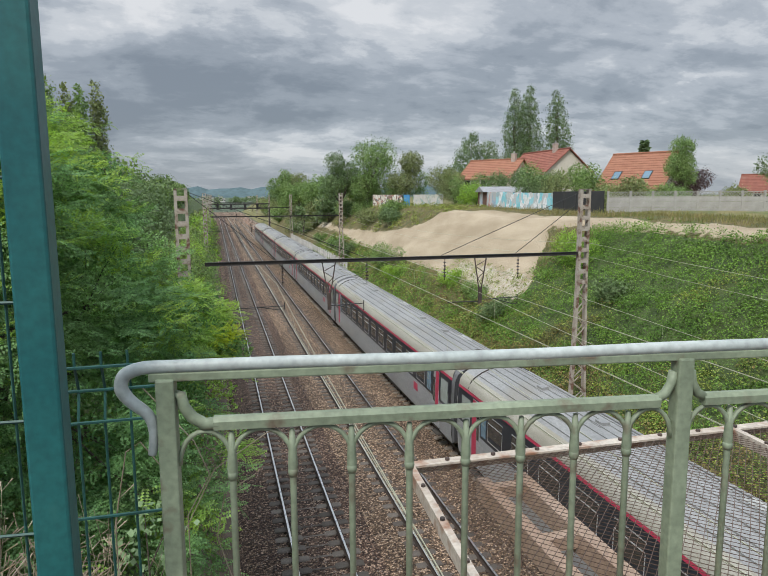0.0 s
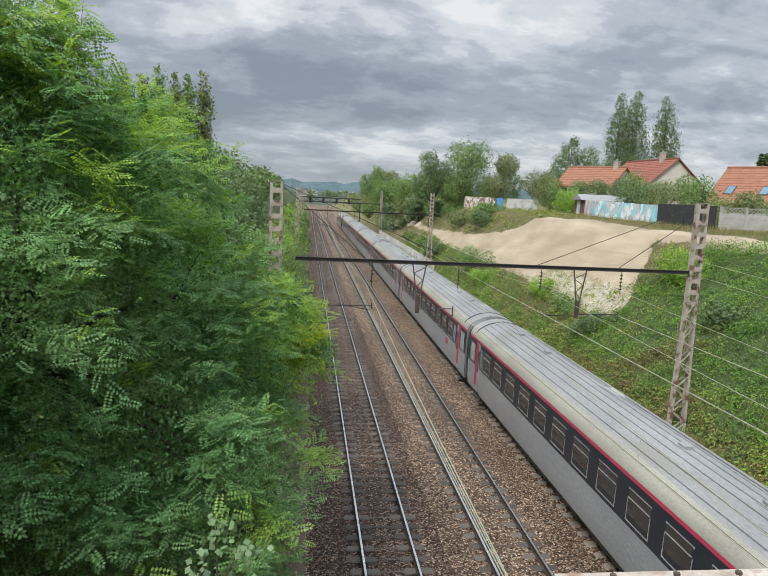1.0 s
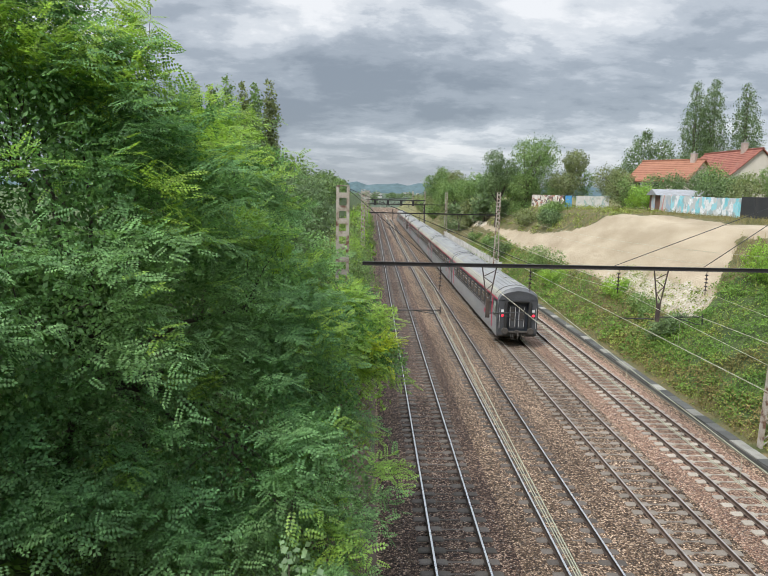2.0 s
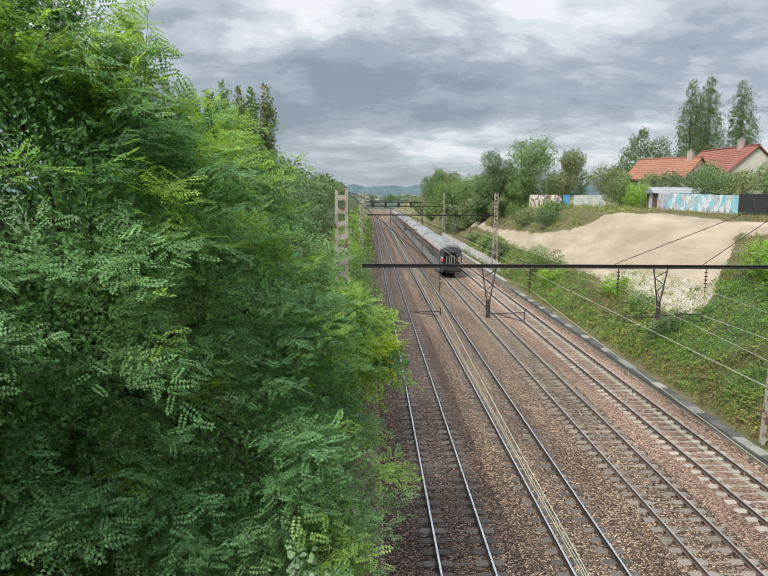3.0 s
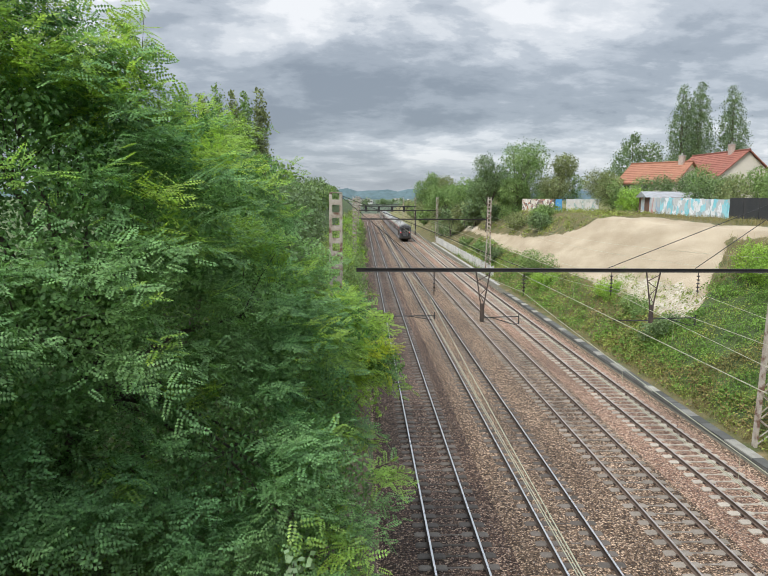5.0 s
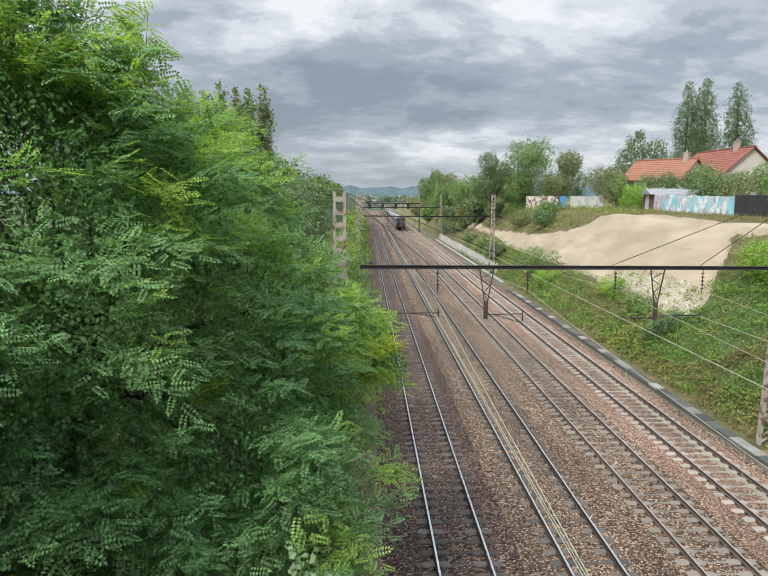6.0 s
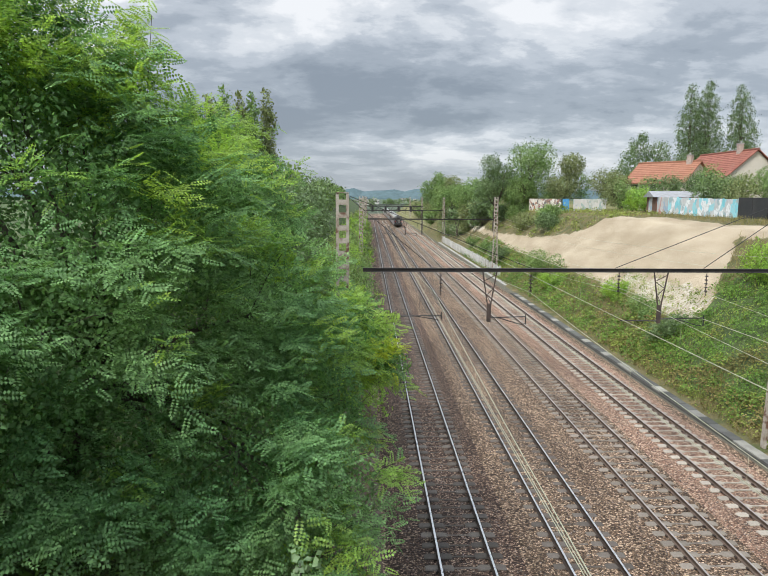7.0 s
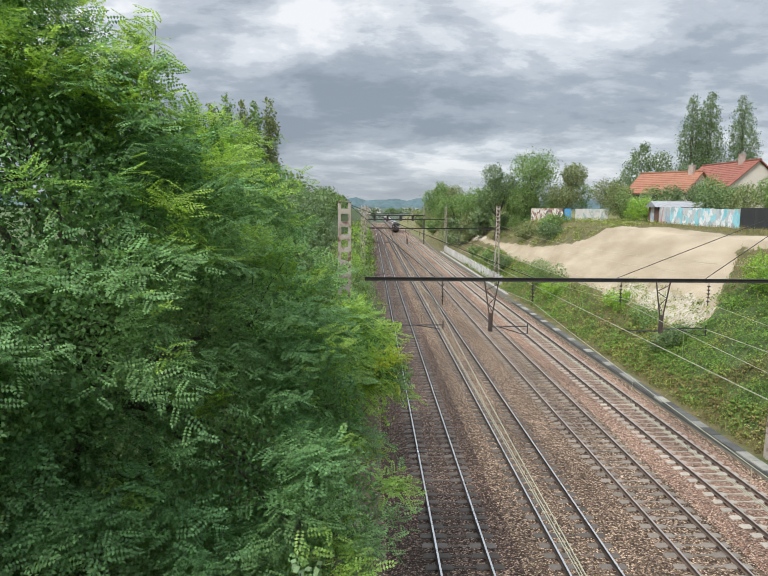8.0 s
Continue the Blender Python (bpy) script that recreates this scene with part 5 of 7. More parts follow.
    vv, ff = crown_fill(r, [b for b in blobs if b[3] > 0.5], int(1400 * area), 0.09, 0.84)
    tagged(part("inner_leaves", from_arrays("inner_leaves", vv - off, ff, M_LEAF), M_LEAF, t, "shaded inner leaves"), kind="stuff")
    return t


def leafy_tree(name, root, blobs, n, leaf, mat, label, seed, r0=0.25, group="", category="tree", fill=120):
    r = np.random.RandomState(seed)
    t = thing(name, label, category, group, at=pose(*root))
    off = np.array(root, float)
    part("trunk", limbs((0, 0, 0), [tuple(np.array(b[:3]) - off) + (b[3],) for b in blobs], r0, seed), M_BARK, t)
    n, leaf = int(n * 1.3), leaf * 0.85
    p, d = blob_points(r, blobs, n, 0.72, 1.04, 0.3)
    # clumps: each point carries a tuft of leaves
    k = 5
    pos = np.repeat(p, k, 0) + r.normal(size=(len(p) * k, 3)) * leaf * 0.75
    nd = np.repeat(d, k, 0) + r.normal(size=pos.shape) * 0.5 + np.array([0, 0, 0.3])
    u, v, w = frames_from(r.normal(size=pos.shape) + np.array([0, 0, -0.3]), nd)
    vv, ff = place_leaves(LEAF_SIMPLE, pos - off, u, v, w, r.uniform(0.6, 1.3, len(pos)) * leaf)
    v2, f2 = crown_fill(r, blobs, fill * 2 * len(blobs), leaf * 1.7, 0.92)
    vv, ff = np.vstack([vv, v2 - off]), np.vstack([ff, f2 + len(vv)])
    tagged(part("crown", from_arrays("crown", vv, ff, mat), mat, t), kind="stuff")
    return t


def poplar_blobs(x, y, z0, h, r, seed):
    q = random.Random(seed)
    out = []
    for i in range(15):
        u = i / 14
        w = r * (0.78 + 0.3 * math.sin(math.pi * u ** 0.8)) * (1 - 0.55 * u ** 5)
        out.append((x + q.uniform(-0.16, 0.16) * r, y + q.uniform(-0.16, 0.16) * r, z0 + h * (0.06 + 0.9 * u), w * q.uniform(0.75, 0.92)))
    return out


def ball_blobs(x, y, z, rx, rz, n, seed, r):
    q = random.Random(seed)
    return [(x + q.uniform(-1, 1) * rx, y + q.uniform(-1, 1) * rx, z + q.uniform(-1, 1) * rz, r * q.uniform(0.7, 1.15)) for _ in range(n)]


def conifer(root, h, rad, mat, label, seed):
    r = np.random.RandomState(seed)
    t = thing("conifer_tree", label, "tree", at=pose(*root))
    part("trunk", Geo().tube([(0, 0, -0.3), (0, 0, h * 0.97)], [0.2, 0.02], 7), M_BARK, t)
    n = 2600
    z = h * (0.08 + 0.9 * r.uniform(0, 1, n) ** 1.25)
    layer = 0.75 + 0.3 * np.cos(z * 5.5)
    rr = rad * (1 - z / h) ** 0.85 * layer * r.uniform(0.35, 1.05, n) + 0.05
    a = r.uniform(0, math.tau, n)
    pos = np.stack([np.cos(a) * rr, np.sin(a) * rr, z - rr * 0.18], -1)
    d = np.stack([np.cos(a), np.sin(a), np.full(n, -0.1)], -1) + r.normal(size=(n, 3)) * 0.35
    u, v, w = frames_from(d, np.array([0, 0, 1.0]) + r.normal(size=(n, 3)) * 0.4)
    vv, ff = place_leaves(LEAF_SIMPLE, pos, u, v, w, r.uniform(0.5, 1.0, n) * 0.75)
    tagged(part("crown", from_arrays("crown", vv, ff, mat), mat, t), kind="stuff")


# ---- the bridge under the camera ----
RY = 0.82          # plane of the railing
RZ = 9.880         # centre of the handrail
DECK = 8.76


def build_bridge():
    b = thing("road_bridge", "narrow road bridge over the tracks with asphalt deck and salmon edge", "bridge", kind="structure", at=pose(0.182, RY, 0, 0, 0, -7))
    part("deck", Geo().box(-14, 40, -7.8, -0.27, 8.2, DECK), M_ASPHALT, b)
    part("plinth", Geo().box(-0.1, 40, -0.27, 0.55, 8.1, 8.84), M_ORANGE, b, "salmon-painted edge beam", bevel=0.02)
    part("plinth_back", Geo().box(-14, 40, -8.4, -7.8, 8.1, 9.7), M_CONCRETE, b)
    part("abutment", Geo().box(-13, -0.5, -8.0, 0.08, -0.5, 8.2), M_CONCRETE, b)
    part("wing_wall", Geo().box(-12, -0.25, 0.08, 1.9, -0.5, 8.15), M_DIRT, b, "earth-stained wing wall")
    part("abutment", Geo().box(17.2, 30, -8.0, 0.08, -0.5, 8.2), M_CONCRETE, b)
    # bracket beams square to the tracks, carrying the screen
    m = Matrix.Rotation(radians(7), 4, "Z") @ Matrix.Translation((-0.182, -RY, 0))
    for x in (1.75, 2.0):
        part("bracket_girder", Geo().box(x, x + 0.075, 0.9, 3.0, 8.38, 8.5, m), M_BEAMWOOD, b, "rust-stained bracket girder")
    for y in (1.75, 2.3, 2.9):
        part("bracket_tie", Geo().box(1.825, 2.0, y - 0.035, y + 0.035, 8.42, 8.49, m), M_BEAMWOOD, b)


def build_railing():
    # the bridge crosses the line a little askew
    r = thing("bridge_railing", "old cast-iron bridge railing in flaking sage green paint", "railing", at=pose(0.182, RY, 0, 0, 0, -7))
    ctrl = [(-0.032, RZ - 0.170), (-0.029, RZ - 0.150), (-0.027, RZ - 0.120), (-0.036, RZ - 0.090), (-0.065, RZ - 0.063), (-0.081, RZ - 0.038), (-0.074, RZ - 0.012), (-0.046, RZ), (-0.015, RZ + 0.002)]
    pts = []
    for i in range(len(ctrl) - 1):
        p0, p1, p2, p3 = (Vector(ctrl[max(0, min(len(ctrl) - 1, j))]) for j in (i - 1, i, i + 1, i + 2))
        for u in (0, 0.25, 0.5, 0.75):
            pts.append(tuple(0.5 * (2 * p1 + (p2 - p0) * u + (2 * p0 - 5 * p1 + 4 * p2 - p3) * u * u + (3 * p1 - p0 - 3 * p2 + p3) * u ** 3)))
    n_curl = len(pts)
    rr = random.Random(2)
    pts += [(x, RZ + rr.uniform(-0.002, 0.002)) for x in np.arange(0.0, 11.1, 0.25)]
    rad = [0.008 + 0.0048 * min(1, i / n_curl * 1.6) for i in range(n_curl)] + [0.0128] * (len(pts) - n_curl)
    part("handrail", Geo().tube([(x, 0, z) for x, z in pts], rad, 14), M_RAILING_TOP, r, "worn pale handrail with a rolled volute end", smooth=True)
    part("handrail_web", Geo().box(-0.03, 11.0, -0.010, 0.010, RZ - 0.026, RZ - 0.008), M_RAILING, r, bevel=0.003)
    n_bay, bay = 10, 1.05
    zl = RZ - 0.112
    for k in range(n_bay + 1):
        x = bay * k
        part("post", Geo().box(x - 0.0175, x + 0.0175, -0.0175, 0.0175, 8.76, RZ - 0.02), M_RAILING, r, bevel=0.004)
        for s in (-1, 1) if k else ():
            part("post_scroll", Geo().tube([(x + s * 0.019, 0, RZ - 0.05), (x + s * 0.023, 0, RZ - 0.075), (x + s * 0.036, 0, RZ - 0.098), (x + s * 0.06, 0, zl)], 0.0105, 8), M_RAILING, r, smooth=True)
    for k in range(n_bay):
        x0 = bay * k
        prof = [(-0.011, -0.0125), (0.011, -0.0125), (0.0125, 0.004), (0.006, 0.0125), (-0.006, 0.0125), (-0.0125, 0.004)]
        part("lower_rail", Geo().prism([(u, w + zl) for u, w in prof], x0 + (0.085 if k == 0 else 0.05), x0 + bay - 0.05, m=Matrix.Rotation(radians(-90), 4, "Z")), M_RAILING, r)
        if k == 0:
            part("rail_scroll", Geo().tube([(0.012, 0, RZ - 0.052), (0.026, 0, RZ - 0.056), (0.031, 0, RZ - 0.078), (0.045, 0, RZ - 0.099), (0.068, 0, zl - 0.002), (0.095, 0, zl)], [0.009, 0.0115, 0.0115, 0.012, 0.0125, 0.0125], 10), M_RAILING, r, smooth=True)
        part("foot_rail", Geo().box(x0 + 0.018, x0 + bay - 0.018, -0.012, 0.012, 8.92, 8.95), M_RAILING, r)
        xs = [x0 + bay * (i + 1) / 9 for i in range(8)]
        for x in xs:
            g = Geo().tube([(x, 0, 8.93), (x, 0, zl - 0.125), (x, 0, zl - 0.095), (x, 0, zl - 0.06), (x, 0, zl - 0.02)], [0.0072, 0.0068, 0.0105, 0.0085, 0.005], 8)
            part("baluster", g, M_RAILING, r, smooth=True)
            part("collar", Geo().tube([(x, 0, zl - 0.118), (x, 0, zl - 0.108), (x, 0, zl - 0.098)], [0.0085, 0.0108, 0.0088], 8), M_RAILING, r, smooth=True)
        ends = [x0 + 0.018] + xs + [x0 + bay - 0.018]
        for a, b in zip(ends, ends[1:]):
            w, mid = (b - a) / 2, (a + b) / 2
            arc = [(mid - w * math.cos(radians(t)), 0, zl - 0.082 + 0.066 * math.sin(radians(t))) for t in range(0, 181, 15)]
            part("arch", Geo().tube(arc, 0.0052, 6), M_RAILING, r, smooth=True)


def build_fence():
    f = thing("mesh_fence", "teal welded-mesh fence beside the bridge railing", "fence")
    # the tall square post
    part("post", Geo().box(-0.018, 0.038, 0.65, 0.71, 8.7, 11.4), M_TEAL, f, "teal square steel post", bevel=0.005)
    # tall panel running off to the side, low panel closing the gap to the railing
    g = Geo()
    for z in (8.95, 9.15, 9.35, 9.45, 9.63, 9.83, 10.03, 10.23, 10.43):
        g.tube([(0.0, 0.72, z), (-2.6, 0.92, z)], 0.003, 5)
    for i in range(1, 50):
        g.tube([(-0.05 * i, 0.725 + 0.0038 * i, 8.9), (-0.05 * i, 0.725 + 0.0038 * i, 10.47)], 0.0025, 4)
    tagged(part("tall_panel", g, M_TEAL_WIRE, f), kind="stuff")
    part("post", Geo().box(-2.66, -2.6, 0.88, 0.94, 8.4, 11.6), M_TEAL, f, bevel=0.005)
    g = Geo()
    zt = 9.86
    for z, y in ((zt, 0.94), (zt - 0.055, 0.965), (zt - 0.115, 0.94), (zt - 0.32, 0.94), (zt - 0.52, 0.94), (zt - 0.72, 0.94)):
        g.tube([(-0.05, y, z), (0.15, y, z)], 0.0035, 5)
    for x in (0.0, 0.05, 0.10):
        g.tube([(x, 0.945, zt + 0.03), (x, 0.945, zt), (x, 0.97, zt - 0.055), (x, 0.945, zt - 0.115), (x, 0.945, 8.9)], 0.003, 5)
    tagged(part("low_panel", g, M_TEAL_WIRE, f), kind="stuff")


def build_screen():
    s = thing("safety_screen", "cream angle-iron safety screen with wire mesh over the tracks", "safety screen")
    zs, xa, xb, yo = 8.70, 1.26, 9.9, 2.80
    def inner(x):
        return 1.36 - 0.123 * x
    part("outer_bar", Geo().box(xa, xb, yo, yo + 0.07, zs, zs + 0.012).box(xa, xb, yo + 0.06, yo + 0.07, zs - 0.06, zs), M_SCREEN, s)
    for x in np.arange(xa, xb, 2.16):
        lean = Matrix(((1, 0.06, 0, -0.06 * yo), (0, 1, 0, 0), (0, 0, 1, 0), (0, 0, 0, 1)))
        part("side_bar", Geo().box(x, x + 0.038, inner(x), yo, zs, zs + 0.014, lean).box(x, x + 0.012, inner(x), yo, zs - 0.06, zs, lean), M_SCREEN, s, "rust-streaked side bar")
        for y in (1.5, 1.85, 2.2, 2.55):
            part("bolt", Geo().tube([(x + 0.019 + 0.06 * (y - yo), y, zs + 0.014), (x + 0.019 + 0.06 * (y - yo), y, zs + 0.026)], 0.013, 6), M_RUSTY, s)
    for x in np.arange(xa + 0.24, 7.0, 0.28):
        part("bolt", Geo().tube([(x, yo + 0.035, zs + 0.012), (x, yo + 0.035, zs + 0.026)], 0.014, 6), M_RUSTY, s)
    g = Geo()
    x0, x1, y0, y1, step = xa + 0.07, 6.6, 1.2, yo, 0.05
    c = x0 - (y1 - y0)
    while c < x1:
        for sgn in (1, -1):
            a, b = max(x0, c), min(x1, c + (y1 - y0))
            if b - a > 0.03:
                ya, yb = (y0 + a - c, y0 + b - c) if sgn > 0 else (y1 - (a - c), y1 - (b - c))
                g.tube([(a, ya, zs - 0.004), (b, yb, zs - 0.004)], 0.002, 3, closed=False)
        c += step
    tagged(part("wire_mesh", g, M_MESHWIRE, s, "brown diamond wire mesh"), kind="stuff")


# ---- walls, fences and houses above the bank ----
def wall_run(name, a, b, h, base, mat, label, pitch=2.6, cap=True, posts=True):
    """A panel wall from a to b in plan: posts and panels as separate pieces."""
    a, b = Vector((a[0], a[1], base[0])), Vector((b[0], b[1], base[1]))
    n = max(1, round((b - a).length / pitch))
    ang = math.degrees(math.atan2(b.y - a.y, b.x - a.x))
    w = thing(name, label, "wall", at=pose(a.x, a.y, 0, 0, 0, ang))
    L = Vector((b.x - a.x, b.y - a.y)).length / n
    for i in range(n):
        z0, z1 = a.z + (b.z - a.z) * i / n, a.z + (b.z - a.z) * (i + 1) / n
        zz = min(z0, z1)
        part("panel", Geo().box(i * L + 0.07, (i + 1) * L - 0.07, -0.05, 0.05, zz - 0.5, zz + h), mat, w, bevel=0.015)
        if posts:
            part("post", Geo().box(i * L - 0.07, i * L + 0.07, -0.08, 0.08, zz - 0.5, zz + h + 0.03), mat, w)
    return w


def lattice_fence(a, b, base):
    """Concrete garden fence: plain panels below, an openwork row above."""
    a, b = Vector((a[0], a[1])), Vector((b[0], b[1]))
    n = max(1, round((b - a).length / 2.0))
    ang = math.degrees(math.atan2(b.y - a.y, b.x - a.x))
    f = thing("concrete_panel_fence", "grey concrete panel fence with an openwork top row", "fence", at=pose(a.x, a.y, base, 0, 0, ang))
    L = (b - a).length / n
    panel = Geo().box(0.08, L - 0.08, -0.03, 0.03, -0.4, 0.5).box(0.08, L - 0.08, -0.03, 0.03, 0.515, 1.0).box(0.08, L - 0.08, -0.03, 0.03, 1.015, 1.42).mesh("panel", M_CONCRETE)
    g = Geo().box(0.08, L - 0.08, -0.03, 0.03, 1.44, 1.50).box(0.08, L - 0.08, -0.03, 0.03, 1.86, 1.92)
    k = 6
    for i in range(k):
        x0, x1 = 0.08 + (L - 0.16) * i / k, 0.08 + (L - 0.16) * (i + 1) / k
        xm = (x0 + x1) / 2
        g.tube([(x0, 0, 1.5), (xm - 0.03, 0, 1.68), (x0, 0, 1.86)], 0.025, 4).tube([(x1, 0, 1.5), (xm + 0.03, 0, 1.68), (x1, 0, 1.86)], 0.025, 4)
    top = g.mesh("openwork", M_CONCRETE)
    post = Geo().box(-0.08, 0.08, -0.08, 0.08, -0.4, 2.0).mesh("post", M_CONCRETE)
    for i in range(n):
        for nm, me in (("panel", panel), ("openwork", top), ("post", post)):
            ob = new(nm, me)
            ob.parent = f
            ob.matrix_basis = pose(i * L, 0, 0)


def gable_house(name, at, sx, sy, eave, ridge, roof_mat, label, chimneys=(), skylights=(), over=0.35):
    """Ridge along local x; walls as a closed shell with gables, two thick roof slopes."""
    h = thing(name, label, "house", "houses above the cutting", at=at)
    x, y = sx / 2, sy / 2
    g = Geo().add([(-x, -y, -1), (x, -y, -1), (x, y, -1), (-x, y, -1), (-x, -y, eave), (x, -y, eave), (x, y, eave), (-x, y, eave), (-x, 0, ridge), (x, 0, ridge)],
                  [(0, 1, 5, 4), (2, 3, 7, 6), (1, 2, 6, 9, 5), (3, 0, 4, 8, 7)])
    part("wall", g, M_RENDER, h)
    k = (ridge - eave) / y
    for s in (-1, 1):
        e, ze = s * (y + over), eave - k * over + 0.05
        g = Geo().add([(-x - over, 0, ridge + 0.05), (x + over, 0, ridge + 0.05), (x + over, e, ze), (-x - over, e, ze),
                       (-x - over, 0, ridge + 0.2), (x + over, 0, ridge + 0.2), (x + over, e, ze + 0.15), (-x - over, e, ze + 0.15)],
                      [(0, 1, 2, 3), (7, 6, 5, 4), (0, 4, 5, 1), (1, 5, 6, 2), (2, 6, 7, 3), (3, 7, 4, 0)])
        slope = part("roof", g, roof_mat, h)
        rows = Geo()
        m = int(math.hypot(y + over, k * (y + over)) / 0.42)
        for i in range(m):
            u = (i + 0.5) / m
            yy, zz = e * u, ridge + 0.2 + (ze - ridge - 0.05) * u
            rows.box(-x - over, x + over, yy - 0.03, yy + 0.03, zz - 0.02, zz + 0.022)
        part("tile_course", rows, roof_mat, slope)
    part("ridge_tiles", Geo().tube([(-x - over, 0, ridge + 0.2), (x + over, 0, ridge + 0.2)], 0.14, 8), roof_mat, h)
    for cx, cy, top in chimneys:
        ch = part("chimney", Geo().box(cx - 0.35, cx + 0.35, cy - 0.3, cy + 0.3, ridge - 1.5, top), M_BRICK, h, "pale chimney stack")
        part("chimney_cap", Geo().box(cx - 0.42, cx + 0.42, cy - 0.37, cy + 0.37, top, top + 0.1).tube([(cx, cy, top + 0.1), (cx, cy, top + 0.4)], 0.13, 8), M_CONCRETE, ch)
    for cx, u in skylights:
        yy, zz = -(y + over) * u, ridge + 0.22 - (ridge - eave) * u * (y + over) / y
        d = math.atan2(ridge - eave, y)
        m = Matrix.Translation((cx, yy, zz)) @ Matrix.Rotation(d, 4, "X")
        w = part("skylight", Geo().box(-0.5, 0.5, -0.7, 0.7, -0.05, 0.06, m), M_IRON, h)
        part("pane", Geo().box(-0.42, 0.42, -0.6, 0.6, 0.05, 0.075, m), M_GLASS_BLUE, w)
    for s in (-1, 1):
        for yy in (-y * 0.4, y * 0.4):
            w = part("window", Geo().box(s * x - 0.03, s * x + 0.03, yy - 0.6, yy + 0.6, eave - 1.7, eave - 0.3), M_WHITE, h)
            part("pane", Geo().box(s * x - 0.04, s * x + 0.04, yy - 0.5, yy + 0.5, eave - 1.6, eave - 0.4), M_GLASS, w)
    for i in range(3):
        xx = -x + sx * (i + 0.5) / 3
        w = part("window", Geo().box(xx - 0.6, xx + 0.6, -y - 0.03, -y + 0.03, eave - 1.7, eave - 0.3), M_WHITE, h)
        part("pane", Geo().box(xx - 0.5, xx + 0.5, -y - 0.04, -y + 0.04, eave - 1.6, eave - 0.4), M_GLASS, w)
    return h


def build_plateau():
    wall_run("graffiti_wall", (34.6, 61.0), (35.3, 76.5), 1.95, (8.35, 8.55), M_GRAF, "concrete panel wall sprayed with pale blue and white graffiti")
    wall_run("graffiti_wall", (35.3, 76.5), (35.6, 82.5), 1.95, (8.55, 8.6), M_GRAF_RED, "concrete panel wall with faded red and grey graffiti")
    wall_run("sheeted_fence", (34.4, 51.2), (34.6, 60.8), 2.1, (8.35, 8.35), M_TARP, "fence hung with black sheeting", posts=False)
    wall_run("graffiti_wall", (27.0, 109.0), (30.4, 102.5), 2.0, (8.2, 8.2), M_GRAF_WARM, "panel wall sprayed with cream, black and rust lettering shapes", 2.0)
    wall_run("blue_gate", (30.5, 102.3), (31.2, 101.0), 2.1, (8.1, 8.1), M_GRAF_BLUE, "narrow blue sprayed gate panel", 1.4, posts=False)
    wall_run("graffiti_wall", (31.6, 100.0), (34.6, 94.4), 2.0, (8.2, 8.2), M_GRAF_FAINT, "pale concrete panel wall with faint tags", 1.6)
    lattice_fence((34.5, 50.8), (64, 43.5), 8.45)
    # shed behind the wall
    s = thing("garden_shed", "low timber shed with grey corrugated roof behind the wall", "shed", at=pose(40.5, 81, 8.5, 0, 0, -8))
    part("wall", Geo().box(-5, 4, -2, 2, -0.3, 2.0), M_SHEDWALL, s)
    part("roof", Geo().add([(-5.4, -2.4, 2.0), (4.4, -2.4, 2.0), (4.4, 2.4, 2.0), (-5.4, 2.4, 2.0), (-5.4, 0, 2.75), (4.4, 0, 2.75)], [(3, 2, 1, 0), (0, 1, 5, 4), (2, 3, 4, 5), (1, 2, 5), (3, 0, 4)]), M_SHEDROOF, s)
    gable_house("house", pose(51.8, 94.3, 8.6, 0, 0, -88), 13.6, 8.4, 4.6, 8.2, M_TILE, "cream house with a terracotta tiled gable roof", chimneys=((3.4, -0.3, 9.3),))
    gable_house("house", pose(44.6, 97, 8.6, 0, 0, -57), 9.4, 7.2, 4.1, 6.9, M_TILE_ORANGE, "low house wing with an orange tiled roof", chimneys=((3.4, -0.3, 7.9),))
    gable_house("house", pose(51.4, 68.5, 8.6, 0, 0, -62), 8.0, 9, 2.2, 6.3, M_TILE_ORANGE, "house with a steep orange tiled roof and two skylights", skylights=((-2.2, 0.62), (1.6, 0.62)))
    gable_house("house", pose(86, 86, 7.4, 0, 0, -50), 5.0, 8, 3.0, 5.6, M_TILE, "distant house with a brown tiled roof")


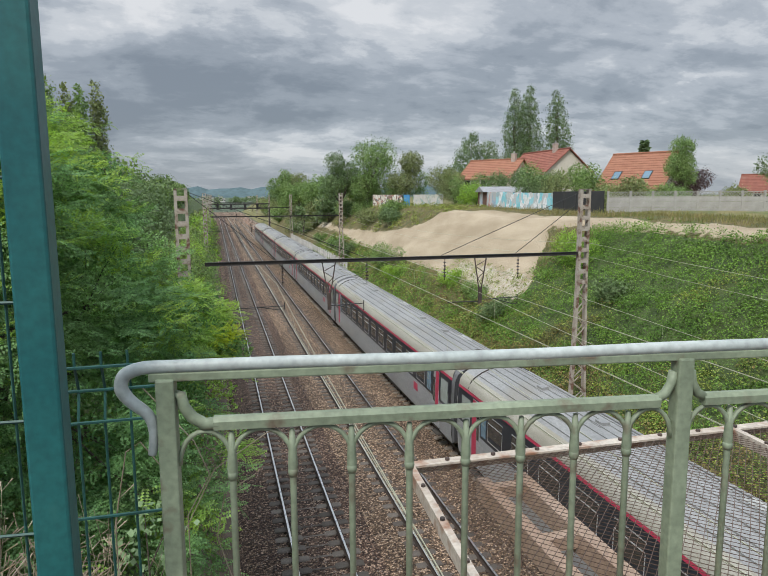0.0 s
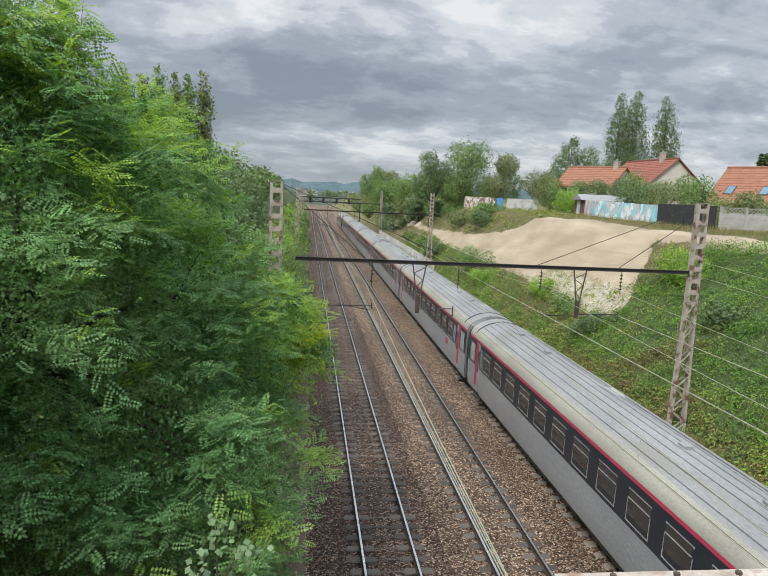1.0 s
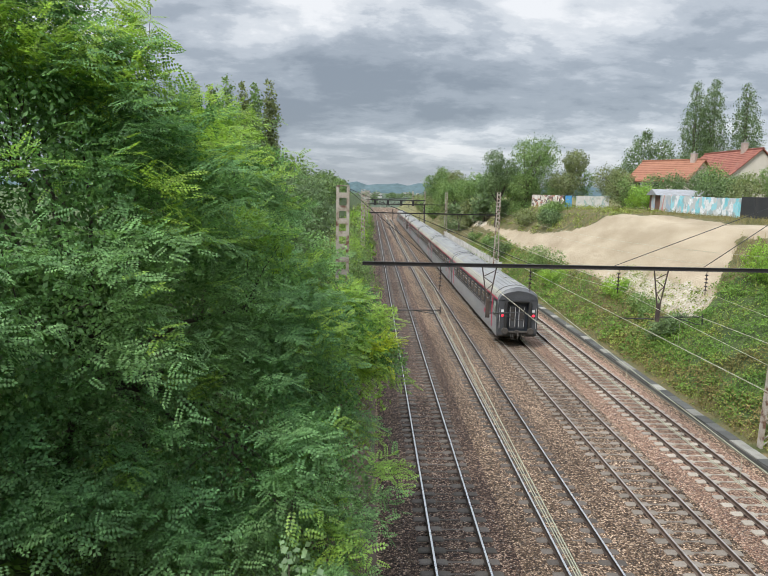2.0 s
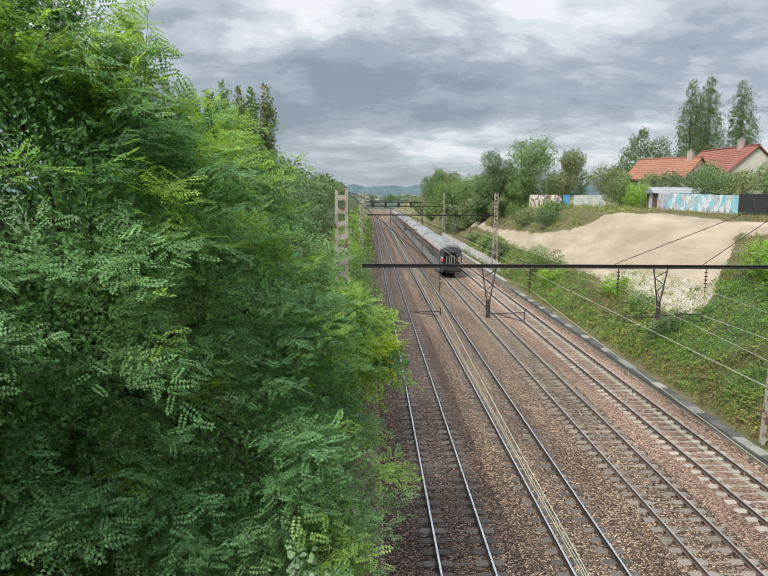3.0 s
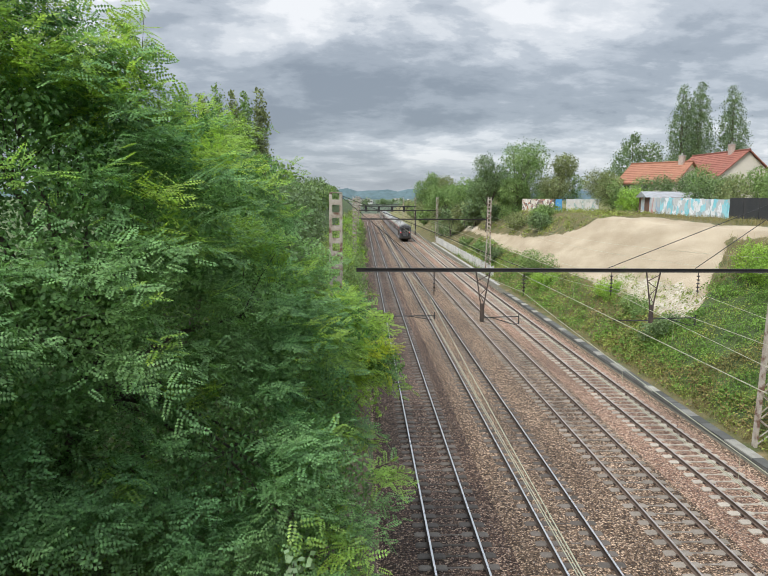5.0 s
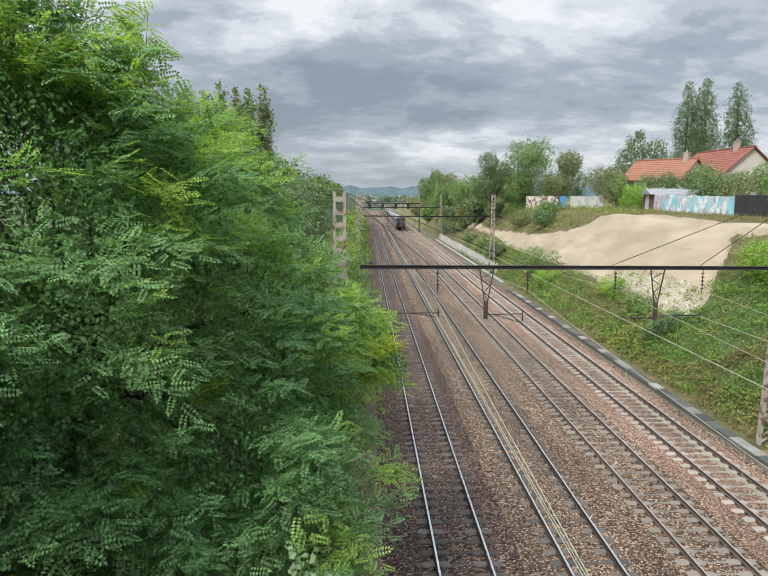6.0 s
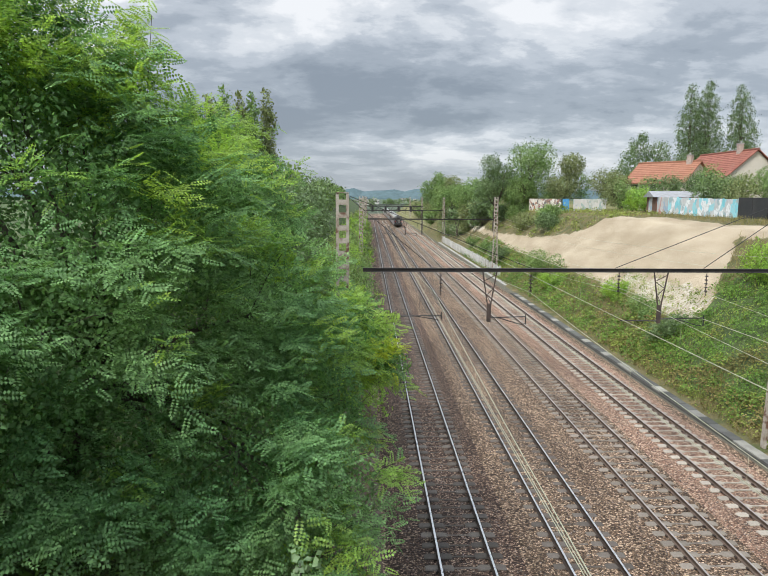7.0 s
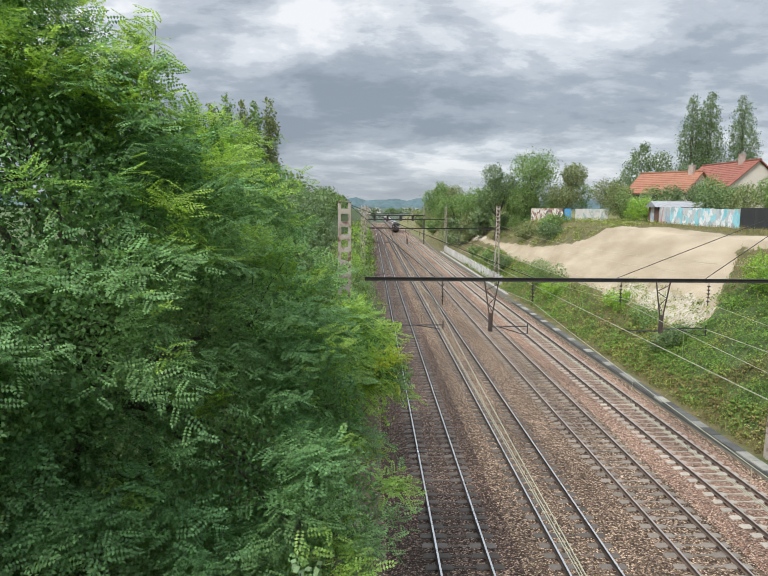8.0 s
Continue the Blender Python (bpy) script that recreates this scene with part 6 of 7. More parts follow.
# ---- planting ----
def build_trees():
    locust_tree((-5.2, 11.5, 5.2), [(-5.5, 11.5, 10.5, 2.5), (-4.75, 11.9, 12.0, 0.8), (-3.75, 12.0, 11.9, 0.45), (-3.6, 12.0, 12.5, 0.36), (-3.5, 12.0, 13.05, 0.28), (-7.2, 11.6, 12.9, 1.7), (-5.9, 11.8, 12.6, 1.4), (-5.2, 12.6, 11.5, 1.2), (-7.2, 13.4, 12.0, 2.0), (-3.9, 12.2, 9.6, 2.1), (-2.4, 14.0, 7.9, 1.8), (-0.85, 14.4, 6.0, 1.0),
                                     (-4.7, 9.9, 8.3, 1.8), (-2.2, 11.8, 5.9, 1.6), (-0.6, 12.8, 5.0, 1.0), (-0.75, 11.5, 4.1, 0.9), (-3.5, 11.2, 5.5, 1.5), (-5.0, 10.0, 6.1, 1.4)],
                "broad locust tree with feathery green compound leaves", 11, 0.17, 0.24, 0.31, tiers=12.0)
    locust_tree((-5.4, 7.6, 7.0), [(-4.9, 8.6, 7.9, 1.1), (-5.7, 8.0, 8.7, 1.3)],
                "low spreading locust tree close to the bridge", 12, 0.12, 0.06, 0.28)
    locust_tree((-6.0, 22.0, 5.0), [(-5.2, 22.3, 11.4, 1.8), (-4.2, 21.4, 10.6, 1.5), (-7.0, 20.5, 11.2, 2.1), (-3.1, 22.0, 11.0, 0.75), (-2.3, 22.0, 11.2, 0.3), (-4.3, 20.4, 8.4, 1.5), (-5.4, 24.4, 9.6, 2.0), (-3.0, 21.6, 9.4, 1.1), (-2.8, 21.0, 7.8, 1.2), (-3.2, 20.4, 6.0, 1.3)],
                "locust tree with yellow-green young shoots beside the mast", 13, 0.15, 0.4, 0.3, tiers=9.0, per_tier=8, template=LEAF_PINNATE_FAR)
    locust_tree((-2.0, 17.5, 1.5), [(-0.9, 17.6, 6.9, 1.0), (0.1, 16.8, 6.4, 0.9), (-0.1, 18.6, 7.1, 0.75), (0.6, 16.0, 6.3, 0.55), (-0.8, 16.4, 4.9, 0.9)],
                "young locust tree with bright yellow-green leaves hanging over the track", 14, 0.07, 1.0, 0.28, yellow=(0.6, 15.9, 6.6, 0.6), tiers=13.0, per_tier=9, spread=0.75)
    r = random.Random(8)
    y = 30.0
    i = 0
    while y < 230:
        hgt = r.uniform(1.6, 2.6)
        x = -2.4 + r.uniform(-0.7, 0.5)
        zg = float(ground_height(np.array([x]), np.array([y]))[0])
        leafy_tree("bush", (x, y, zg), [(x + r.uniform(-1, 1), y + r.uniform(-1.5, 1.5), zg + 1.2 + r.uniform(0, hgt), r.uniform(1.3, 2.0)) for _ in range(4)] + [(x + 1.8, y, zg - 0.5, 1.35), (x + 1.5, y + 2.2, zg - 0.2, 1.2)],
                   700 if y < 80 else 170, 0.16 if y < 80 else 0.36, (M_LEAF_LIGHT, M_LEAF_MID, M_LEAF_OLIVE)[i % 3], "dense green shrub on the railway bank", 100 + i, 0.07, "bushes along the line", "bush", 60)
        x2 = -9.5 + r.uniform(-1.5, 1.5)
        zg = float(ground_height(np.array([x2]), np.array([y]))[0])
        leafy_tree("bank_tree", (x2, y + 2, zg), [(x2 + r.uniform(-1.4, 1.4), y + 2 + r.uniform(-1.6, 1.6), zg + r.uniform(1.5, 4.2) * (1 if y < 60 else 0.95), r.uniform(1.5, 2.2)) for _ in range(5)],
                   500 if y < 80 else 170, 0.22 if y < 80 else 0.4, (M_LEAF_MID, M_LEAF_DARK)[i % 2], "leafy tree at the top of the bank", 200 + i, 0.12, "trees on the bank", "tree", 70)
        y += 5.0 if y < 80 else 9.0
        i += 1
    for k, (x, yy, z) in enumerate(((-4.6, 29.5, 7.6), (-5.2, 34, 8.2), (-4.8, 39, 7.6), (-5.0, 44.5, 7.8), (-5.2, 51, 7.6))):
        leafy_tree("bank_tree", (x, yy, 3.5), ball_blobs(x, yy, z + 0.7, 1.2, 1.6, 6, 650 + k, 1.6), 800, 0.2, M_LEAF_DARK, "dark leafy tree behind the mast", 650 + k, 0.12, "trees on the bank", "tree", 90)
    for k, (x, yy, h) in enumerate(((-19.0, 72, 13.2), (-17.4, 74, 13.0), (-15.8, 73, 13.8), (-14.4, 75, 13.5), (-13.0, 74, 13.3), (-11.6, 76, 14.0), (-20.6, 76, 13.0))):
        leafy_tree("poplar_tree", (x, yy, 8.5), poplar_blobs(x, yy, 8.5, h, 1.2, k), 600, 0.32, M_LEAF_OLIVE if k % 2 else M_LEAF_MID, "slender poplar in a row behind the bank", 300 + k, 0.16, "poplars in a row", "tree", 30)
    for k, (x, yy, h, rad) in enumerate(((64.0, 130, 24.3, 2.9), (67.6, 131, 25.2, 2.8), (74.6, 131, 24.4, 3.0))):
        leafy_tree("poplar_tree", (x, yy, 8.5), poplar_blobs(x, yy, 8.5, h, rad * 1.12, 20 + k), 3900, 0.25, M_LEAF_DARK, "tall dark poplar behind the houses", 320 + k, 0.35, "tall poplars", "tree", 130)
    # broad trees behind the wall and along the far bank
    spec = (("broad_tree", 26.8, 114, 14.6, 4.0, 3.3, 12, 3.0, M_LEAF_MID, "large round broadleaf tree above the wall", 1500, 0.4),
            ("broad_tree", 22.6, 117, 14.5, 2.6, 3.6, 6, 2.2, M_LEAF_DARK, "dark tree with reddish top on the bank", 900, 0.42),
            ("broad_tree", 32.5, 108, 13.2, 1.8, 3.0, 5, 1.9, M_LEAF_OLIVE, "olive green tree above the wall", 900, 0.38),
            ("broad_tree", 25.0, 152, 11.0, 3.0, 2.2, 6, 2.4, M_LEAF_MID, "tree on the far bank", 600, 0.5),
            ("broad_tree", 24.0, 133, 10.6, 2.4, 1.6, 6, 2.0, M_LEAF_MID, "rounded tree on the far bank", 500, 0.4),
            ("broad_tree", 29.6, 126, 10.8, 2.4, 1.6, 6, 2.0, M_LEAF_OLIVE, "olive tree on the far bank", 500, 0.4),
            ("broad_tree", 22.0, 172, 10.4, 3.0, 1.8, 6, 2.3, M_LEAF_MID, "low tree beside the line far off", 500, 0.5),
            ("broad_tree", 40.5, 101, 11.0, 2.4, 1.3, 6, 1.8, M_LEAF_MID, "rounded garden tree behind the wall", 700, 0.34),
            ("broad_tree", 43.0, 106, 11.4, 2.2, 1.5, 6, 1.8, M_LEAF_OLIVE, "garden tree beside the low house", 700, 0.34),
            ("broad_tree", 21.5, 205, 12.5, 3.4, 3.6, 7, 2.8, M_LEAF_MID, "tall tree beside the line far off", 700, 0.6),
            ("broad_tree", 25.5, 215, 12.0, 3.4, 3.6, 7, 2.8, M_LEAF_OLIVE, "tree beside the line far off", 700, 0.6),
            ("broad_tree", 37.5, 96, 11.8, 2.6, 1.8, 6, 1.7, M_LEAF_OLIVE, "light green garden tree", 900, 0.3),
            ("broad_tree", 34.0, 112, 11.4, 2.6, 1.8, 6, 1.9, M_LEAF_MID, "garden tree behind the wall", 700, 0.34),
            ("broad_tree", 48.2, 58.5, 12.2, 1.0, 3.0, 8, 1.4, M_LEAF_MID, "bright green columnar garden tree", 1000, 0.26),
            ("plum_tree", 54.0, 63, 11.6, 2.0, 1.4, 5, 1.5, M_LEAF_PURPLE, "dark purple-leaved plum tree", 700, 0.28),
            ("broad_tree", 58.5, 55, 11.2, 1.6, 2.2, 5, 1.7, M_LEAF_DARK, "dark garden tree behind the fence", 700, 0.28))
    for k, (nm, x, yy, z, rx, rz, n, rad, m, lab, cnt, lf) in enumerate(spec):
        leafy_tree(nm, (x, yy, float(ground_height(np.array([x]), np.array([yy]))[0])), ball_blobs(x, yy, z, rx, rz, n, 500 + k, rad), int(cnt * 1.6), lf * 0.62, m, lab, 400 + k, 0.3, fill=170)
    leafy_tree("broad_tree", (47.0, 112, 8.5), [(44.2, 112, 13.0, 3.2), (49.4, 112, 13.0, 3.4), (45.6, 112, 16.2, 2.7), (49.6, 112, 16.2, 2.5), (46.4, 112, 18.8, 1.8), (49.8, 112, 18.4, 1.6), (46.7, 112, 20.7, 0.9)], 2400, 0.3, M_LEAF_DARK,
               "broad dark twin-topped tree behind the houses", 21, 0.3, fill=90)
    conifer((58.0, 78, 8.5), 9.0, 2.2, M_LEAF_DARK, "small dark conifer behind a house", 22)
    # garden shrubs behind the walls and the sheeted fence
    k = 0
    for x, yy, z, rx, rz, rad, m in ((39.5, 74.5, 11.3, 2.4, 0.9, 1.6, M_LEAF_DARK), (43.0, 80, 12.0, 2.2, 1.1, 1.7, M_LEAF_MID), (37.5, 66.5, 10.4, 1.4, 1.2, 1.4, M_LEAF_OLIVE), (39.6, 60.0, 10.9, 2.2, 1.2, 1.5, M_LEAF_MID),
                                     (38.0, 54.5, 10.2, 1.5, 1.2, 1.3, M_LEAF_OLIVE), (44.0, 56.5, 10.2, 2.0, 0.8, 1.2, M_LEAF_MID), (50.0, 52.5, 10.0, 2.0, 0.8, 1.1, M_LEAF_OLIVE), (56.0, 50.5, 10.2, 2.0, 0.9, 1.2, M_LEAF_MID),
                                     (36.8, 86, 10.0, 1.6, 0.8, 1.3, M_LEAF_LIGHT), (37.0, 91, 11.0, 1.9, 1.2, 1.7, M_LEAF_MID), (40.5, 88.5, 11.4, 2.0, 1.0, 1.7, M_LEAF_DARK), (44.0, 86.5, 11.6, 2.0, 1.0, 1.6, M_LEAF_DARK), (64.0, 48, 11.4, 1.2, 1.8, 1.4, M_LEAF_DARK), (47.0, 76.0, 12.0, 2.4, 1.2, 1.6, M_LEAF_MID)):
        zg = float(ground_height(np.array([x]), np.array([yy]))[0])
        leafy_tree("garden_shrub", (x, yy, zg), ball_blobs(x, yy, z, rx, rz, 6, 700 + k, rad), 620, 0.2, m, "dense garden shrub behind the fence", 600 + k, 0.08, "garden shrubs", "bush", 90)
        k += 1
    # shrubs on the bank
    for x, yy, dz, rx, rad, m, n in ((23.6, 37.5, 1.3, 1.3, 1.05, M_LEAF_LIGHT, 1300), (19.4, 71.5, 1.3, 1.5, 1.1, M_LEAF_MID, 1000), (18.7, 66.0, 0.8, 0.9, 0.8, M_LEAF_LIGHT, 700), (18.8, 92, 1.2, 1.3, 1.2, M_LEAF_DARK, 600), (24.6, 88, 1.0, 1.2, 1.1, M_LEAF_DARK, 700),
                                     (19.6, 45.5, 0.5, 1.0, 0.65, M_LEAF_MID, 700), (20.2, 52, 0.4, 0.8, 0.6, M_LEAF_LIGHT, 600), (18.9, 40, 0.5, 0.9, 0.7, M_LEAF_DARK, 700), (22.2, 31.0, 0.5, 1.1, 0.7, M_LEAF_DARK, 700), (19.6, 105, 0.4, 1.2, 0.7, M_LEAF_MID, 400), (19.4, 118, 0.4, 1.2, 0.7, M_LEAF_MID, 400),
                                     (24.5, 98, 1.0, 2.0, 1.2, M_LEAF_OLIVE, 600), (26.0, 92, 0.9, 1.5, 1.0, M_LEAF_MID, 600)):
        zg = float(ground_height(np.array([x]), np.array([yy]))[0])
        leafy_tree("bank_shrub", (x, yy, zg), ball_blobs(x, yy, zg + dz, rx, 0.5, 6, 800 + k, rad), int(n * 0.75), 0.15 if yy < 80 else 0.24, m, "green shrub growing on the cutting slope", 800 + k, 0.05, "shrubs on the slope", "bush", 50)
        k += 1
    rr = random.Random(76)
    for i in range(18):
        yy = 113 + i * 3.6
        x = rr.uniform(18.8, 21.2) if i % 3 and yy > 138 else rr.uniform(24.5, 28.0)
        zg = float(ground_height(np.array([x]), np.array([yy]))[0])
        leafy_tree("bank_shrub", (x, yy, zg), ball_blobs(x, yy, zg + 0.9, 1.5, 0.6, 6, 860 + i, 1.25), 300, 0.26, (M_LEAF_MID, M_LEAF_OLIVE, M_LEAF_DARK)[i % 3], "green shrub growing on the cutting slope", 860 + i, 0.05, "shrubs on the slope", "bush", 40)
    rr = random.Random(77)
    for i in range(26):
        yy = 124 + i * 6.5
        x = rr.uniform(19.5, 30)
        zg = float(ground_height(np.array([x]), np.array([yy]))[0])
        leafy_tree("bank_tree", (x, yy, zg), ball_blobs(x, yy, zg + 2.6, 2.2, 1.6, 6, 900 + i, 2.0), 240, 0.46, (M_LEAF_MID, M_LEAF_DARK, M_LEAF_OLIVE)[i % 3], "tree on the far bank beside the line", 900 + i, 0.15, "trees on the far bank", "tree", 60)


def scatter(name, label, category, mat, x, y, size, seed, lift=0.03, upright=0.0, template=LEAF_SIMPLE):
    r = np.random.RandomState(seed)
    n = len(x)
    z = ground_height(x, y)
    e = 0.2
    nx = -(ground_height(x + e, y) - ground_height(x - e, y)) / (2 * e)
    ny = -(ground_height(x, y + e) - ground_height(x, y - e)) / (2 * e)
    nor = np.stack([nx, ny, np.ones(n)], -1)
    nor /= np.linalg.norm(nor, axis=1, keepdims=True)
    d = r.normal(size=(n, 3))
    d = d - (d * nor).sum(1, keepdims=True) * nor * (1 - 0.4)
    d = d * (1 - upright) + np.array([0, 0, 1.0]) * upright * 1.6 + nor * 0.15
    u, v, w = frames_from(d, nor + r.normal(size=(n, 3)) * 0.45)
    pos = np.stack([x, y, z], -1) + nor * (lift * r.uniform(0.0, 1.0, n) ** 1.5)[:, None]
    vv, ff = place_leaves(template, pos, u, v, w, size * r.uniform(0.6, 1.3, n))
    tagged(new(name, from_arrays(name, vv, ff, mat)), label, category, kind="stuff")


def mounds(name, label, category, mat, cx, cy, rad, per, leaf, seed):
    """Low leafy mounds on the slope: leaves on the upper skin of each, shaded underneath."""
    r = np.random.RandomState(seed)
    n = len(cx)
    c = np.stack([cx, cy, ground_height(cx, cy) - 0.05], -1)
    rr = r.uniform(0.6, 1.3, n) * rad
    hh = rr * r.uniform(0.65, 1.25, n)
    i = np.repeat(np.arange(n), per)
    d = r.normal(size=(n * per, 3)) + np.array([-0.25, 0, 0.55])
    d /= np.linalg.norm(d, axis=1, keepdims=True)
    d[:, 2] = np.abs(d[:, 2])
    k = r.uniform(0.75, 1.12, n * per)
    pos = c[i] + d * np.stack([rr[i], rr[i], hh[i]], -1) * k[:, None]
    u, v, w = frames_from(d * np.array([1, 1, 0.1]) + r.normal(size=d.shape) * 0.5 + np.array([0, 0, -0.25]), d + np.array([0, 0, 0.5]) + r.normal(size=d.shape) * 0.3)
    vv, ff = place_leaves(LEAF_SIMPLE, pos, u, v, w, leaf * r.uniform(0.6, 1.35, n * per))
    tagged(new(name, from_arrays(name, vv, ff, mat)), label, category, kind="stuff")


def build_ground_cover():
    r = np.random.RandomState(71)
    # brambles: low mounds in tiers, in three tones that run in drifts
    n = 2600
    x, y = r.uniform(17.9, 27.0, n), r.uniform(12, 44, n)
    keep = (y + wave_noise(x, y, 8, 6.0) * 1.2 < 41.5) & ~chalk_at(x, y)
    tone = wave_noise(x, y, 91, 5.5) + r.normal(0, 0.25, n) - np.clip((x - 18.6) * 0.2, 0, 1.0)
    for sel, m, nm, lab in ((tone < 0.0, M_IVY, "bramble_cover", "thick bramble and ivy leaves covering the slope"), ((tone >= 0.0) & (tone < 0.5), M_IVY_OLIVE, "bramble_cover", "yellow-green bramble leaves covering the slope"),
                            ((tone >= 0.5), M_DRY_LEAF, "bramble_cover", "browned bramble and dead stalks on the slope")):
        mounds(nm, lab, "brambles", m, x[keep & sel], y[keep & sel], 0.55, 44, 0.11, 72)
    n = 420
    x, y = r.uniform(16.8, 18.3, n), r.uniform(12, 46, n)
    mounds("bank_scrub", "straw-coloured dry grass along the foot of the bank", "scrub", M_DRY_LEAF, x[::2], y[::2], 0.42, 40, 0.13, 82)
    mounds("bank_scrub", "olive weeds along the foot of the bank", "scrub", M_IVY_OLIVE, x[1::2], y[1::2], 0.4, 36, 0.12, 83)
    n = 1500
    x, y = r.uniform(17.2, 21.4, n), 40 + 75 * r.uniform(0, 1, n) ** 1.3
    keep = ~sand_at(x, y) & ~chalk_at(x, y)
    tone = wave_noise(x, y, 92, 5.0) + r.normal(0, 0.3, n)
    for sel, m, lab in ((tone < 0.1, M_IVY, "green scrub on the foot of the bank"), ((tone >= 0.1) & (tone < 0.7), M_IVY_OLIVE, "yellow-green scrub on the foot of the bank"), (tone >= 0.7, M_DRY_LEAF, "brown withered scrub on the foot of the bank")):
        mounds("bank_scrub", lab, "scrub", m, x[keep & sel], y[keep & sel], 0.6, 24, 0.17, 79)
    n = 900
    x, y = r.uniform(22.5, 33.5, n), r.uniform(72, 125, n)
    keep = ~sand_at(x, y) & (wave_noise(x, y, 95, 7.0) > -0.1)
    mounds("upper_scrub", "olive scrub and weeds above the sand", "scrub", M_IVY_OLIVE, x[keep], y[keep], 0.55, 18, 0.22, 80)
    n = 260
    x, y = r.uniform(19.9, 22.4, n), r.uniform(40.5, 56, n)
    mounds("chalk_weeds", "tufts of weeds on the pale rubble", "weeds", M_IVY_OLIVE, x, y, 0.3, 14, 0.13, 81)
    n = 26000
    x, y = r.uniform(16.5, 34, n), np.abs(r.normal(0, 1, n)) * 38 + 14
    keep = ~sand_at(x, y) & ~chalk_at(x, y) & (y < 130) & ((y > 39) | (x < 19.4) | (x > 29.0))
    blade = (np.array([(0, 0.03, 0), (0, -0.03, 0), (0.6, -0.02, 0.02), (1, 0.02, 0.08)], float), np.array([(3, 2, 1, 0)]))
    scatter("bank_grass", "dry and green grass tufts on the slope", "grass", M_BLADE, x[keep], y[keep], 0.42, 73, 0.02, 0.6, blade)
    n = 16000
    x, y = r.uniform(16.7, 19.5, n), r.uniform(16, 120, n)
    keep = ~sand_at(x, y) & (wave_noise(x, y, 15, 3.0) > -0.05)
    scatter("low_scrub", "low green scrub leaves on the slope", "scrub", M_IVY, x[keep], y[keep], 0.15, 74, 0.5)
    n = 16000
    x, y = r.uniform(-9, -0.7, n), r.uniform(7.5, 32, n)
    scatter("bank_undergrowth", "ivy and undergrowth leaves below the trees", "undergrowth", M_IVY, x, y, 0.16, 75, 0.35)
    n = 15000
    x, y = r.uniform(-8, -0.5, n), r.uniform(3.0, 8.0, n)
    scatter("near_undergrowth", "low weeds and ivy on the bank by the abutment", "undergrowth", M_IVY, x, y, 0.085, 77, 0.3)
    n = 7000
    x, y = r.uniform(-7, -0.5, n), r.uniform(3.0, 8.0, n)
    scatter("near_grass", "long grass on the bank by the abutment", "grass", M_BLADE, x, y, 0.34, 78, 0.02, 0.6, blade)
    n = 5000
    x, y = r.uniform(-1.6, 0.2, n), r.uniform(3.5, 60, n)
    scatter("verge_weeds", "weeds along the foot of the bank", "weeds", M_BLADE, x, y, 0.3, 76, 0.05, 0.55, blade)


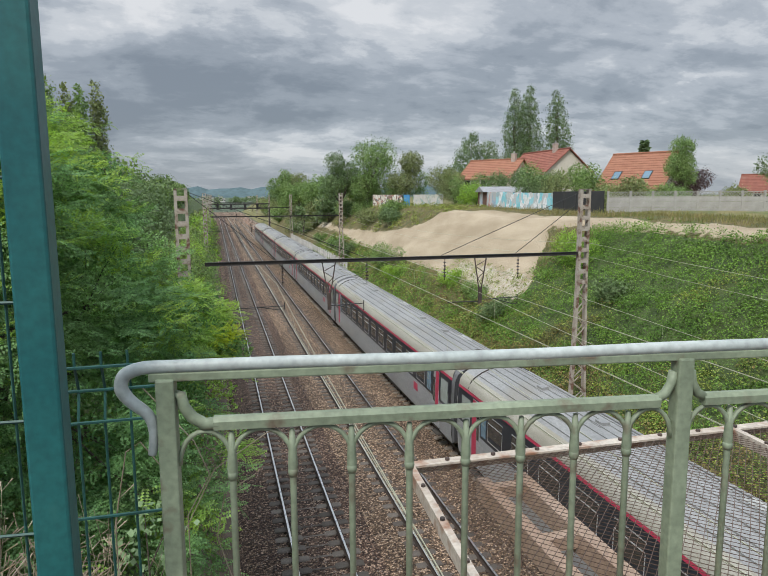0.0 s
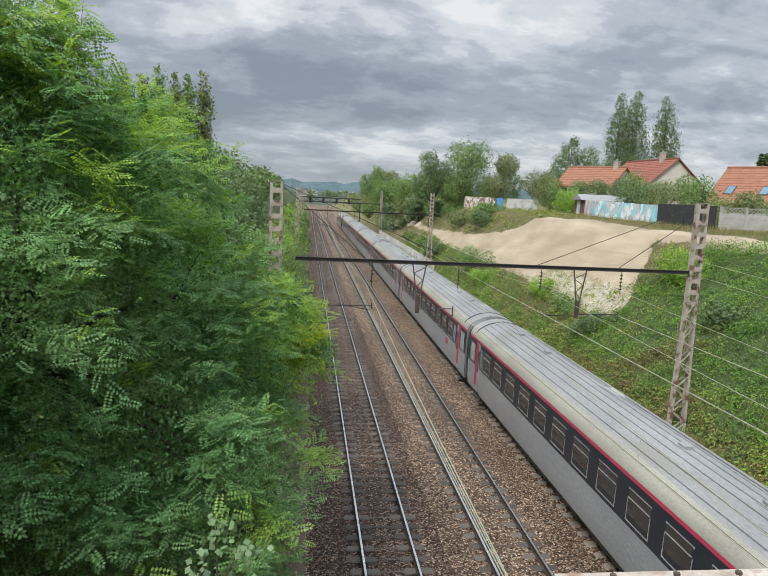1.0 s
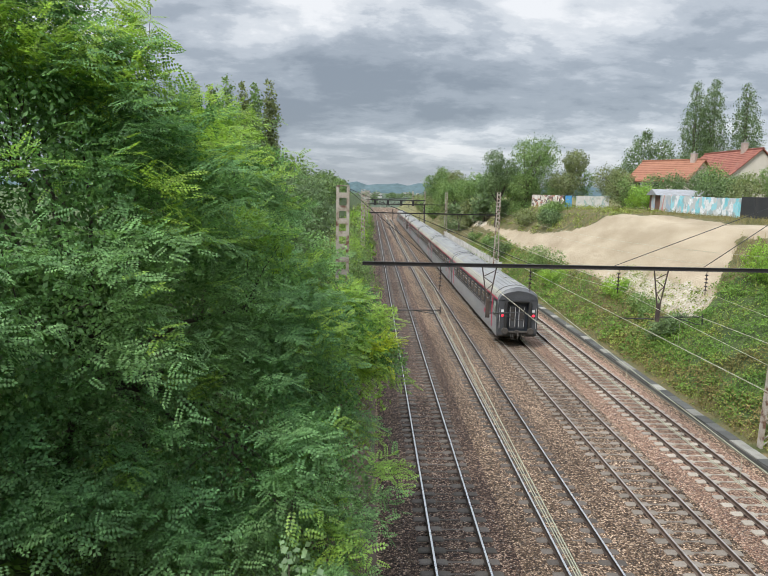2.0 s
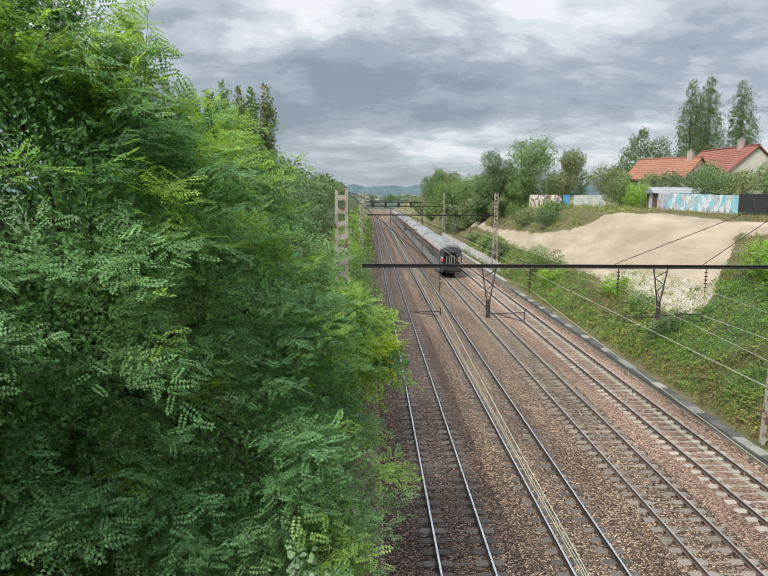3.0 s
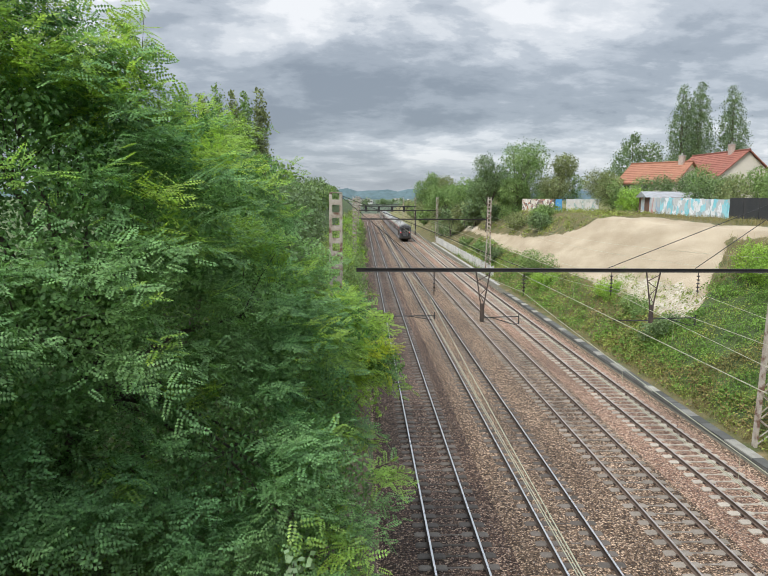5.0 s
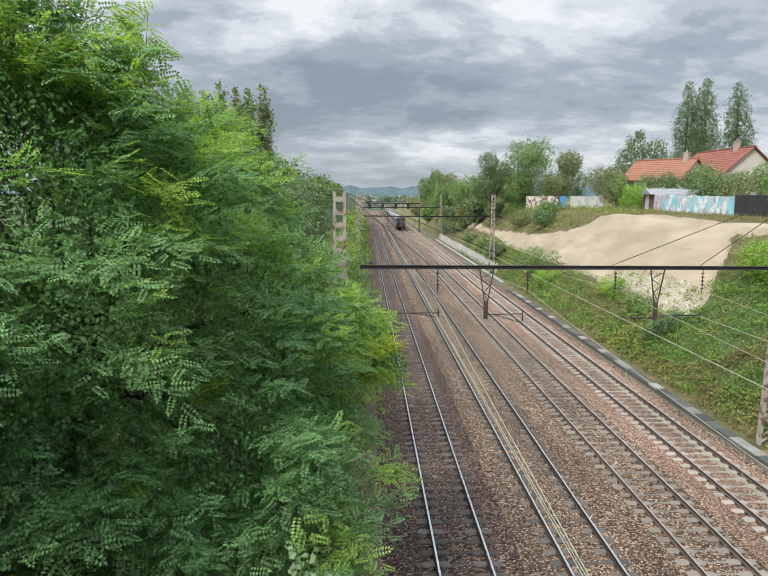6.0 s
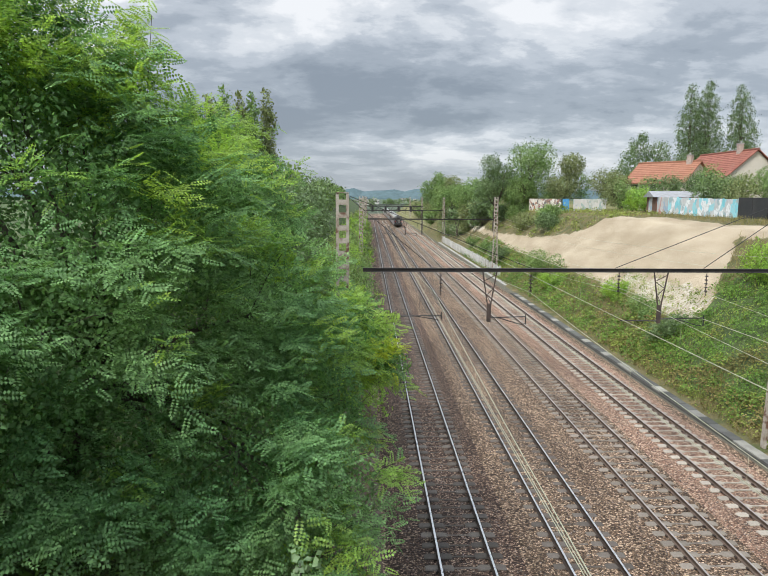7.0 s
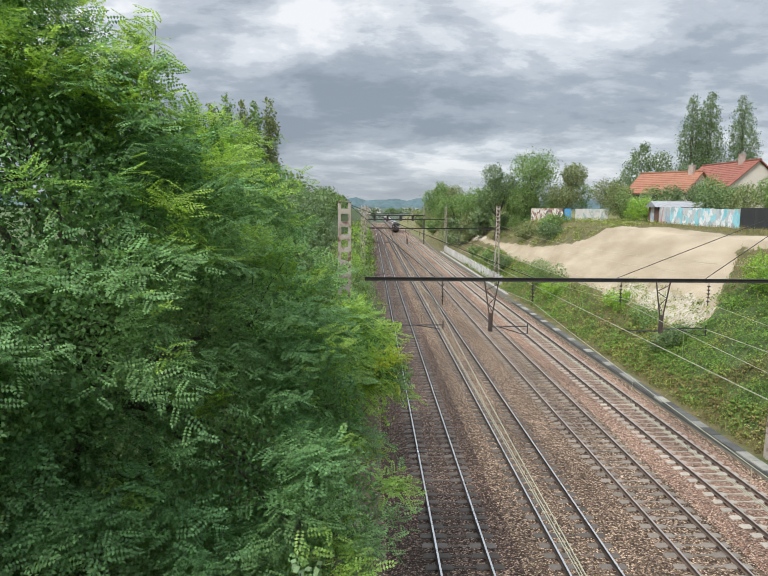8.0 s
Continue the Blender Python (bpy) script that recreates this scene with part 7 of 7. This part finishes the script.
def build_near_plants():
    # pale shrub on the cone of the abutment
    r = np.random.RandomState(44)
    sx, sy = -0.67, 7.2
    zg = float(ground_height(np.array([sx]), np.array([sy]))[0])
    t = thing("sycamore_sapling", "slender sycamore sapling with pale lobed leaves by the abutment", "shrub", at=pose(sx, sy, zg))
    h = 6.55 - zg
    tips = [(0.0, 0.0, h), (0.30, -0.05, h - 0.2), (-0.22, 0.05, h - 0.5), (0.22, 0.1, h - 0.75), (-0.05, -0.1, h - 0.9)]
    g = Geo().tube([(0, 0, -0.3), (0.06, 0, h * 0.5), (0.0, 0, h)], [0.03, 0.022, 0.006], 6)
    for a in tips[1:]:
        g.tube([(0.03, 0, a[2] - 0.55), (a[0] * 0.7, a[1] * 0.7, a[2] - 0.15), a], [0.012, 0.008, 0.004], 5)
    part("stem", g, M_BARK, t)
    n = 26 * len(tips)
    pos = np.repeat(np.array(tips), 26, 0) + r.normal(size=(n, 3)) * np.array([0.085, 0.085, 0.13]) - np.array([0, 0, 0.06])
    lobed = (np.array([(0, 0, 0), (0.12, 0.36, 0.02), (0.36, 0.33, 0), (0.58, 0.5, -0.03), (0.68, 0.28, 0), (1, 0, -0.06), (0.68, -0.28, 0), (0.58, -0.5, -0.03), (0.36, -0.33, 0), (0.12, -0.36, 0.02)], float),
             np.array([(0, 2, 1, 1), (0, 4, 3, 2), (0, 6, 5, 4), (0, 8, 7, 6), (0, 9, 8, 8)][1:4]))
    u, v, w = frames_from(r.normal(size=(n, 3)) + np.array([0, -0.3, -0.5]), np.array([0, -0.6, 1.0]) + r.normal(size=(n, 3)) * 0.4)
    vv, ff = place_leaves(lobed, pos, u, v, w, r.uniform(0.06, 0.105, n))
    tagged(part("leaves", from_arrays("leaves", vv, ff, M_LEAF_PALE), M_LEAF_PALE, t), kind="stuff")
    # dry weeds beyond the fence
    g = Geo()
    q = random.Random(6)
    for i in range(420):
        x, y = q.uniform(-1.4, -0.12), q.uniform(1.1, 2.2)
        z = 8.15
        h = q.uniform(0.35, 0.95)
        a, b = q.uniform(-0.18, 0.18), q.uniform(-0.12, 0.12)
        g.tube([(x, y, z - 0.4), (x + a * 0.4, y + b * 0.4, z + h * 0.6), (x + a, y + b, z + h)], [0.0016, 0.0013, 0.0008], 4)
        for k in range(9):
            u = q.uniform(0.55, 1.0)
            p = Vector((x + a * u, y + b * u, z + h * u))
            e = p + Vector((q.uniform(-0.07, 0.07), q.uniform(-0.07, 0.07), q.uniform(0.0, 0.06)))
            g.tube([p, e], [0.0008, 0.0028], 4)
    w = new("dry_weeds", g.mesh("dry_weeds", M_DRYWEED))
    tagged(w, "dry brown weed stalks behind the mesh fence", "weeds", kind="stuff")
    # bent grass stalks caught in the railing
    g = Geo()
    for x0, z0, pts in ((0.2, 9.5, [(0, 0), (0.05, 0.09), (0.02, 0.17), (-0.08, 0.3)]), (0.16, 9.4, [(0, 0), (0.1, 0.2), (0.26, 0.3)]), (0.05, 9.5, [(0, 0), (0.03, 0.16), (0.06, 0.18), (0.1, 0.12)]), (0.3, 9.3, [(0, 0), (-0.04, 0.14), (-0.02, 0.24), (0.05, 0.28)])):
        g.tube([(x0 + a, 0.98, z0 + b) for a, b in [(0, -0.7)] + pts], 0.0013, 4)
    tagged(new("bent_grass_stalks", g.mesh("bent_grass_stalks", M_DRYWEED)), "bleached grass stalks grown through the railing", "grass", kind="stuff")


def build_distance():
    xs = np.linspace(-2600, 2600, 90)
    h = 50 + 16 * wave_noise(xs, xs * 0, 5, 900) + 10 * wave_noise(xs, xs * 0, 6, 160) + 2.5 * wave_noise(xs, xs * 0, 7, 30)
    v = [(x, 3600 + 0.02 * abs(x), -8) for x in xs] + [(x, 3750, max(20, z)) for x, z in zip(xs, h)] + [(x, 4300, max(15, z - 30)) for x, z in zip(xs, h)]
    n = len(xs)
    f = [(r * n + i, r * n + i + 1, (r + 1) * n + i + 1, (r + 1) * n + i) for r in range(2) for i in range(n - 1)]
    tagged(new("backdrop_hill", Geo().add(v, f).mesh("backdrop_hill", M_HILL)), "long wooded hill on the horizon, haze painted into its colour", "hill", kind="structure")
    r = random.Random(31)
    for i in range(14):
        x, y = r.uniform(-20, 130), r.uniform(900, 1500)
        b = thing("distant_building", "pale distant building in the haze", "building", "distant buildings", at=pose(x, y, -0.6))
        w, h = r.uniform(5, 12), r.uniform(4, 9)
        part("wall", Geo().box(-w / 2, w / 2, -5, 5, 0, h), M_CONCRETE_PALE, b)
        part("roof", Geo().box(-w / 2 - 0.4, w / 2 + 0.4, -5.4, 5.4, h, h + 0.5), M_CONCRETE, b)
        for k in range(3):
            part("window", Geo().box(-w / 2 + 1 + k * w / 3, -w / 2 + 2.6 + k * w / 3, -5.05, -4.95, h * 0.45, h * 0.7), M_GLASS, b)
    for i in range(46):
        x, y = r.uniform(-90, 160), r.uniform(330, 900)
        if -8 < x < 26 and y < 420:
            x += 40
        leafy_tree("distant_tree", (x, y, 0), ball_blobs(x, y, 5.5, 3.5, 2.0, 5, 1000 + i, 3.0), 70, 0.95, M_LEAF_DARK, "distant dark tree beyond the cutting", 1000 + i, 0.3, "distant trees", "tree", 15)


build_ground()
build_beds()
build_bridge()
build_low_wall()
build_distance()
build_plateau()
for py in PORTALS:
    build_portal(py, py > 100)
build_gantry()
build_wires()
build_train()
build_railing()
build_fence()
build_screen()
build_trees()
build_ground_cover()
build_near_plants()
loose_stones()
build_trough()
build_tracks()


def motions():
    times = [0, 1 / 30] + [0.5 * k for k in range(1, 16)] + [8 - 1 / 30, 8]
    for k, coach in enumerate(COACHES):
        walk(coach, [(t, pose(TRACKS[2], TAIL_Y0 + SPEED * round(t * FPS) / FPS + COACH_LEN * k, 0)) for t in times])


motions()
